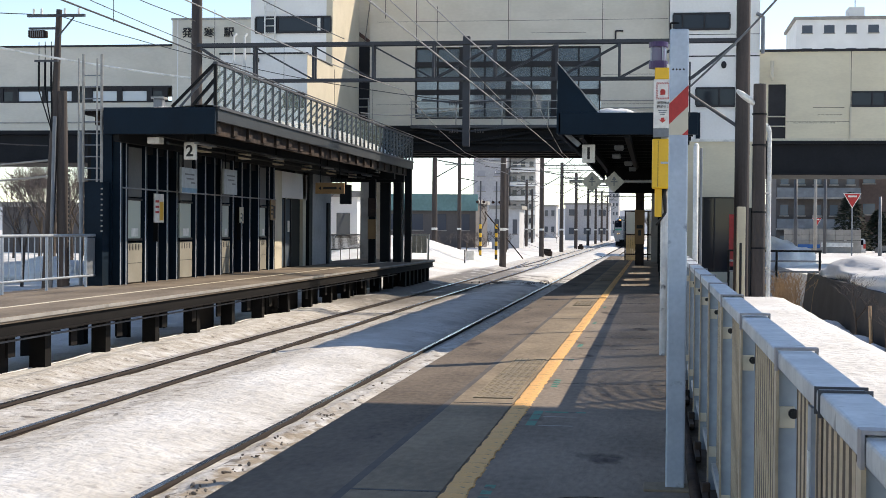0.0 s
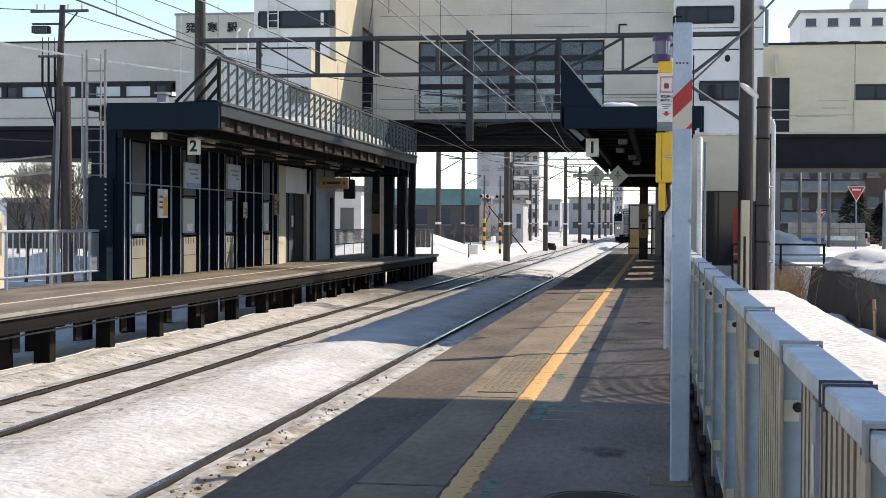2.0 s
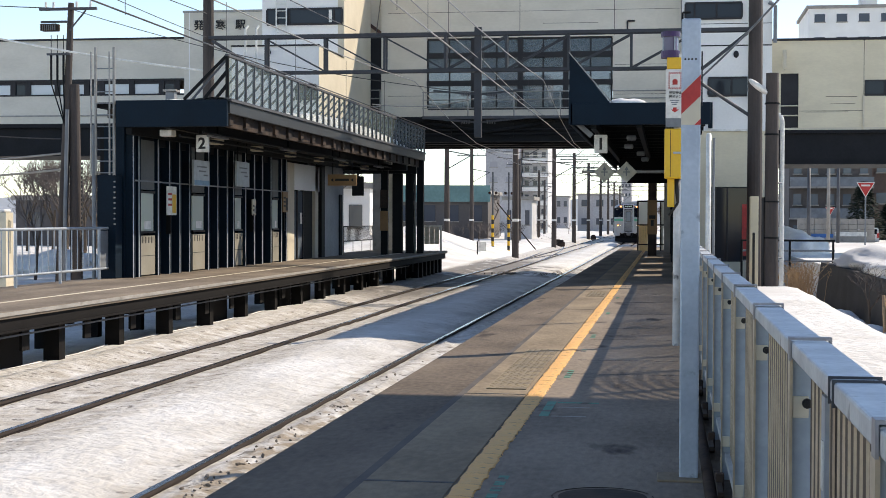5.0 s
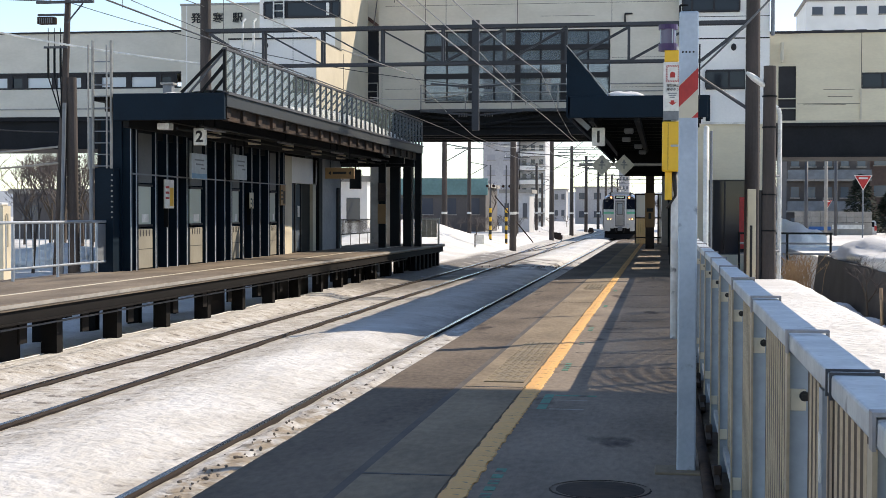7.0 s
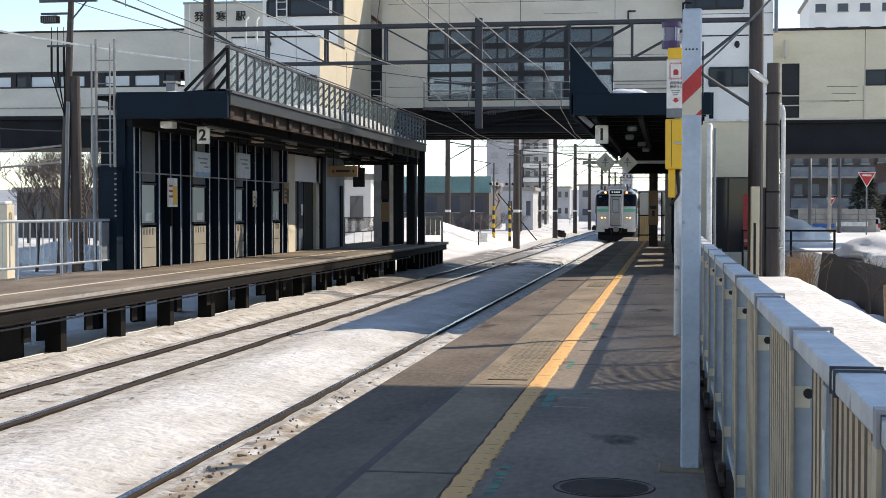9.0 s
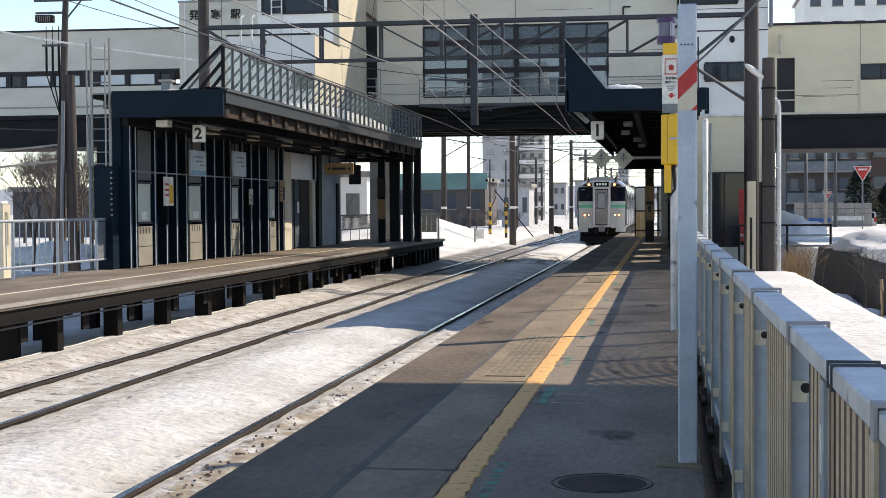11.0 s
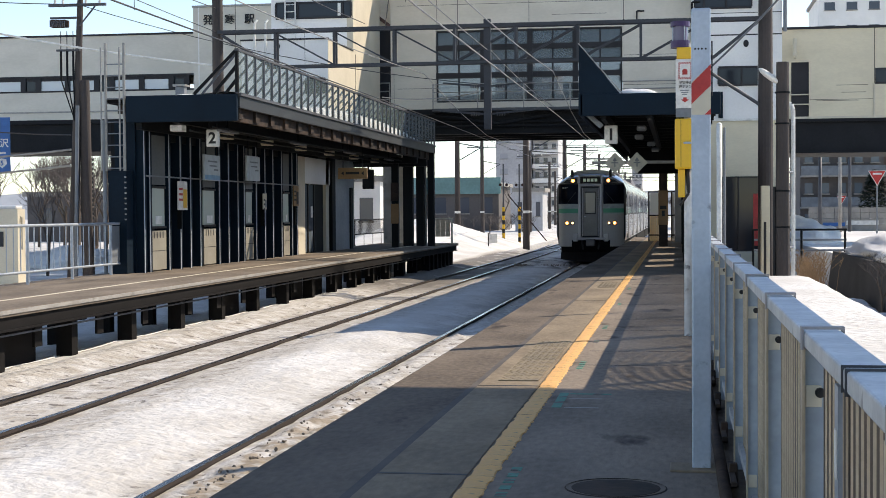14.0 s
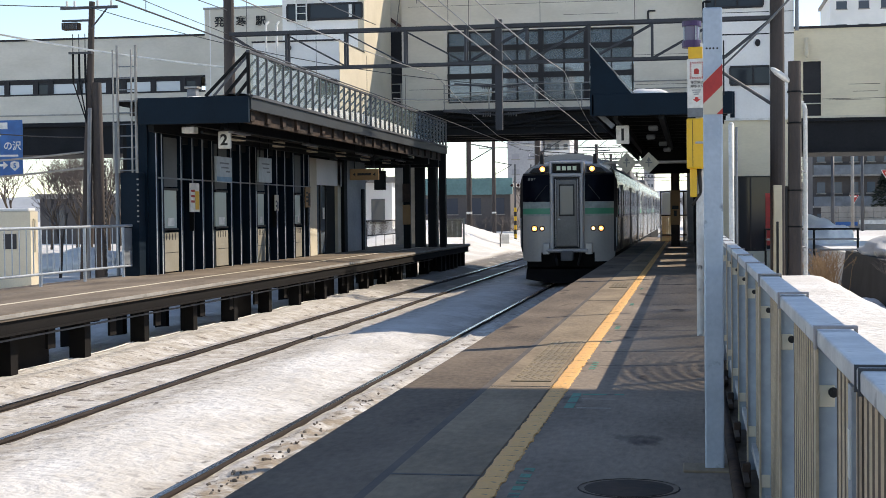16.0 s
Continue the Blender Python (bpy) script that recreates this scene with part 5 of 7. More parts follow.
def right_wing():
    Y = 69.6
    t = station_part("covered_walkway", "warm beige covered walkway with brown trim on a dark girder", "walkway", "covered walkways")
    bm = B()
    box(bm, 4.74, 5.17, Y, Y + 0.25, 5.5, 9.55)
    box(bm, 5.17, 5.97, Y, Y + 0.25, 8.05, 9.55)
    box(bm, 5.97, 8.92, Y, Y + 0.25, 5.5, 9.55)
    box(bm, 8.92, 40, Y, Y + 0.25, 5.5, 7.02)
    box(bm, 8.92, 40, Y, Y + 0.25, 7.72, 9.55)
    part("front_wall", bm, M_beige, t)
    boxpart("roof", t, M_trim, 4.74, 40, Y - 0.08, Y + 6, 9.55, 9.66)
    boxpart("rear_wall", t, M_beige, 4.74, 40, Y + 5.8, Y + 6, 5.5, 7.0)
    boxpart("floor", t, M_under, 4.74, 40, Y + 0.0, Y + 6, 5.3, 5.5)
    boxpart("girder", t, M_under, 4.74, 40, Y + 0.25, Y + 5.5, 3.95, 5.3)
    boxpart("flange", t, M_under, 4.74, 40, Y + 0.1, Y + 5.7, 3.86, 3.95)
    boxpart("drip_edge", t, M_cream, 4.74, 40, Y - 0.03, Y, 5.44, 5.54)
    d = boxpart("door", t, M_trim, 5.17, 5.97, Y + 0.1, Y + 0.16, 5.55, 8.05, label="dark brown service door")
    for z in (6.1, 6.55):
        bm = B()
        tube(bm, (5.1, Y - 0.08, z), (6.0, Y - 0.08, z), 0.03)
        part("guard_rail", bm, M_cream, d)
    windowed(t, 8.92, 16.0, 7.02, 7.72, Y + 0.04, [9.85, 10.45, 11.15, 11.95, 12.9, 13.9, 14.9], [], 0.09)
    for x in (8.88, 14.0, 20.0):
        boxpart("panel_joint", t, M_trim, x, x + 0.025, Y - 0.004, Y, 5.5, 9.55)
    boxpart("panel_joint", t, M_trim, 6.0, 8.9, Y - 0.004, Y, 6.3, 6.32)
    for x0, x1, z in ((7.2, 8.6, 6.95), (6.3, 8.2, 6.25), (7.4, 8.5, 6.62)):
        boxpart("rust_streak", t, M_rust, x0, x1, Y - 0.003, Y, z, z + 0.02, label="thin rust streak")
    boxpart("downpipe", t, M_cream, 8.84, 8.92, Y - 0.07, Y - 0.004, 5.5, 7.0)
    bm = B()
    tube(bm, (5.3, Y - 0.35, 8.2), (5.3, Y - 0.1, 8.55), 0.05)
    tube(bm, (5.3, Y - 0.35, 8.3), (5.3, Y - 0.35, 9.1), 0.09)
    part("insulator", bm, M_cream, t)


right_wing()


# ---- overhead line ----
GY = 42.0


M_lattice = material("dark_lattice_steel", (0.045, 0.05, 0.06), 0.6, col2=(0.03, 0.032, 0.038), scale=1.5, fine=30, bump=0.1)


def gantry():
    t = thing("overhead_gantry", "weathered grey lattice gantry carrying the overhead line across both tracks", "gantry")
    bm = B()
    tube(bm, (-13.45, GY, -1.3), (-13.45, GY, 9.4), 0.19, 0.15, seg=16)
    part("mast", bm, M_pole, t, "brown-grey tapered mast")
    bm = B()
    tube(bm, (2.42, GY, -1.3), (2.42, GY, 7.75), 0.22, 0.19, seg=16)
    part("mast", bm, M_pole, t, "brown-grey tapered mast")
    for y in (GY - 0.14, GY + 0.14):
        boxpart("upper_chord", t, M_lattice, -13.4, 2.4, y - 0.04, y + 0.04, 6.54, 6.64)
        boxpart("lower_chord", t, M_lattice, -11.9, 1.0, y - 0.04, y + 0.04, 5.5, 5.58)
        for p, q in (((-13.3, y, 6.5), (-11.8, y, 5.55)), ((2.2, y, 6.5), (1.0, y, 5.55))):
            bm = B()
            bar(bm, p, q, 0.07, 0.07)
            part("end_brace", bm, M_lattice, t)
        xs = [-11.66 + i * 1.772 for i in range(8)]
        for i, x in enumerate(xs):
            boxpart("web_post", t, M_lattice, x - 0.035, x + 0.035, y - 0.03, y + 0.03, 5.55, 6.55)
            if i < 7:
                bm = B()
                s = (x, x + 1.772) if x < -6.5 else (x + 1.772, x)
                bar(bm, (s[0], y + 0.02, 6.52), (s[1], y + 0.02, 5.56), 0.042, 0.042)
                part("web_brace", bm, M_lattice, t)
    for x in (-11.6, -8.2, -5.4, -2.0, 0.9):
        boxpart("batten", t, M_lattice, x - 0.03, x + 0.03, GY - 0.14, GY + 0.14, 6.53, 6.6)
    dr = boxpart("drop_tube", t, M_lattice, -5.5, -5.3, GY - 0.1, GY + 0.1, 3.62, 6.78)
    for z, dx in ((4.05, 1.35), (4.85, 1.3)):
        for s in (-1, 1):
            bm = B()
            bar(bm, (-5.4, GY, z), (-5.4 + s * dx, GY, z + 0.12), 0.05, 0.05)
            for k in range(4):
                tube(bm, (-5.4 + s * (0.25 + k * 0.07), GY, z + 0.01), (-5.4 + s * (0.28 + k * 0.07), GY, z + 0.015), 0.06)
            part("cantilever", bm, M_lattice, dr)
    bm = B()
    tube(bm, (0.4, GY, 6.65), (0.4, GY, 7.1), 0.03)
    tube(bm, (0.4, GY, 7.1), (0.62, GY, 7.1), 0.03)
    part("hook", bm, M_black, t)


gantry()


def wire(name, pts, r, mat, label):
    """One unbroken tube through the points."""
    cu = bpy.data.curves.new(name, "CURVE")
    cu.dimensions, cu.bevel_depth, cu.bevel_resolution = "3D", r, 1
    sp = cu.splines.new("POLY")
    sp.points.add(len(pts) - 1)
    for p, c in zip(sp.points, pts):
        p.co = (*c, 1)
    tmp = bpy.data.objects.new(name, cu)
    me = bpy.data.meshes.new_from_object(tmp)
    bpy.data.objects.remove(tmp)
    me.materials.clear()
    me.materials.append(mat)
    return tagged(new(name, me), label, "wire", "overhead wires")


def sag(p, q, drop, n=10):
    p, q = Vector(p), Vector(q)
    return [p.lerp(q, i / n) - Vector((0, 0, drop * 4 * (i / n) * (1 - i / n))) for i in range(n + 1)]


def overhead_wires():
    for xc in (TRACK1, TRACK2):
        wire("contact_wire", [(xc, -20, 4.0), (xc + 0.12, GY, 4.0), (xc - 0.12, 90, 4.0), (xc + 0.1, 140, 4.0), (xc, 300, 4.0)], 0.012, M_copper if xc == TRACK1 else M_wire, "pale copper contact wire above the track")
        wire("messenger_wire", sag((xc, -8, 5.25), (xc, GY, 5.25), 0.5) + [(xc, 49, 4.6), (xc, 56, 4.18), (xc, 64, 4.18), (xc, 76, 4.6), (xc, 92, 5.25)] + sag((xc, 92, 5.25), (xc, 140, 5.25), 0.5)[1:] + [(xc, 300, 5.2)], 0.011, M_copper, "stranded messenger wire above the track")
        for k in range(10):
            bm = B()
            y = -4 + k * 4.6
            tube(bm, (xc, y, 4.0), (xc, y, 4.85), 0.005, seg=5)
            solid("dropper", bm, M_wire, "thin dropper wire hanging between overhead wires", "wire", "droppers")
    wire("feeder_wire", sag((-8.2, -6, 7.2), (-9.0, GY, 6.75), 0.7), 0.012, M_wire, "dark feeder wire with a marker ball")
    wire("feeder_wire", sag((-5.6, -6, 7.0), (-5.4, GY, 5.9), 0.3), 0.013, M_copper, "pale feeder wire running to the gantry")
    wire("feeder_wire", sag((-1.0, 8, 7.4), (-8.4, GY, 6.6), 0.2), 0.012, M_wire, "dark stay wire running to the gantry")
    wire("feeder_wire", sag((-13.0, 0, 8.3), (-13.45, GY, 7.3), 0.6), 0.012, M_wire, "dark feeder wire running to a mast")
    wire("feeder_wire", sag((-15.0, 4, 8.8), (-13.45, GY, 6.6), 0.4), 0.010, M_wire, "thin dark wire running to a mast")
    wire("bundled_cable", sag((-26, 43, 8.1), (-13.45, GY, 5.62), 0.22, 14), 0.035, M_signw, "thick pale bundled cable slung between poles")
    wire("bundled_cable", sag((0.75, 41.8, 5.1), (3.6, 35.0, 7.6), 0.12, 10), 0.028, M_grey, "thick grey twisted cable slung to a pole")
    wire("side_wire", sag((-24, 43, 4.2), (-18.5, 43, 3.7), 0.1, 8), 0.02, M_wire, "dark service wire to a utility pole")
    wire("side_wire", sag((-24, 43, 2.9), (-18.5, 43, 3.25), 0.05, 8), 0.035, M_copper, "pale insulated service wire to a utility pole")
    wire("side_wire", sag((-24, 43, 2.4), (-18.5, 43, 2.75), 0.05, 8), 0.035, M_copper, "pale insulated service wire to a utility pole")
    wire("side_wire", sag((-32, 44, 9.2), (-18.2, 43, 7.7), 0.2, 8), 0.015, M_wire, "dark power wire to a crossarm")
    wire("side_wire", sag((-18.2, 43, 7.7), (-5.4, GY, 4.9), 0.35, 12), 0.012, M_wire, "dark power wire to the gantry")
    wire("side_wire", sag((-5.4, GY, 6.0), (-4.77, 56.65, 5.3), 0.12, 10), 0.014, M_copper, "pale stay wire beyond the gantry")
    wire("side_wire", sag((-9.5, 47, 5.0), (-5.4, GY, 4.75), 0.15, 8), 0.02, M_copper, "pale jumper wire at the gantry")
    for p in ((-8.6, 18.0, 6.275), (-5.467, 26.0, 6.0)):
        bm = B()
        ball(bm, p, 0.085)
        tube(bm, p, (p[0], p[1], p[2] - 0.45), 0.012)
        solid("marker_ball", bm, M_ink, "small black marker ball hung on a wire", "marker ball", "marker balls", smooth=True)


overhead_wires()


def side_bracket_poles():
    # lamp pole behind the fence
    t = thing("lamp_pole", "dark brown pole with a white street lamp arm", "lamp pole", at=(2.0, 29.1, 0))
    bm = B()
    tube(bm, (0, 0, -1.2), (0, 0, 4.1), 0.145, 0.12, seg=16)
    part("shaft", bm, M_pole, t)
    bm = B()
    ball(bm, (-0.26, -0.02, 3.84), 0.2, 1.25, 0.55, 0.32, 14, 8)
    bmesh.ops.rotate(bm, verts=bm.verts[:], cent=(-0.26, 0, 3.84), matrix=Matrix.Rotation(radians(38), 3, "Y"))
    part("lamp_head", bm, M_signw, t, "white lamp head", smooth=True)
    bm = B()
    tube(bm, (-0.10, 0, 3.72), (-0.02, 0, 3.68), 0.05)
    tube(bm, (-0.05, 0, 3.72), (0.1, 0, 3.72), 0.03)
    part("arm", bm, M_copper, t)
    for z in (3.5, 2.9, 1.6, 0.9):
        bm = B()
        tube(bm, (0, 0, z), (0, 0, z + 0.03), 0.145, seg=14)
        part("band", bm, M_black, t)
    bm = B()
    tube(bm, (-0.16, -0.02, -0.6), (-0.16, -0.02, 1.7), 0.03)
    part("conduit", bm, M_ink, t)
    # hooked white pipe
    t = thing("hooked_pipe", "white bent vent pipe rising beside a dark pole", "pipe", at=(2.28, 30.2, 0))
    bm = B()
    pts = [(0.0, 0, -1.1), (0.0, 0, 3.25), (-0.04, 0, 3.36), (-0.10, 0, 3.38)]
    for p, q in zip(pts, pts[1:]):
        tube(bm, p, q, 0.045)
    part("pipe", bm, M_signw, t)
    bm = B()
    for z in (0.5, 2.0):
        tube(bm, (0.0, 0, z), (-0.2, -0.6, z), 0.02)
    part("bracket", bm, M_grey, t)
    # in place of the base wall between poles; the door is its dark line
    t = thing("meter_cabinet", "tall beige strip standing in for the tower's base wall", "cabinet", at=(1.75, 31, 0))
    boxpart("body", t, M_beige, -0.05, 0.12, 0, 0.3, -1.1, 1.75, bev=0.01)
    boxpart("door", t, M_ink, 0.0, 0.05, -0.012, 0.0, -0.5, 1.0)
    # slim white pole top just behind the striped post
    t = thing("white_pole", "slim round-topped white pole behind the fence", "pole", at=(0.52, 19.0, 0))
    bm = B()
    tube(bm, (0, 0, -1.0), (0, 0, 2.33), 0.036, seg=14)
    ball(bm, (0, 0, 2.33), 0.036)
    part("shaft", bm, M_signw, t, smooth=True)
    bm = B()
    tube(bm, (0.065, 0.02, -0.9), (0.065, 0.02, 2.3), 0.018)
    part("conduit", bm, M_grey, t)
    # stay brackets on the gantry mast
    wire("stay_rod", [(0.75, 41.8, 5.2), (2.4, GY, 4.1)], 0.05, M_gantry, "grey diagonal stay rod on a mast")
    wire("stay_rod", [(0.75, 41.8, 4.6), (0.75, 41.8, 5.6)], 0.04, M_gantry, "short grey upright rod beside a stay")


side_bracket_poles()


def utility_pole():
    t = thing("utility_pole", "paired brown utility poles with crossarm and a pole transformer", "utility pole", at=(-18.4, 43.2, 0))
    bm = B()
    tube(bm, (-0.22, 0, -1.3), (0.17, 0, 7.9), 0.17, 0.09, seg=16)
    part("shaft", bm, M_pole, t)
    bm = B()
    tube(bm, (0.30, 0.1, -1.3), (0.22, 0.1, 5.4), 0.19, 0.16, seg=16)
    part("second_shaft", bm, M_pole, t)
    bm = B()
    tube(bm, (-0.02, -0.2, -1.3), (0.12, -0.2, 4.6), 0.06, seg=10)
    part("cable_pipe", bm, M_grey, t)
    boxpart("crossarm", t, M_gantry, -0.8, 1.05, -0.18, -0.08, 7.66, 7.74)
    boxpart("crossarm", t, M_gantry, -0.75, 0.1, -0.18, -0.08, 7.28, 7.34)
    bm = B()
    bar(bm, (0.7, -0.13, 7.65), (0.18, -0.13, 7.05), 0.04, 0.04)
    part("brace", bm, M_gantry, t)
    bm = B()
    box(bm, -0.72, -0.18, -0.3, -0.02, 7.02, 7.24, bev=0.02)
    tr = part("transformer", bm, M_rust, t, "rust-brown switch box")
    for k in range(8):
        boxpart("fin", tr, M_grey, -0.70 + k * 0.066, -0.68 + k * 0.066, -0.33, -0.3, 7.03, 7.2)
    for x in (-0.6, -0.35, 0.4, 0.85):
        bm = B()
        tube(bm, (x, -0.13, 7.74), (x, -0.13, 7.92), 0.035)
        part("insulator", bm, M_signw, t)
    for k in range(3):
        x = -0.42 + k * 0.2
        bm = B()
        tube(bm, (x, -0.15, 6.3), (x, -0.15, 5.4), 0.035)
        tube(bm, (x, -0.15, 5.4), (0.0, -0.1, 4.1), 0.02)
        tube(bm, (x, -0.15, 6.9), (x, -0.15, 6.3), 0.012)
        part("cutout", bm, M_black, t)
    boxpart("crossarm", t, M_gantry, -0.55, 0.2, -0.2, -0.1, 6.28, 6.34)
    for k in range(26):
        boxpart("guy_guard", t, M_ink, 0.48, 0.52, 0.0, 0.06, -0.6 + k * 0.14, -0.52 + k * 0.14)


utility_pole()


def line_masts():
    made = None
    for i, (x, y, h) in enumerate(((-8.46, 82.5, 8.3), (-8.6, 113, 8.3), (-8.6, 137.5, 8.3), (-8.6, 163, 8.3), (-8.6, 193, 8.3), (-8.6, 218, 8.3), (-8.6, 243, 8.3), (-8.6, 272, 8.3), (-14.1, 94, 9.0),
                                   (0.9, 92, 8.3), (0.9, 137.5, 8.3), (0.9, 193, 8.3), (-15, 150, 9), (-16, 185, 9), (-19, 230, 9), (-17.0, 128, 8))):
        if made is None:
            t = thing("catenary_mast", "brown concrete overhead line mast with steel arms", "mast", "overhead line masts")
            bm = B()
            tube(bm, (0, 0, -0.7), (0, 0, 8.0), 0.2, 0.15, seg=12)
            part("shaft", bm, M_pole, t)
            bm = B()
            bar(bm, (0, 0, 6.2), (1.6, 0, 5.9), 0.07, 0.07)
            bar(bm, (0, 0, 5.0), (1.6, 0, 5.9), 0.06, 0.06)
            bar(bm, (-1.3, 0, 7.4), (1.3, 0, 7.4), 0.08, 0.08)
            part("arm", bm, M_gantry, t)
            for xx in (-1.2, -0.5, 0.5, 1.2):
                bm = B()
                tube(bm, (xx, 0, 7.4), (xx, 0, 7.65), 0.04)
                part("insulator", bm, M_signw, t)
            bm = B()
            tube(bm, (0, 0, 1.65), (0, 0, 1.8), 0.195, seg=12)
            part("plate_band", bm, M_signw, t)
            made = t
            t.location = (x, y, -0.5)
        else:
            copy_thing(made, pose(x, y, -0.5, 0, 0, random.Random(i).uniform(-4, 4)))
    for j, (y, z, xa) in enumerate(((95, 6.3, -14), (104, 5.2, -12), (122, 6.6, -15), (137.5, 5.6, -8.6), (148, 6.9, -15), (175, 6.4, -16), (205, 7.4, -19), (240, 7.0, -19))):
        wire("span_wire", sag((xa, y, z + 0.5), (1.0, y, z + 0.3), 0.35, 8), 0.022, M_wire, "dark span wire slung across the tracks between masts")
    for x, z in ((-8.0, 7.0), (-9.3, 7.0), (0.4, 7.0), (1.4, 6.9), (-14.5, 7.8)):
        wire("line_wire", sag((x, 76, z), (x, 113, z), 0.5, 8) + sag((x, 113, z), (x, 163, z), 0.6, 8)[1:] + sag((x, 163, z), (x, 243, z), 0.9, 8)[1:], 0.016, M_wire, "dark power wire strung along the line of masts")
    for y in (113, 137.5, 163, 193, 218, 243):
        bm = B()
        for z in (6.1, 6.7):
            box(bm, -8.6, 0.9, y - 0.05, y + 0.05, z, z + 0.08)
        for k in range(6):
            bar(bm, (-8.6 + k * 1.58, y, 6.1), (-7.8 + k * 1.58, y, 6.7), 0.05, 0.05)
        solid("line_portal", bm, M_gantry, "grey lattice beam spanning the tracks between masts", "beam", "line portals")


line_masts()


# ---- the train ----
M_tlight = material("train_frame_grey", (0.42, 0.42, 0.43), 0.35, metal=0.2, col2=(0.36, 0.36, 0.37), scale=1, fine=20, bump=0.03)
M_tbody = material("train_grey_front", (0.38, 0.375, 0.36), 0.35, metal=0.1, col2=(0.33, 0.325, 0.315), scale=0.8, fine=15, bump=0.03)
M_tside = material("train_stainless_side", (0.55, 0.56, 0.57), 0.24, metal=0.9, col2=(0.46, 0.47, 0.48), scale=0.6, fine=12, bump=0.06, stretch=(1, 0.3, 3))
M_tgreen = material("train_light_green", (0.06, 0.33, 0.20), 0.4, col2=(0.05, 0.28, 0.17), scale=1, fine=20, bump=0.0)
M_tpale = material("train_pale_band", (0.34, 0.41, 0.40), 0.4, bump=0.0)
M_troof = material("train_roof_grey", (0.16, 0.16, 0.165), 0.7, scale=1, fine=20, bump=0.2)
M_tgrey = material("train_door_grey", (0.21, 0.207, 0.20), 0.45, metal=0.2, scale=1, fine=20, bump=0.03)
M_tglass = glass("train_dark_glass", (0.004, 0.005, 0.010), 0.12, spec=0.05)
M_head = glow("headlight_glow", (1.0, 0.36, 0.10), 2.0)
M_core = glow("lamp_core_glow", (1.0, 0.72, 0.38), 3.0)
M_head2 = glow("inner_light_glow", (1.0, 0.66, 0.36), 1.1)
M_led = glow("destination_glow", (0.50, 0.62, 0.52), 0.12)


def body_outline(n=8):
    """Half-outline of a car body, (x, z) from the floor to the roof's crown."""
    pts = [(1.36, 0.95), (1.42, 1.25), (1.43, 2.45), (1.40, 3.05), (1.33, 3.30)]
    for i in range(1, n + 1):
        a = i / n * math.pi / 2
        pts.append((1.33 * math.cos(a), 3.30 + 0.50 * math.sin(a)))
    return pts


def loft(bm, rings):
    vs = [[bm.verts.new(p) for p in r] for r in rings]
    n = len(vs[0])
    for a, b in zip(vs, vs[1:]):
        for i in range(n):
            bm.faces.new((a[i], a[(i + 1) % n], b[(i + 1) % n], b[i]))
    bm.faces.new(vs[0][::-1])
    bm.faces.new(vs[-1])
    bmesh.ops.recalc_face_normals(bm, faces=bm.faces[:])


def full_ring(y, k=1.0, dz=0.0, crown=1.0):
    half = body_outline()
    right = [(x * k, y, z if z < 3.3 else 3.30 + (z - 3.30) * crown + dz) for x, z in half]
    left = [(-x * k, y, z if z < 3.3 else 3.30 + (z - 3.30) * crown + dz) for x, z in half[-2::-1]]
    return right + left


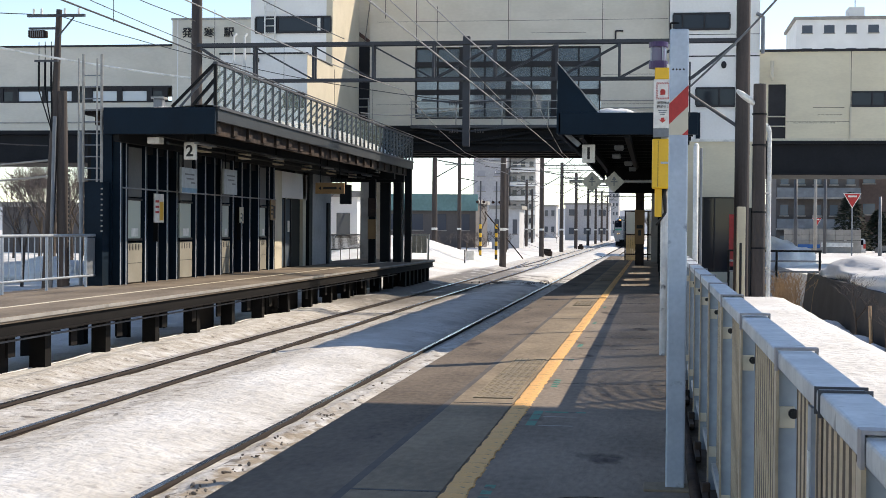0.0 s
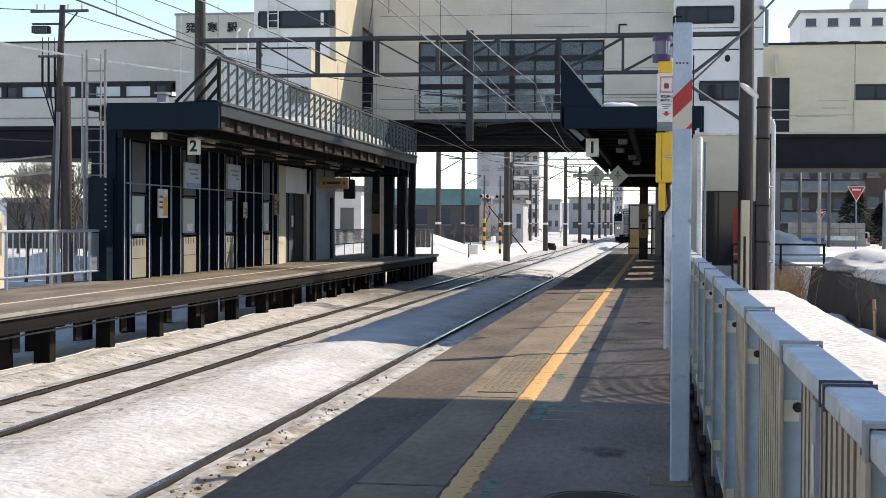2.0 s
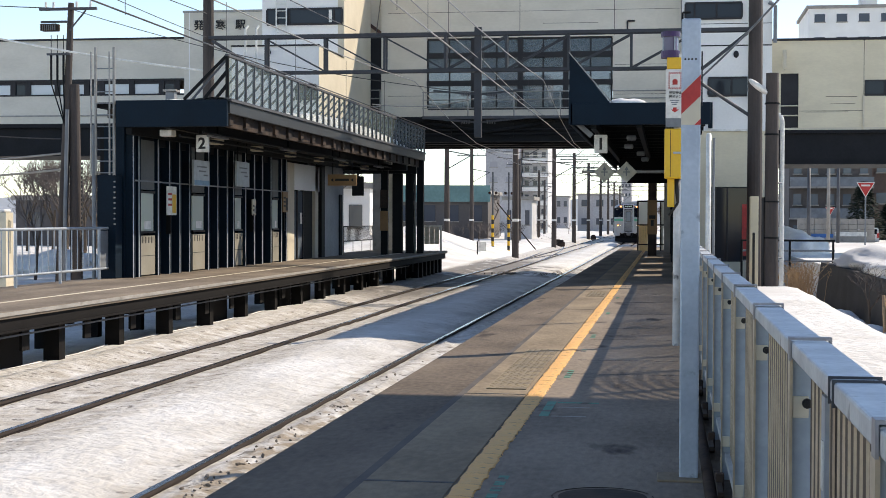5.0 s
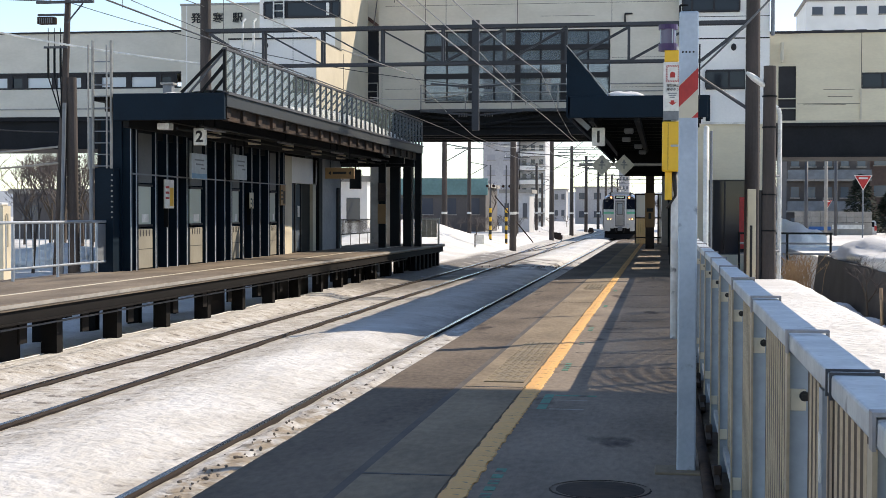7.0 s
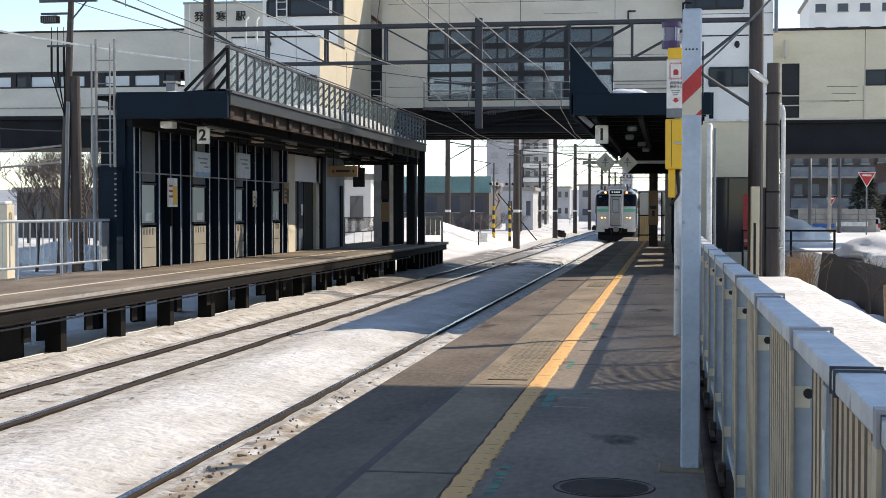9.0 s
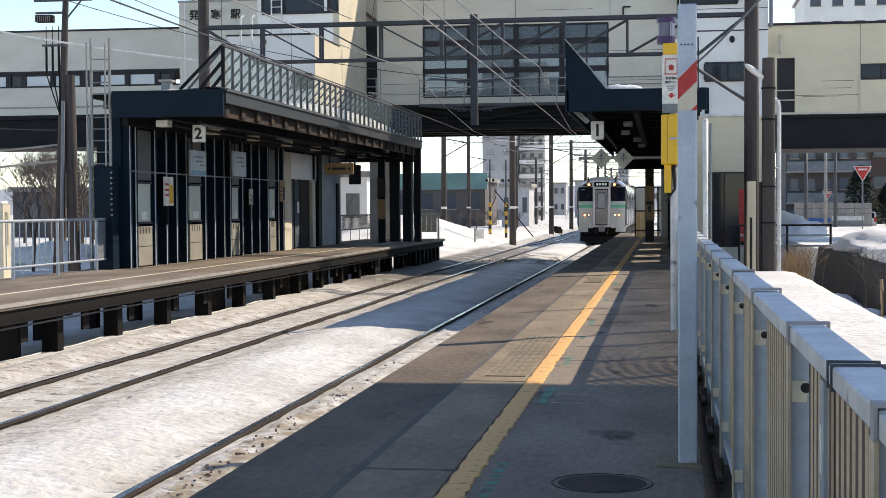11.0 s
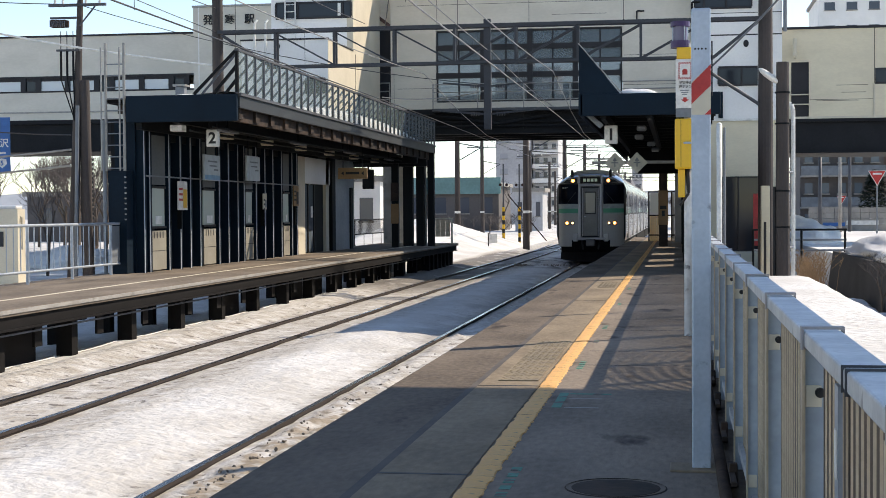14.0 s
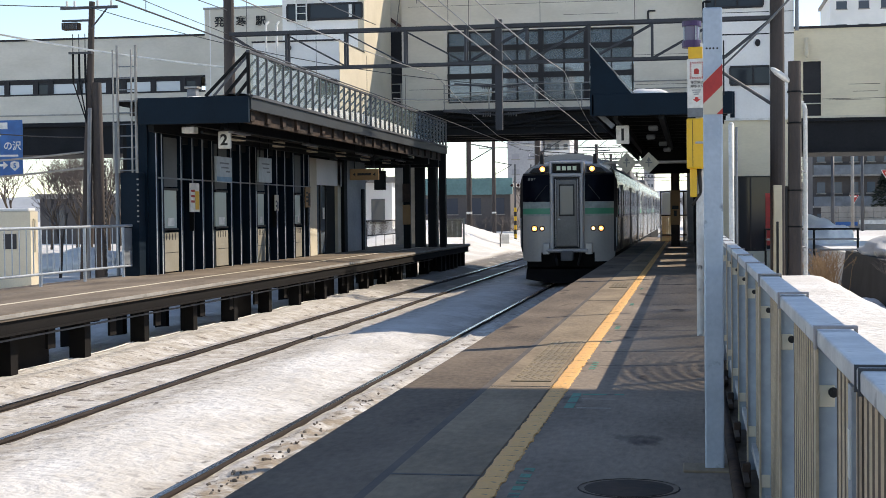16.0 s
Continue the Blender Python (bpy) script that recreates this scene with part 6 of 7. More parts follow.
def train():
    t = thing("train", "suburban electric train in pale steel with green band and lit headlamps", "train")
    L = 20.6
    for c in range(3):
        y0 = c * (L + 0.55)
        bm = B()
        if c == 0:
            loft(bm, [full_ring(0.42, 0.97, 0, 0.45), full_ring(0.6, 0.985, 0, 0.62), full_ring(0.9, 0.997, 0, 0.82), full_ring(1.4, 1.0), full_ring(y0 + L, 1.0)])
        else:
            loft(bm, [full_ring(y0, 1.0), full_ring(y0 + L, 1.0)])
        part("car_body", bm, [M_tside], t, "pale steel car body", smooth=False)
        if c:
            boxpart("roof_unit", t, M_troof, -0.95, 0.95, y0 + 1.6, y0 + 5.0, 3.62, 3.98, bev=0.1)
        boxpart("roof_unit", t, M_troof, -0.85, 0.85, y0 + 8, y0 + 12, 3.62, 3.92, bev=0.1)
        bm = B()
        rim = [(x * 1.004, z + 0.004) for x, z in body_outline() if z > 3.38]
        prism(bm, rim + [(-x, z) for x, z in rim[-2::-1]], "y", y0 + (1.5 if c == 0 else 0.1), y0 + L - 0.1)
        part("roof_skin", bm, M_troof, t, "dull grey arched roof")
        boxpart("underframe", t, M_dark, -1.25, 1.25, y0 + 0.6, y0 + L - 0.2, 0.35, 0.98)
        for yy in (y0 + 2.2, y0 + L - 4.2):
            b = boxpart("bogie", t, M_dark, -1.15, 1.15, yy, yy + 2.6, 0.30, 0.62, bev=0.05)
            for s in (-0.565, 0.565):
                for k in (0.3, 2.3):
                    bm = B()
                    tube(bm, (s - 0.06, yy + k, 0.43), (s + 0.06, yy + k, 0.43), 0.43, seg=20)
                    part("wheel", bm, M_rail, b)
        for sx in (-1, 1):
            x = sx * 1.432
            # waist band, windows and doors on both sides
            boxpart("side_band", t, M_tgreen, x - 0.004 * sx, x + 0.006 * sx, y0 + 1.0, y0 + L - 0.05, 2.08, 2.24)
            boxpart("side_band", t, M_tpale, x - 0.004 * sx, x + 0.005 * sx, y0 + 1.0, y0 + L - 0.05, 2.24, 2.34)
            k = 0
            for yy in (y0 + 2.6, y0 + 9.6, y0 + 16.6):
                d = boxpart("side_door", t, M_tgrey, x - 0.03 * sx, x + 0.012 * sx, yy, yy + 1.3, 1.0, 2.98)
                boxpart("door_window", d, M_tglass, x, x + 0.016 * sx, yy + 0.25, yy + 1.05, 1.95, 2.8)
            for yy in [y0 + 1.1] + [y0 + 4.3 + i * 1.28 for i in range(4)] + [y0 + 11.3 + i * 1.28 for i in range(4)] + [y0 + 18.3]:
                w = boxpart("side_window", t, M_tglass, x - 0.02 * sx, x + 0.010 * sx, yy, yy + 1.05, 2.02, 2.86, bev=0.004)
        if c < 2:
            boxpart("gangway", t, M_ink, -0.6, 0.6, y0 + L, y0 + L + 0.55, 0.9, 3.2)
    # cab front: one curved shell, panels laid on it
    def nose(x, z):
        """How far back the cab's front lies at a place on it."""
        u = abs(x) / 1.42
        back = 0.10 * u ** 2 + 0.30 * u ** 7
        if z > 2.4:
            back += 0.16 * (z - 2.4) ** 1.5
        return back

    def width(z):
        if z < 1.25:
            return 1.36 + (z - 0.95) * 0.2
        if z < 3.05:
            return 1.425
        return 1.425 - 0.10 * (z - 3.05) / 0.25 if z < 3.3 else max(0.75, 1.325 - 1.7 * (z - 3.3))

    def shell(name, mat, x0, x1, z0, z1, proud, thick=0.03, parent=None, label="", clip=True, smooth=True):
        """A panel that follows the nose, proud of it by a little."""
        bm = B()
        nx, nz = max(4, int(abs(x1 - x0) / 0.09)), max(2, int((z1 - z0) / 0.12))
        def lay(p):
            rows = []
            for b in range(nz + 1):
                z = z0 + (z1 - z0) * b / nz
                w = width(z)
                rows.append([bm.verts.new((x, nose(x, z) - p, z)) for x in (max(-w, min(w, x0 + (x1 - x0) * a / nx)) if clip else x0 + (x1 - x0) * a / nx for a in range(nx + 1))])
            return rows
        fr, bk = lay(proud), lay(proud - thick)
        for b in range(nz):
            for a in range(nx):
                bm.faces.new((fr[b][a], fr[b][a + 1], fr[b + 1][a + 1], fr[b + 1][a]))
                bm.faces.new((bk[b][a], bk[b + 1][a], bk[b + 1][a + 1], bk[b][a + 1]))
        for a in range(nx):
            bm.faces.new((fr[0][a], bk[0][a], bk[0][a + 1], fr[0][a + 1]))
            bm.faces.new((fr[nz][a], fr[nz][a + 1], bk[nz][a + 1], bk[nz][a]))
        for b in range(nz):
            bm.faces.new((fr[b][0], fr[b + 1][0], bk[b + 1][0], bk[b][0]))
            bm.faces.new((fr[b][nx], bk[b][nx], bk[b + 1][nx], fr[b + 1][nx]))
        bmesh.ops.remove_doubles(bm, verts=bm.verts[:], dist=0.0004)
        bmesh.ops.recalc_face_normals(bm, faces=bm.faces[:])
        return part(name, bm, mat, parent or t, label)

    shell("front_shell", M_tbody, -1.425, 1.425, 0.98, 3.56, 0.0, 0.06, label="grey steel cab front")
    for s in (-1, 1):
        a, b = (0.51, 1.43) if s > 0 else (-1.43, -0.51)
        shell("windscreen", M_tglass, a, b, 2.46, 3.24, 0.010, 0.02, label="black windscreen")
        shell("mask_strip", M_ink, a, b, 3.24, 3.30, 0.008, 0.02)
        shell("front_band", M_tpale, a, b, 2.27, 2.45, 0.008, 0.02, label="pale band")
        shell("front_band", M_tgreen, a, b, 2.10, 2.27, 0.010, 0.02, label="green band")
        shell("front_band", M_tpale, a, b, 2.045, 2.10, 0.008, 0.02, label="pale band")
        shell("lower_skirt", M_tbody, s * 0.78, s * 1.36, 0.72, 0.98, 0.004, 0.05)
        shell("corner_mask", M_ink, s * 1.33, s * 1.43, 1.0, 3.26, 0.012, 0.02, label="black corner strip")
        bm = B()
        prism(bm, [(s * 0.56, 3.32), (s * 1.12, 3.32), (s * 0.98, 3.44), (s * 0.56, 3.50)], "y", 0.02, 0.30)
        part("lamp_panel", bm, M_ink, t)
        for x, r, mm, z in ((0.97, 0.075, M_head, 1.68), (0.745, 0.055, M_head2, 1.68), (0.72, 0.085, M_head, 3.41)):
            yb = nose(x, z) if z < 3 else 0.02
            bm = B()
            tube(bm, (s * x, yb + 0.05, z), (s * x, yb - 0.02, z), r + 0.028, seg=18)
            h = part("headlamp_rim", bm, M_ink, t)
            bm = B()
            tube(bm, (s * x, yb, z), (s * x, yb - 0.03, z), r, r * 0.9, seg=18)
            part("headlamp", bm, mm, h, "lit warm headlamp")
            bm = B()
            tube(bm, (s * x, yb - 0.029, z), (s * x, yb - 0.034, z), r * 0.45, seg=14)
            part("lamp_core", bm, M_core, h, "bright lamp core")
        boxpart("step", t, M_tlight, s * 0.52, s * 0.72, -0.10, 0.05, 0.93, 1.26, bev=0.02)
        bm = B()
        bar(bm, (s * 0.95, nose(0.95, 2.52) - 0.03, 2.52), (s * 0.6, nose(0.6, 2.95) - 0.03, 2.95), 0.012, 0.02)
        part("wiper", bm, M_ink, t)
        bm = B()
        tube(bm, (s * 0.78, 0.5, 3.5), (s * 0.78, 0.5, 3.86), 0.075, 0.05)
        part("horn", bm, M_ink, t)
        bm = B()
        tube(bm, (s * 1.40, 0.33, 1.15), (s * 1.40, 0.33, 2.0), 0.015, seg=8)
        part("grab_rail", bm, M_galv, t)
    for k in range(6):
        boxpart("marking", t, M_tgrey, -1.16 + k * 0.085, -1.10 + k * 0.085, nose(1.0, 3.13) - 0.02, nose(1.0, 3.13), 3.09, 3.16)
    # raised roof hump behind the cab
    bm = B()
    hump = [(-1.05, 3.46), (-0.9, 3.70), (-0.62, 3.84), (0, 3.90), (0.62, 3.84), (0.9, 3.70), (1.05, 3.46)]
    prism(bm, hump, "y", 1.0, 5.2)
    bmesh.ops.bevel(bm, geom=[e for e in bm.edges if abs(e.verts[0].co.y - e.verts[1].co.y) < 0.01], offset=0.10, segments=2, affect="EDGES")
    part("roof_hump", bm, M_tbody, t, "grey roof cowling")
    # gangway door in its raised frame
    g = boxpart("gangway_frame", t, M_ink, -0.45, 0.43, -0.08, 0.10, 1.10, 3.22, bev=0.03)
    for x in (-0.50, 0.36):
        boxpart("frame_side", g, M_tlight, x, x + 0.12, -0.15, 0.06, 1.06, 3.20, bev=0.035)
    boxpart("frame_top", g, M_tlight, -0.50, 0.48, -0.14, 0.10, 3.17, 3.29, bev=0.035)
    for x in (-0.52, 0.40):
        boxpart("sign_cheek", g, M_tlight, x, x + 0.10, -0.10, 0.16, 3.26, 3.60, bev=0.03)
    d = boxpart("gangway_door", g, M_tgrey, -0.31, 0.29, -0.12, -0.04, 1.16, 3.10, bev=0.02, label="grey front door")
    for x in (-0.345, 0.30):
        boxpart("door_post", g, M_tlight, x, x + 0.03, -0.125, -0.06, 1.14, 3.12, bev=0.008)
    boxpart("window_rim", d, M_ink, -0.235, 0.215, -0.126, -0.11, 2.04, 2.96, bev=0.006)
    boxpart("door_window", d, M_glassl, -0.205, 0.185, -0.132, -0.12, 2.08, 2.92, bev=0.01)
    bm = B()
    tube(bm, (-0.27, -0.14, 1.95), (-0.2, -0.14, 1.95), 0.022)
    part("door_handle", bm, M_galv, d)
    ds = boxpart("destination_sign", t, M_tglass, -0.42, 0.40, -0.04, 0.12, 3.30, 3.56, bev=0.01, label="black destination display")
    for k in range(4):
        boxpart("led_glyph", ds, M_led, -0.30 + k * 0.155, -0.19 + k * 0.155, -0.046, -0.04, 3.37, 3.49)
    boxpart("top_trim", t, M_tlight, -0.52, 0.50, -0.08, 0.20, 3.56, 3.63, bev=0.03)
    # coupler and snow plough
    boxpart("buffer_beam", t, M_dark, -1.2, 1.2, 0.22, 0.7, 0.55, 0.98)
    bm = B()
    box(bm, -0.18, 0.18, -0.35, 0.2, 0.74, 1.04, bev=0.05)
    box(bm, -0.1, 0.1, -0.2, 0.5, 0.78, 0.95)
    part("coupler", bm, M_troof, t)
    for s in (-1, 1):
        bm = B()
        tube(bm, (s * 0.38, 0.1, 0.98), (s * 0.30, -0.08, 0.62), 0.035)
        part("brake_hose", bm, M_ink, t, smooth=True)
    boxpart("footplate", t, M_tlight, -0.60, 0.60, -0.16, 0.05, 1.0, 1.09, bev=0.03)
    bm = B()
    cols = []
    for i in range(13):
        a = -1.25 + i * 2.5 / 12
        q = (a / 1.25) ** 2
        pts = ((a, -0.35 + 0.55 * q, 0.10 + 0.10 * q), (a, -0.10 + 0.55 * q, 0.50), (a, -0.06 + 0.55 * q, 0.50), (a, -0.31 + 0.55 * q, 0.10 + 0.10 * q))
        cols.append([bm.verts.new(p) for p in pts])
    for a, b in zip(cols, cols[1:]):
        for i in range(4):
            bm.faces.new((a[i], b[i], b[(i + 1) % 4], a[(i + 1) % 4]))
    bmesh.ops.recalc_face_normals(bm, faces=bm.faces[:])
    part("snow_plough", bm, M_dark, t, "curved dark snow plough")
    # pantograph on the second car
    bm = B()
    yy = L + 5
    for s in (-0.5, 0.5):
        bar(bm, (s, yy, 3.95), (s * 0.6, yy + 0.9, 4.4), 0.04, 0.04)
        bar(bm, (s * 0.6, yy + 0.9, 4.4), (s * 0.9, yy + 0.1, 4.88), 0.04, 0.04)
    box(bm, -0.8, 0.8, yy, yy + 0.25, 4.87, 4.91)
    part("pantograph", bm, M_grey, t)
    return t


TRAIN = train()


# ---- far surroundings ----
def block_building(name, label, x0, x1, y0, y1, z1, wall, storeys, bays, win=None, z0=-1.2, pitch=0.0, balcony=None, group="", side=False):
    t = thing(name, label, "building", group)
    boxpart("wall", t, wall, x0, x1, y0, y1, z0, z1)
    boxpart("roof", t, M_concrete, x0 - 0.3, x1 + 0.3, y0 - 0.3, y1 + 0.3, z1, z1 + 0.4)
    h, w = (z1 - z0) / storeys, (x1 - x0) / bays
    for i in range(storeys):
        for k in range(bays):
            a = x0 + w * (k + 0.26)
            zz = z0 + h * (i + 0.42)
            p = boxpart("window", t, win or M_farglass, a, a + w * 0.48, y0 - 0.05, y0 + 0.05, zz, zz + h * 0.34)
            boxpart("sill", p, M_concrete, a - 0.08, a + w * 0.48 + 0.08, y0 - 0.18, y0, zz - 0.12, zz)
        if balcony:
            b = boxpart("balcony", t, balcony, x0, x1, y0 - 1.3, y0 - 1.15, z0 + h * i, z0 + h * (i + 0.30))
            boxpart("slab", b, M_concrete, x0, x1, y0 - 1.3, y0, z0 + h * i - 0.15, z0 + h * i - 0.004)
    return t


M_apart = material("pale_apartment_wall", (0.60, 0.60, 0.61), 0.8, scale=0.2, fine=3, bump=0.05)
M_darkapt = material("dark_apartment_wall", (0.12, 0.105, 0.10), 0.8, col2=(0.085, 0.075, 0.072), scale=0.2, fine=3, bump=0.05)
M_lilac = material("grey_lilac_wall", (0.47, 0.46, 0.475), 0.8, scale=0.1, fine=3, bump=0.05)
M_greenw = material("teal_metal_wall", (0.17, 0.31, 0.30), 0.7, scale=0.3, fine=4, bump=0.05)
M_bark = material("bare_bark", (0.10, 0.078, 0.062), 0.9, scale=3, fine=30, bump=0.3)
M_twig = material("bare_twigs", (0.125, 0.105, 0.098), 0.9, bump=0.0)
M_fir = material("dark_conifer", (0.022, 0.035, 0.022), 0.9, scale=2, fine=10, bump=0.0)
M_reed = material("dry_brown_grass", (0.50, 0.36, 0.22), 0.9, col2=(0.34, 0.23, 0.14), scale=3, fine=20, bump=0.0)
# distance haze is put into the hill's pale blue-grey
M_wood = material("hazy_wooded_hill", (0.42, 0.45, 0.49), 0.95, col2=(0.34, 0.37, 0.41), scale=0.05, fine=0.6, bump=0.0)


# faint far panes: haze is put into the glass colour
M_hazewin = glass("hazy_window_glass", (0.33, 0.33, 0.35), 0.3, spec=0.2)
M_farglass = glass("far_window_glass", (0.07, 0.08, 0.10), 0.1, spec=0.4)


def far_buildings():
    t = block_building("apartment_block", "white apartment block with a rooftop box far behind the walkway", 18.4, 44, 200, 215, 29.3, M_white, 10, 9)
    boxpart("stair_head", t, M_white, 25.6, 27.6, 203, 207, 29.7, 31.4)
    bm = B()
    tube(bm, (26.6, 205, 31.4), (26.6, 205, 35), 0.06)
    part("antenna", bm, M_grey, t)
    block_building("apartment_block", "tall grey-lilac apartment slab with balconies beside the railway", -30.8, -25.2, 250, 262, 30, M_lilac, 12, 2, win=M_hazewin)
    block_building("apartment_block", "pale apartment wing with stacked balconies beside the railway", -25.0, -20.6, 256, 268, 26, M_apart, 11, 3, balcony=M_white)
    t = block_building("warehouse", "low brown warehouse with a teal metal fascia", -34, -20.4, 168, 180, 4.2, M_darkapt, 1, 5)
    boxpart("fascia", t, M_greenw, -34.4, -20.1, 167.4, 167.7, 3.3, 5.2, label="teal metal fascia")
    block_building("warehouse", "low dark shed with snow on the roof", -44, -28, 140, 148, 2.6, M_darkapt, 1, 6)
    block_building("house", "small white building beside the tracks", -17.6, -14.6, 160, 166, 3.4, M_apart, 1, 3)
    block_building("apartment_block", "dark brown apartment block behind the car park", 10.5, 17.5, 131, 143, 15, M_darkapt, 6, 5, win=M_glassl, balcony=M_grey)
    block_building("apartment_block", "grey-brown apartment block behind the car park", 18.5, 32, 140, 150, 16, material("brown_brick_block", (0.17, 0.115, 0.095), 0.85, scale=0.3, fine=4), 6, 6, win=M_glassl)
    block_building("apartment_block", "distant grey apartment block in haze", 1.5, 9.5, 330, 345, 9, M_apart, 4, 5)
    block_building("apartment_block", "distant grey apartment block in haze", -42, -34, 420, 440, 14, M_apart, 5, 5)
    block_building("apartment_block", "distant blue-grey tower block in haze", -16, -12.5, 520, 540, 24, M_lilac, 8, 3)
    t = thing("house", "cream house with a flat roof beyond the railing", "building")
    boxpart("wall", t, M_cream, -27.1, -20.85, 41, 41.6, -1.2, 2.45)
    boxpart("parapet", t, M_cream, -27.15, -20.8, 40.95, 41.65, 2.45, 2.6)
    for x in (-26.2, -24.6, -23.0, -21.6):
        w = boxpart("window", t, M_glass, x, x + 0.55, 40.97, 41.02, 0.9, 1.6)
        boxpart("sill", w, M_concrete, x - 0.05, x + 0.6, 40.92, 41.0, 0.84, 0.9)
    t = thing("shed", "low cream shed with a rail and snow on its roof", "building")
    boxpart("wall", t, M_cream, -20.79, -19.35, 41, 41.5, -1.2, 1.42)
    boxpart("roof_snow", t, M_cleansnow, -20.75, -19.4, 41.02, 41.48, 1.42, 1.52, bev=0.04)
    boxpart("window", t, M_glass, -20.2, -19.8, 40.97, 41.02, 0.3, 0.75)
    bm = B()
    tube(bm, (-19.3, 41.2, 0.2), (-19.3, 41.2, 1.15), 0.03)
    tube(bm, (-19.3, 41.2, 1.15), (-19.5, 41.2, 1.3), 0.03)
    part("rail", bm, M_cream, t)
    block_building("warehouse", "low brown-grey row of sheds with snowy roofs behind the trees", -52, -25, 112, 118, 2.7, M_darkapt, 1, 9)
    block_building("warehouse", "long white low building with a dark window band beyond the platform", -31, -19.6, 96, 104, 3.3, M_white, 1, 6)
    rnd = random.Random(5)
    for i in range(16):
        x = -75 + i * 9.3 + rnd.uniform(-2, 2)
        if -12 < x < 4:
            continue
        y = 260 + rnd.uniform(0, 120)
        block_building("house", "distant town house in grey haze", x, x + rnd.uniform(5, 9), y, y + 8, rnd.uniform(4, 8), rnd.choice([M_apart, M_lilac, M_white, M_darkapt]), 2, 3, group="distant houses")
    # wooded hill that closes the line of sight
    bm = B()
    n = 120
    pts = []
    for i in range(n + 1):
        x = -420 + i * 7.0
        pts.append((x, 620 + 20 * noise.noise(Vector((i * 0.1, 0, 0)))))
    top = [bm.verts.new((x, y, 10 + 5 * noise.noise(Vector((x * 0.01, 1, 0))) + 2.2 * noise.noise(Vector((x * 0.15, 5, 0))))) for x, y in pts]
    low = [bm.verts.new((x, y - 25, -2)) for x, y in pts]
    for i in range(n):
        bm.faces.new((low[i], low[i + 1], top[i + 1], top[i]))
    solid("wooded_ridge", bm, M_wood, "hazy wooded ridge along the horizon", "hill", kind="stuff")


far_buildings()


def bare_tree(name, x, y, z, h, seed, label="bare leafless tree with fine brown twigs", spread=0.55, depth=5):
    rnd = random.Random(seed)
    t = thing(name, label, "tree", "bare trees", at=(x, y, z))
    bmt, bmc = B(), B()

    def grow(p, d, ln, r, lvl):
        q = p + d * ln
        bm = bmt if lvl < 2 else bmc
        tube(bm, p, q, r, r * 0.65, seg=6 if lvl < 2 else 3, caps=False)
        if lvl >= depth:
            return
        for k in range(3 if lvl < 5 else 2):
            v = Vector((rnd.gauss(0, spread), rnd.gauss(0, spread), rnd.uniform(0.1, 0.7)))
            nd = (d * 0.9 + v).normalized()
            grow(p.lerp(q, rnd.uniform(0.55, 1.0)), nd, ln * rnd.uniform(0.6, 0.8), r * 0.58, lvl + 1)

    grow(Vector((0, 0, 0)), Vector((rnd.uniform(-0.08, 0.08), 0, 1)), h * 0.30, h * 0.014, 0)
    part("trunk", bmt, M_bark, t)
    part("crown", bmc, M_twig, t, "fine bare twigs")
    return t


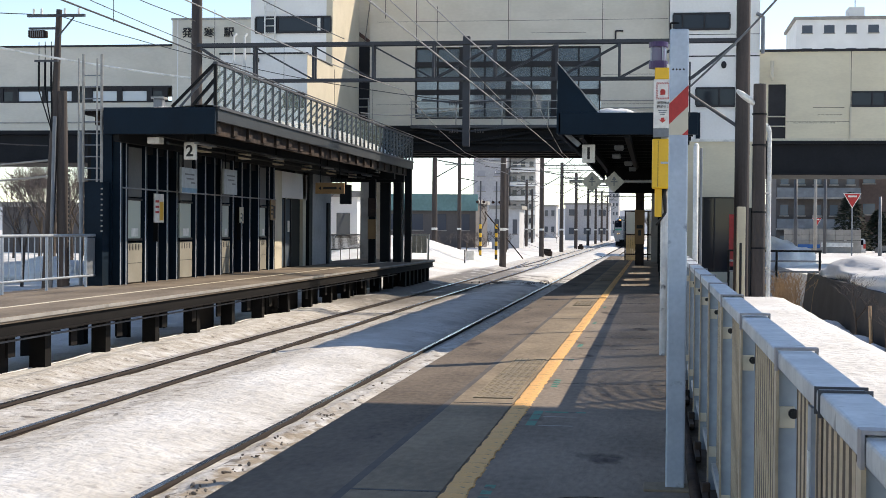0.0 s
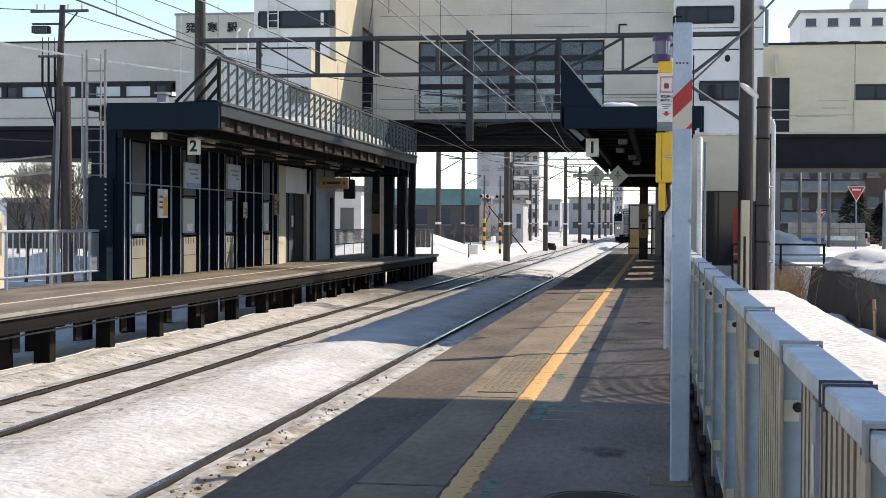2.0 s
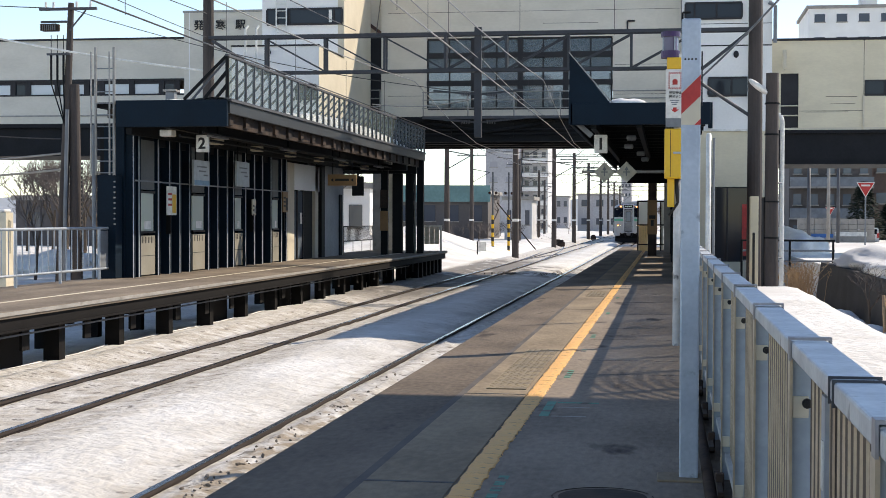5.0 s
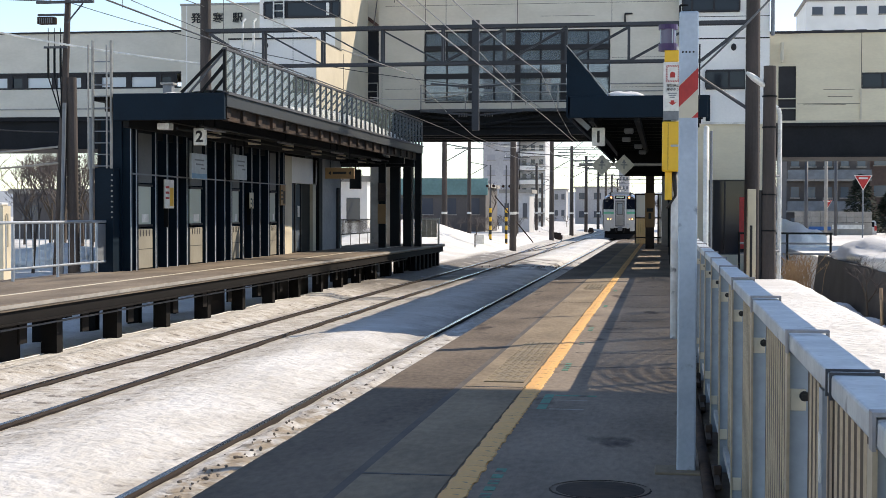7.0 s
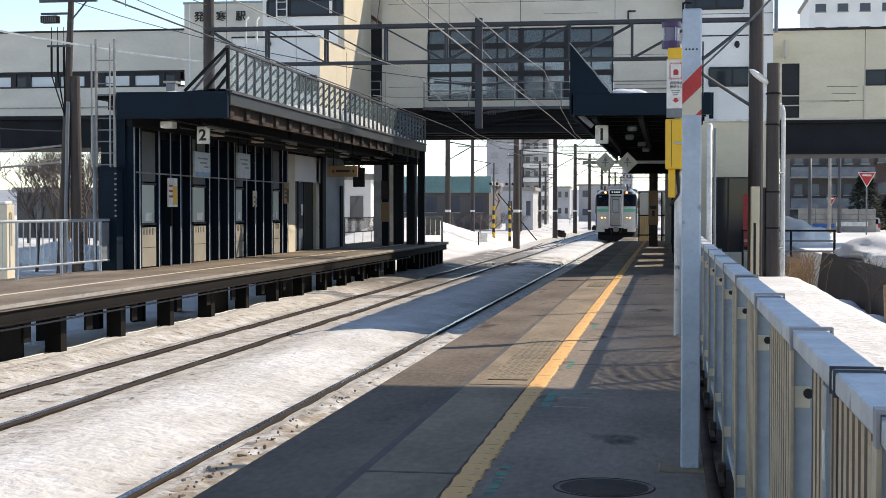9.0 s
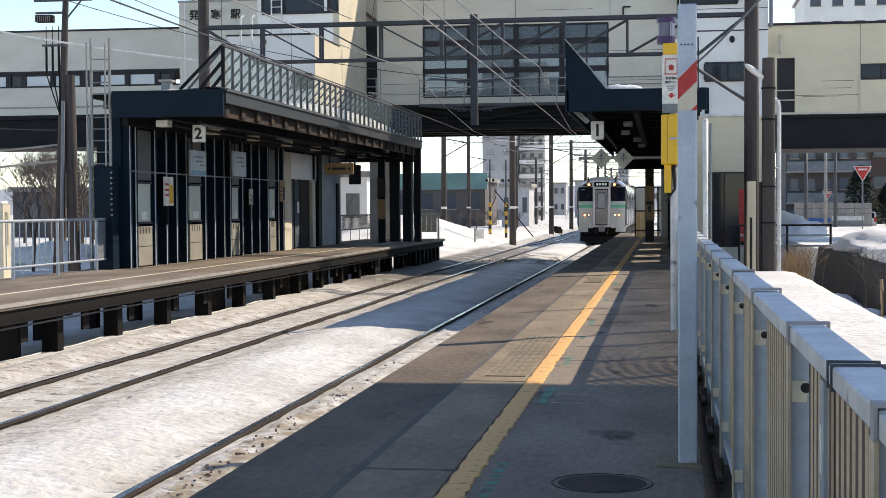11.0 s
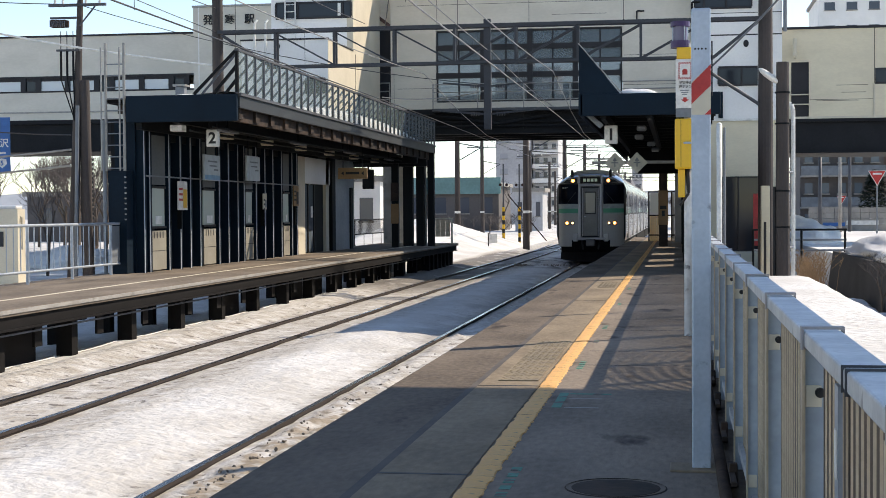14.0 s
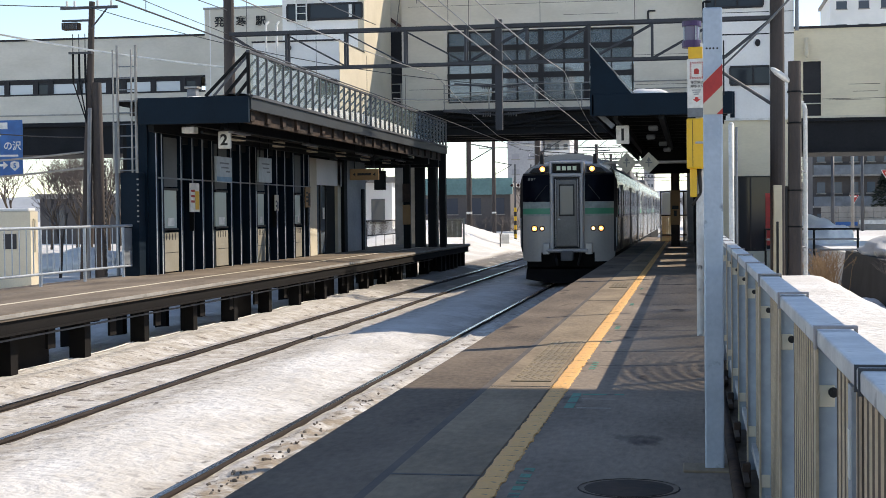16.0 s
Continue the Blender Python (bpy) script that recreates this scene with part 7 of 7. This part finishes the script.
def vegetation():
    rnd = random.Random(11)
    bare_tree("bare_tree", -21.8, 48.5, -0.9, 4.6, 2)
    c = bare_tree("bare_shrub", -17.5, 99, -0.6, 3.0, 61, "bare brown thicket behind the snow bank", 0.8)
    for i in range(13):
        copy_thing(c, pose(-24.0 + i * 1.05 + rnd.uniform(-0.4, 0.4), 98 + rnd.uniform(0, 12), -0.8, 0, 0, rnd.uniform(0, 360)))
    for i in range(46):
        x, y = (rnd.uniform(-34, -12.5), rnd.uniform(125, 240)) if i % 3 else (rnd.uniform(2.5, 14), rnd.uniform(150, 300))
        copy_thing(c, pose(x, y, -0.8, 0, 0, rnd.uniform(0, 360)))
    a = bare_tree("bare_tree", -27.5, 84, -0.9, 8.5, 3, depth=6)
    b = bare_tree("bare_tree", -31.5, 88, -0.9, 9.0, 4, depth=6)
    for i in range(30):
        copy_thing(rnd.choice((a, b)), pose(-42 + i * 0.72 + rnd.uniform(-1, 1), 82 + rnd.uniform(-4, 18), -0.9, 0, 0, rnd.uniform(0, 360)))
    for i in range(9):
        x = rnd.uniform(8, 34) if i % 3 else rnd.uniform(-34, -20)
        y = rnd.uniform(150, 190)
        copy_thing(rnd.choice((a, b)), pose(x, y, -0.9, 0, 0, rnd.uniform(0, 360)))
    for i, (x, y) in enumerate(((-13.5, 320), (-17.5, 340), (-5.5, 400), (-1, 410), (3, 420))):
        copy_thing(b, pose(x, y, -0.9, 0, 0, i * 47))
    # shrubs before the dark wall
    for i, (x, y) in enumerate(((3.6, 21.5), (3.75, 24.5), (3.8, 28.5))):
        bare_tree("bare_shrub", x, y, -0.75, 1.25 + 0.25 * (i % 3), 30 + i, "bare brown shrub growing through the snow", 0.8)
    # tuft of dry grass
    t = thing("dry_grass", "tall clump of dry brown grass in the snow", "grass", at=(3.05, 35, -0.7))
    bm = B()
    for i in range(150):
        # a thin arching stem with a feathery head of short fibres
        px, py = rnd.gauss(0, 0.16), rnd.gauss(0, 0.28)
        h = rnd.uniform(0.45, 1.0)
        dx, dy = rnd.gauss(0, 0.20), rnd.gauss(0, 0.16)
        a, b, c = Vector((px, py, 0)), Vector((px + dx * 0.4, py + dy * 0.4, h * 0.65)), Vector((px + dx, py + dy, h))
        for p, q, w in ((a, b, 0.006), (b, c, 0.004)):
            bm.faces.new([bm.verts.new(v) for v in (p - Vector((w, 0, 0)), p + Vector((w, 0, 0)), q + Vector((w, 0, 0)), q - Vector((w, 0, 0)))])
        for k in range(14):
            o = b.lerp(c, rnd.uniform(0.1, 1.0))
            e = o + Vector((rnd.gauss(0, 0.05), rnd.gauss(0, 0.05), rnd.uniform(-0.02, 0.09)))
            bm.faces.new([bm.verts.new(v) for v in (o - Vector((0.007, 0, 0)), o + Vector((0.007, 0, 0)), e)])
    part("blades", bm, M_reed, t)
    # conifers by the car park
    for i, (x, y, h, r) in enumerate(((15.9, 124, 5.4, 1.75), (18.6, 127, 4.0, 1.6))):
        t = thing("conifer", "dark dense conifer beside the car park", "tree", "conifers", at=(x, y, -0.9))
        bm = B()
        tube(bm, (0, 0, -0.3), (0, 0, h * 0.9), 0.09, 0.02, seg=8)
        part("trunk", bm, M_bark, t)
        bm = B()
        for k in range(2600):
            u = rnd.random()
            rr = r * (1 - u) ** 0.6 * rnd.uniform(0.5, 1.05) * (1 if u > 0.1 else 0.7)
            a = rnd.uniform(0, 6.283)
            c = Vector((math.cos(a) * rr, math.sin(a) * rr, 0.25 + u * (h - 0.3)))
            d = Vector((math.cos(a), math.sin(a), rnd.uniform(-0.5, 0.4))) * rnd.uniform(0.2, 0.4)
            s = Vector((-math.sin(a), math.cos(a), rnd.uniform(-0.4, 0.4))) * 0.12
            bm.faces.new([bm.verts.new(p) for p in (c - s, c + s, c + d)])
        part("crown", bm, M_fir, t)


vegetation()


def snow_heap(x, y, z, rx, ry, h, seed, label="rounded heap of cleared snow"):
    bm = B()
    bmesh.ops.create_icosphere(bm, subdivisions=4, radius=1.0)
    for v in bm.verts:
        n = noise.noise(v.co * 1.6 + Vector((seed, 0, 0))) * 0.22 + noise.noise(v.co * 4 + Vector((seed, 3, 0))) * 0.13 + noise.noise(v.co * 11 + Vector((seed, 7, 0))) * 0.05
        v.co *= 1 + n
        v.co = Vector((x + v.co.x * rx, y + v.co.y * ry, z + max(v.co.z, -0.4) * h))
    solid("snowdrift", bm, M_cleansnow, label, "snow", "snowdrifts", smooth=True)


def right_side():
    # dark lagged wall with snow on top
    t = thing("retaining_wall", "dark sloping retaining wall beside the sunken path", "wall")
    bm = B()
    prism(bm, [(3.95, -1.3), (4.35, -1.3), (4.35, 0.12), (4.15, 0.12)], "y", 18, 41)
    part("wall_face", bm, material("dark_lagging", (0.035, 0.037, 0.040), 0.85, col2=(0.02, 0.02, 0.022), scale=1.2, fine=12, bump=0.5), t)
    for i, (x, y, rx, ry, h) in enumerate(((5.0, 23, 0.85, 5.0, 0.45), (5.05, 30, 0.95, 5.0, 0.52), (5.3, 37, 1.15, 4.5, 0.60), (7.4, 30, 2.2, 7, 0.55))):
        snow_heap(x, y, 0.05, rx, ry, h, i * 3.1, "bluish snow heaped on top of a dark wall")
    t = thing("car_park_slab", "snow-covered raised car park behind the dark wall", "slab", kind="structure")
    boxpart("slab", t, M_cleansnow, 4.36, 34, 18, 68, -1.3, 0.0)
    snow_heap(4.6, 58, -0.5, 1.6, 4, 1.45, 4.2, "large snow heap behind a steel railing")
    snow_heap(3.2, 60, -0.5, 1.2, 3, 1.2, 6.2, "large snow heap behind a steel railing")
    for i in range(6):
        snow_heap(3.55 + 0.1 * (i % 2), 20.5 + i * 2.3, -0.85, 0.35, 0.9, 0.22, 9 + i, "lump of dirty snow at the wall's foot")
    for x, y, dx in ((3.68, 21.2, 0.12), (3.72, 23.4, 0.2), (3.8, 26.5, -0.05)):
        bm = B()
        tube(bm, (x, y, -1.05), (x + dx, y, -0.05), 0.035, 0.03, seg=8)
        solid("wooden_stake", bm, M_reed, "pale weathered stake leaning in the snow before a wall", "stake", "stakes", smooth=True)
    t = thing("steel_railing", "dark steel pipe railing before heaped snow", "railing", at=(0, 44.5, 0))
    for z in (0.05, 0.36, 0.66):
        bm = B()
        tube(bm, (2.2, 0, z), (4.9, 0, z), 0.03)
        part("rail", bm, M_grey if z < 0.6 else M_black, t)
    for x in (2.2, 3.6, 4.85):
        bm = B()
        tube(bm, (x, 0, -0.9), (x, 0, 0.68), 0.035)
        part("post", bm, M_black, t)
    # signs
    for x, y, z, s, stop in ((12.95, 100, 3.45, 0.95, True), (12.6, 118, 2.1, 0.62, False)):
        t = thing("road_sign", "red triangular stop sign on a thin pole" if stop else "small red road sign on a thin pole", "road sign", "road signs", at=(x, y, 0))
        bm = B()
        tube(bm, (0, 0.05, -1), (0, 0.05, z + s * 0.4), 0.05)
        part("pole", bm, M_grey, t)
        for k, (sc, mm, yy) in enumerate(((1.0, M_signw, 0.0), (0.88, M_red, -0.02))):
            bm = B()
            r = s * 0.62 * sc
            prism(bm, [(-r, z + r * 0.58), (r, z + r * 0.58), (0, z - r * 1.15)], "y", yy - 0.01, yy + 0.01)
            part("plate" if k == 0 else "face", bm, mm, t)
        bm = B()
        box(bm, -s * 0.3, s * 0.3, -0.05, -0.03, z + s * 0.08, z + s * 0.2)
        part("word_bar", bm, M_signw, t)
    # block wall, machines and posts by the street
    t = thing("block_wall", "grey concrete block wall beside the street", "wall", at=(0, 112, 0))
    for k in range(3):
        for j in range(9):
            boxpart("block", t, M_concrete, 9.6 + j * 0.62, 10.2 + j * 0.62, 0, 0.25, 0.2 + k * 0.4, 0.58 + k * 0.4, bev=0.015)
    boxpart("footing", t, M_concrete, 9.55, 15.2, -0.02, 0.27, -1.2, 0.19)
    boxpart("blue_board", t, M_blue, 10.6, 12.2, -0.06, -0.021, 0.0, 0.28)
    boxpart("white_board", t, M_signw, 12.3, 14.6, -0.06, -0.021, 0.1, 0.42)
    for i, (x, y, h, mm) in enumerate(((11.2, 106, 6.5, M_concrete), (12.2, 109, 7, M_gantry), (14.9, 101, 3.6, M_grey), (9.2, 99, 5, M_gantry), (16.6, 100, 7, M_concrete))):
        bm = B()
        tube(bm, (x, y, -1), (x, y, h), 0.13, 0.10, seg=12)
        solid("street_pole", bm, mm, "grey street pole beside the car park", "pole", "street poles", smooth=True)


right_side()


def parked_car(x, y, z, turn, paint, label):
    t = thing("parked_car", label, "car", "parked cars", at=(x, y, z))
    t.rotation_euler = (0, 0, radians(turn))
    bm = B()
    prism(bm, [(-2.0, 0.25), (2.0, 0.25), (2.05, 0.75), (1.75, 0.95), (1.1, 1.0), (0.55, 1.5), (-1.75, 1.52), (-2.02, 1.0)], "x", -0.80, 0.80)
    bmesh.ops.bevel(bm, geom=bm.edges[:], offset=0.07, segments=2, affect="EDGES")
    part("body", bm, paint, t)
    boxpart("rear_window", t, M_tglass, -0.62, 0.62, -2.01, -1.85, 1.02, 1.42, bev=0.02)
    for s in (-1, 1):
        boxpart("side_window", t, M_tglass, s * 0.79, s * 0.812, -1.6, 0.7, 1.02, 1.42, bev=0.005)
        boxpart("tail_lamp", t, M_red, s * 0.62, s * 0.79, -2.06, -1.95, 0.75, 1.1, bev=0.02)
        for k in (-1.25, 1.3):
            bm = B()
            tube(bm, (s * 0.64, k, 0.3), (s * 0.83, k, 0.3), 0.31, seg=18)
            w = part("wheel", bm, M_ink, t)
            bm = B()
            tube(bm, (s * 0.8, k, 0.3), (s * 0.84, k, 0.3), 0.18, seg=12)
            part("rim", bm, M_galv, w)
    boxpart("bumper", t, M_grey, -0.78, 0.78, -2.12, -1.98, 0.28, 0.52, bev=0.04)
    boxpart("plate_bar", t, M_signw, -0.17, 0.17, -2.14, -2.12, 0.55, 0.68)
    return t


M_carw = material("white_car_paint", (0.66, 0.66, 0.65), 0.3, bump=0.0)
M_cars = material("dark_red_car_paint", (0.14, 0.03, 0.03), 0.3, bump=0.0)
parked_car(15.2, 118, -0.8, 2, M_carw, "white van seen from behind in the car park")
parked_car(18.8, 116, -0.8, 80, M_tgrey, "silver car in the snowy car park")
parked_car(-23.6, 44, -0.95, 85, M_cars, "dark red car parked beyond the railing")
parked_car(-22.4, 62, -0.95, 80, M_carw, "white car parked under bare trees")


M_tail = glass("unlit_red_lens", (0.035, 0.006, 0.006), 0.2)


def left_side():
    t = thing("road_sign", "blue direction sign with a white arrow and shield", "road sign", "road signs", at=(-25.0, 50, 0))
    p = boxpart("board", t, M_blue, -1.5, 1.17, -0.04, 0.0, 2.74, 4.77, bev=0.02)
    bm = B()
    prism(bm, [(0.1, 3.10), (0.42, 3.10), (0.42, 3.0), (0.6, 3.14), (0.42, 3.28), (0.42, 3.18), (0.1, 3.18)], "y", -0.05, -0.04)
    part("arrow", bm, M_signw, p)
    for x, z, w, h in ((-0.4, 4.45, 1.0, 0.24), (-0.4, 4.20, 0.75, 0.08), (0.1, 3.45, 0.9, 0.07)):
        boxpart("line_mark", p, M_signw, x, x + w, -0.05, -0.04, z, z + h)
    text_mesh("writing", "\u306e\u6ca2", 0.34, M_signw, p, facing(0.78, -0.05, 3.82))
    bm = B()
    prism(bm, [(0.7, 3.25), (0.85, 3.29), (1.02, 3.25), (1.04, 3.08), (0.86, 2.93), (0.68, 3.08)], "y", -0.05, -0.04)
    s = part("shield", bm, M_signw, p)
    text_mesh("numeral", "5", 0.24, M_blue, s, facing(0.86, -0.054, 3.11))
    bm = B()
    tube(bm, (-0.6, 0.08, -1), (-0.6, 0.08, 4.9), 0.09)
    tube(bm, (-0.6, 0.08, 4.2), (0.9, 0.04, 4.2), 0.04)
    part("pole", bm, M_grey, t)
    for i, (x, y, rx, ry, h) in enumerate(((-21, 60, 3.0, 2.0, 0.9), (-17.5, 62, 2.2, 2, 0.7), (-25, 58, 2.5, 2, 0.8), (-14.2, 78, 2.0, 3, 1.0), (-12.5, 82, 1.2, 2.5, 0.8), (-24, 47, 2, 1, 0.5), (-19, 52, 2.5, 1.5, 0.5))):
        snow_heap(x, y, -0.95, rx, ry, h, 20 + i)
    rnd = random.Random(17)
    cols = [material("painted_board_" + n, c, 0.6, scale=3, bump=0.05) for n, c in (("red", (0.30, 0.05, 0.04)), ("teal", (0.12, 0.32, 0.34)), ("pale", (0.60, 0.58, 0.52)), ("brown", (0.16, 0.10, 0.07)), ("yellow", (0.55, 0.42, 0.12)))]
    for i in range(26):
        x, y = rnd.uniform(-27, -14.5), rnd.uniform(56, 70)
        w, h = rnd.uniform(0.2, 0.7), rnd.uniform(0.4, 1.3)
        t = thing("yard_post", "small painted board on a stake in the snowy yard", "post", "yard posts", at=(x, y, -0.95))
        boxpart("stake", t, M_rust, -0.04, 0.04, -0.04, 0.04, -0.2, h)
        boxpart("board", t, rnd.choice(cols), -w / 2, w / 2, -0.07, -0.04, h * 0.4, h, bev=0.01)
    # low steel railing seen past the platform's far end
    for i in range(4):
        t = thing("railing_panel", "low steel railing at the platform's far end", "railing", "platform railings", at=(-13.0 + i * 0.0, 58.4 + i * 1.8, 0))
        bm = B()
        for z in (0.35, 0.95):
            tube(bm, (0, 0, z), (0, 1.8, z), 0.025)
        part("rail", bm, M_black, t)
        for k in range(8):
            bm = B()
            tube(bm, (0, k * 0.225, -1.0 if k == 0 else 0.35), (0, k * 0.225, 0.95), 0.014, seg=6)
            part("baluster", bm, M_rust, t)
    t = thing("barrier_board", "tan boarded barrier in a cream frame at the platform's end", "barrier", at=(-9.2, 57.0, 0))
    for k in range(4):
        boxpart("board", t, M_tan, -0.44 + k * 0.20, -0.25 + k * 0.20, 0, 0.04, 0.28, 0.95, bev=0.006)
    for x in (-0.50, 0.38):
        boxpart("post", t, M_cream, x, x + 0.07, -0.02, 0.06, 0.0, 1.02)
    boxpart("rail", t, M_cream, -0.43, 0.38, -0.02, 0.06, 0.96, 1.02)
    # trackside pieces in the snow
    for x, y in ((-10.63, 90), (-9.75, 91)):
        t = thing("crossing_post", "black and yellow banded crossing post with unlit lamps", "crossing signal", "crossing signals", at=(x, y, 0))
        for k in range(9):
            bm = B()
            tube(bm, (0, 0, -0.9 + k * 0.27), (0, 0, -0.63 + k * 0.27), 0.085)
            part("band", bm, M_ink if k % 2 else M_yellowbox, t)
        bm = B()
        tube(bm, (0, 0, 1.53), (0, 0, 4.2), 0.05)
        part("mast", bm, M_gantry, t)
        for sx in (-0.2, 0.2):
            bm = B()
            tube(bm, (sx, -0.05, 2.9), (sx, 0.12, 2.9), 0.09, seg=16)
            lamp = part("lamp_hood", bm, M_ink, t)
            bm = B()
            tube(bm, (sx, -0.06, 2.9), (sx, -0.05, 2.9), 0.055, seg=14)
            part("lens", bm, M_tail, lamp, "unlit dark red lens")
    bm = B()
    for i in range(12):
        x = -10.4 + i * 0.20
        bar(bm, (x, 90.3, 2.3 - i * 0.24), (x + 0.20, 90.3, 2.06 - i * 0.24), 0.07, 0.07)
    solid("crossing_barrier", bm, M_rust, "lowered rusty crossing barrier leaning into the snow", "barrier")
    t = thing("distance_plate", "small white plate on a short post in the snow", "marker", at=(-9.9, 79, -0.9))
    boxpart("plate", t, M_signw, -0.22, 0.22, 0, 0.04, 0.45, 0.95)
    boxpart("post", t, M_ink, -0.3, -0.24, 0, 0.06, -0.3, 1.0)
    for i, (x, y) in enumerate(((-8.4, 118), (-8.9, 121), (-7.9, 160))):
        t = thing("point_lever", "small orange-brown points machine in the snow", "points machine", "points machines", at=(x, y, -0.9))
        boxpart("case", t, M_rust, -0.3, 0.3, -0.25, 0.25, 0, 0.4, bev=0.08)
        boxpart("lid", t, M_rust, -0.2, 0.2, -0.15, 0.15, 0.4, 0.55, bev=0.05)
    # siding that leaves track two
    def bend(y):
        return -0.00065 * max(0.0, y - 70) ** 2 if y < 160 else -0.00065 * 90 ** 2 - (y - 160) * 0.117
    railway_track(TRACK2, bend, 80)
    def cross(y):
        u = min(1.0, max(0.0, (y - 75) / 55.0))
        return (TRACK1 - TRACK2) * (u * u * (3 - 2 * u))
    railway_track(TRACK2, cross, 80)
    # crumbs of dirty ice at the crossover
    rnd = random.Random(21)
    bm = B()
    for i in range(470):
        x, y = rnd.gauss(-5.4, 0.55), rnd.gauss(58.3, 0.8)
        if i > 300:
            x, y = -3.63 - abs(rnd.gauss(0, 0.10)), 7.5 + abs(rnd.gauss(0, 5.5))
        r = rnd.uniform(0.012, 0.045) if i < 301 else rnd.uniform(0.006, 0.021)
        m = Matrix.Translation((x, y, hill(x, y) + 0.004 if i > 300 else -0.885)) @ Euler((rnd.random() * 6, rnd.random() * 6, 0)).to_matrix().to_4x4() @ Matrix.Diagonal((r, r * 1.4, r * 0.6, 1))
        bmesh.ops.create_icosphere(bm, subdivisions=1, radius=1.0, matrix=m)
    tagged(solid("ice_crumbs", bm, material("dirty_ice", (0.22, 0.19, 0.16), 0.8, scale=4), "crumbs of dirty ice and ballast beside the rails", "ice"), kind="stuff")


left_side()


def near_shade_deck():
    """Deck added beside the near platform, out of the picture, only to shade the platform."""
    t = thing("raised_walkway", "unseen deck on columns, added to shade the near platform", "walkway")
    boxpart("deck", t, M_concrete, 8.35, 11.15, -21.1, 18.5, 11.25, 11.55)
    for y in (-17, -5, 5, 14):
        boxpart("column", t, M_concrete, 10.6, 11.0, y, y + 0.4, -1.3, 11.25)


near_shade_deck()


def motions():
    rows = [(0, 184), (2, 165.5), (4, 146.5), (6.5, 122.8), (9, 101), (11.5, 79.9), (13, 68.3), (14, 60.1), (15, 51.5), (16, 42.7)]
    walk(TRAIN, [(t, pose(TRACK1, z, RAILZ)) for t, z in rows])


motions()
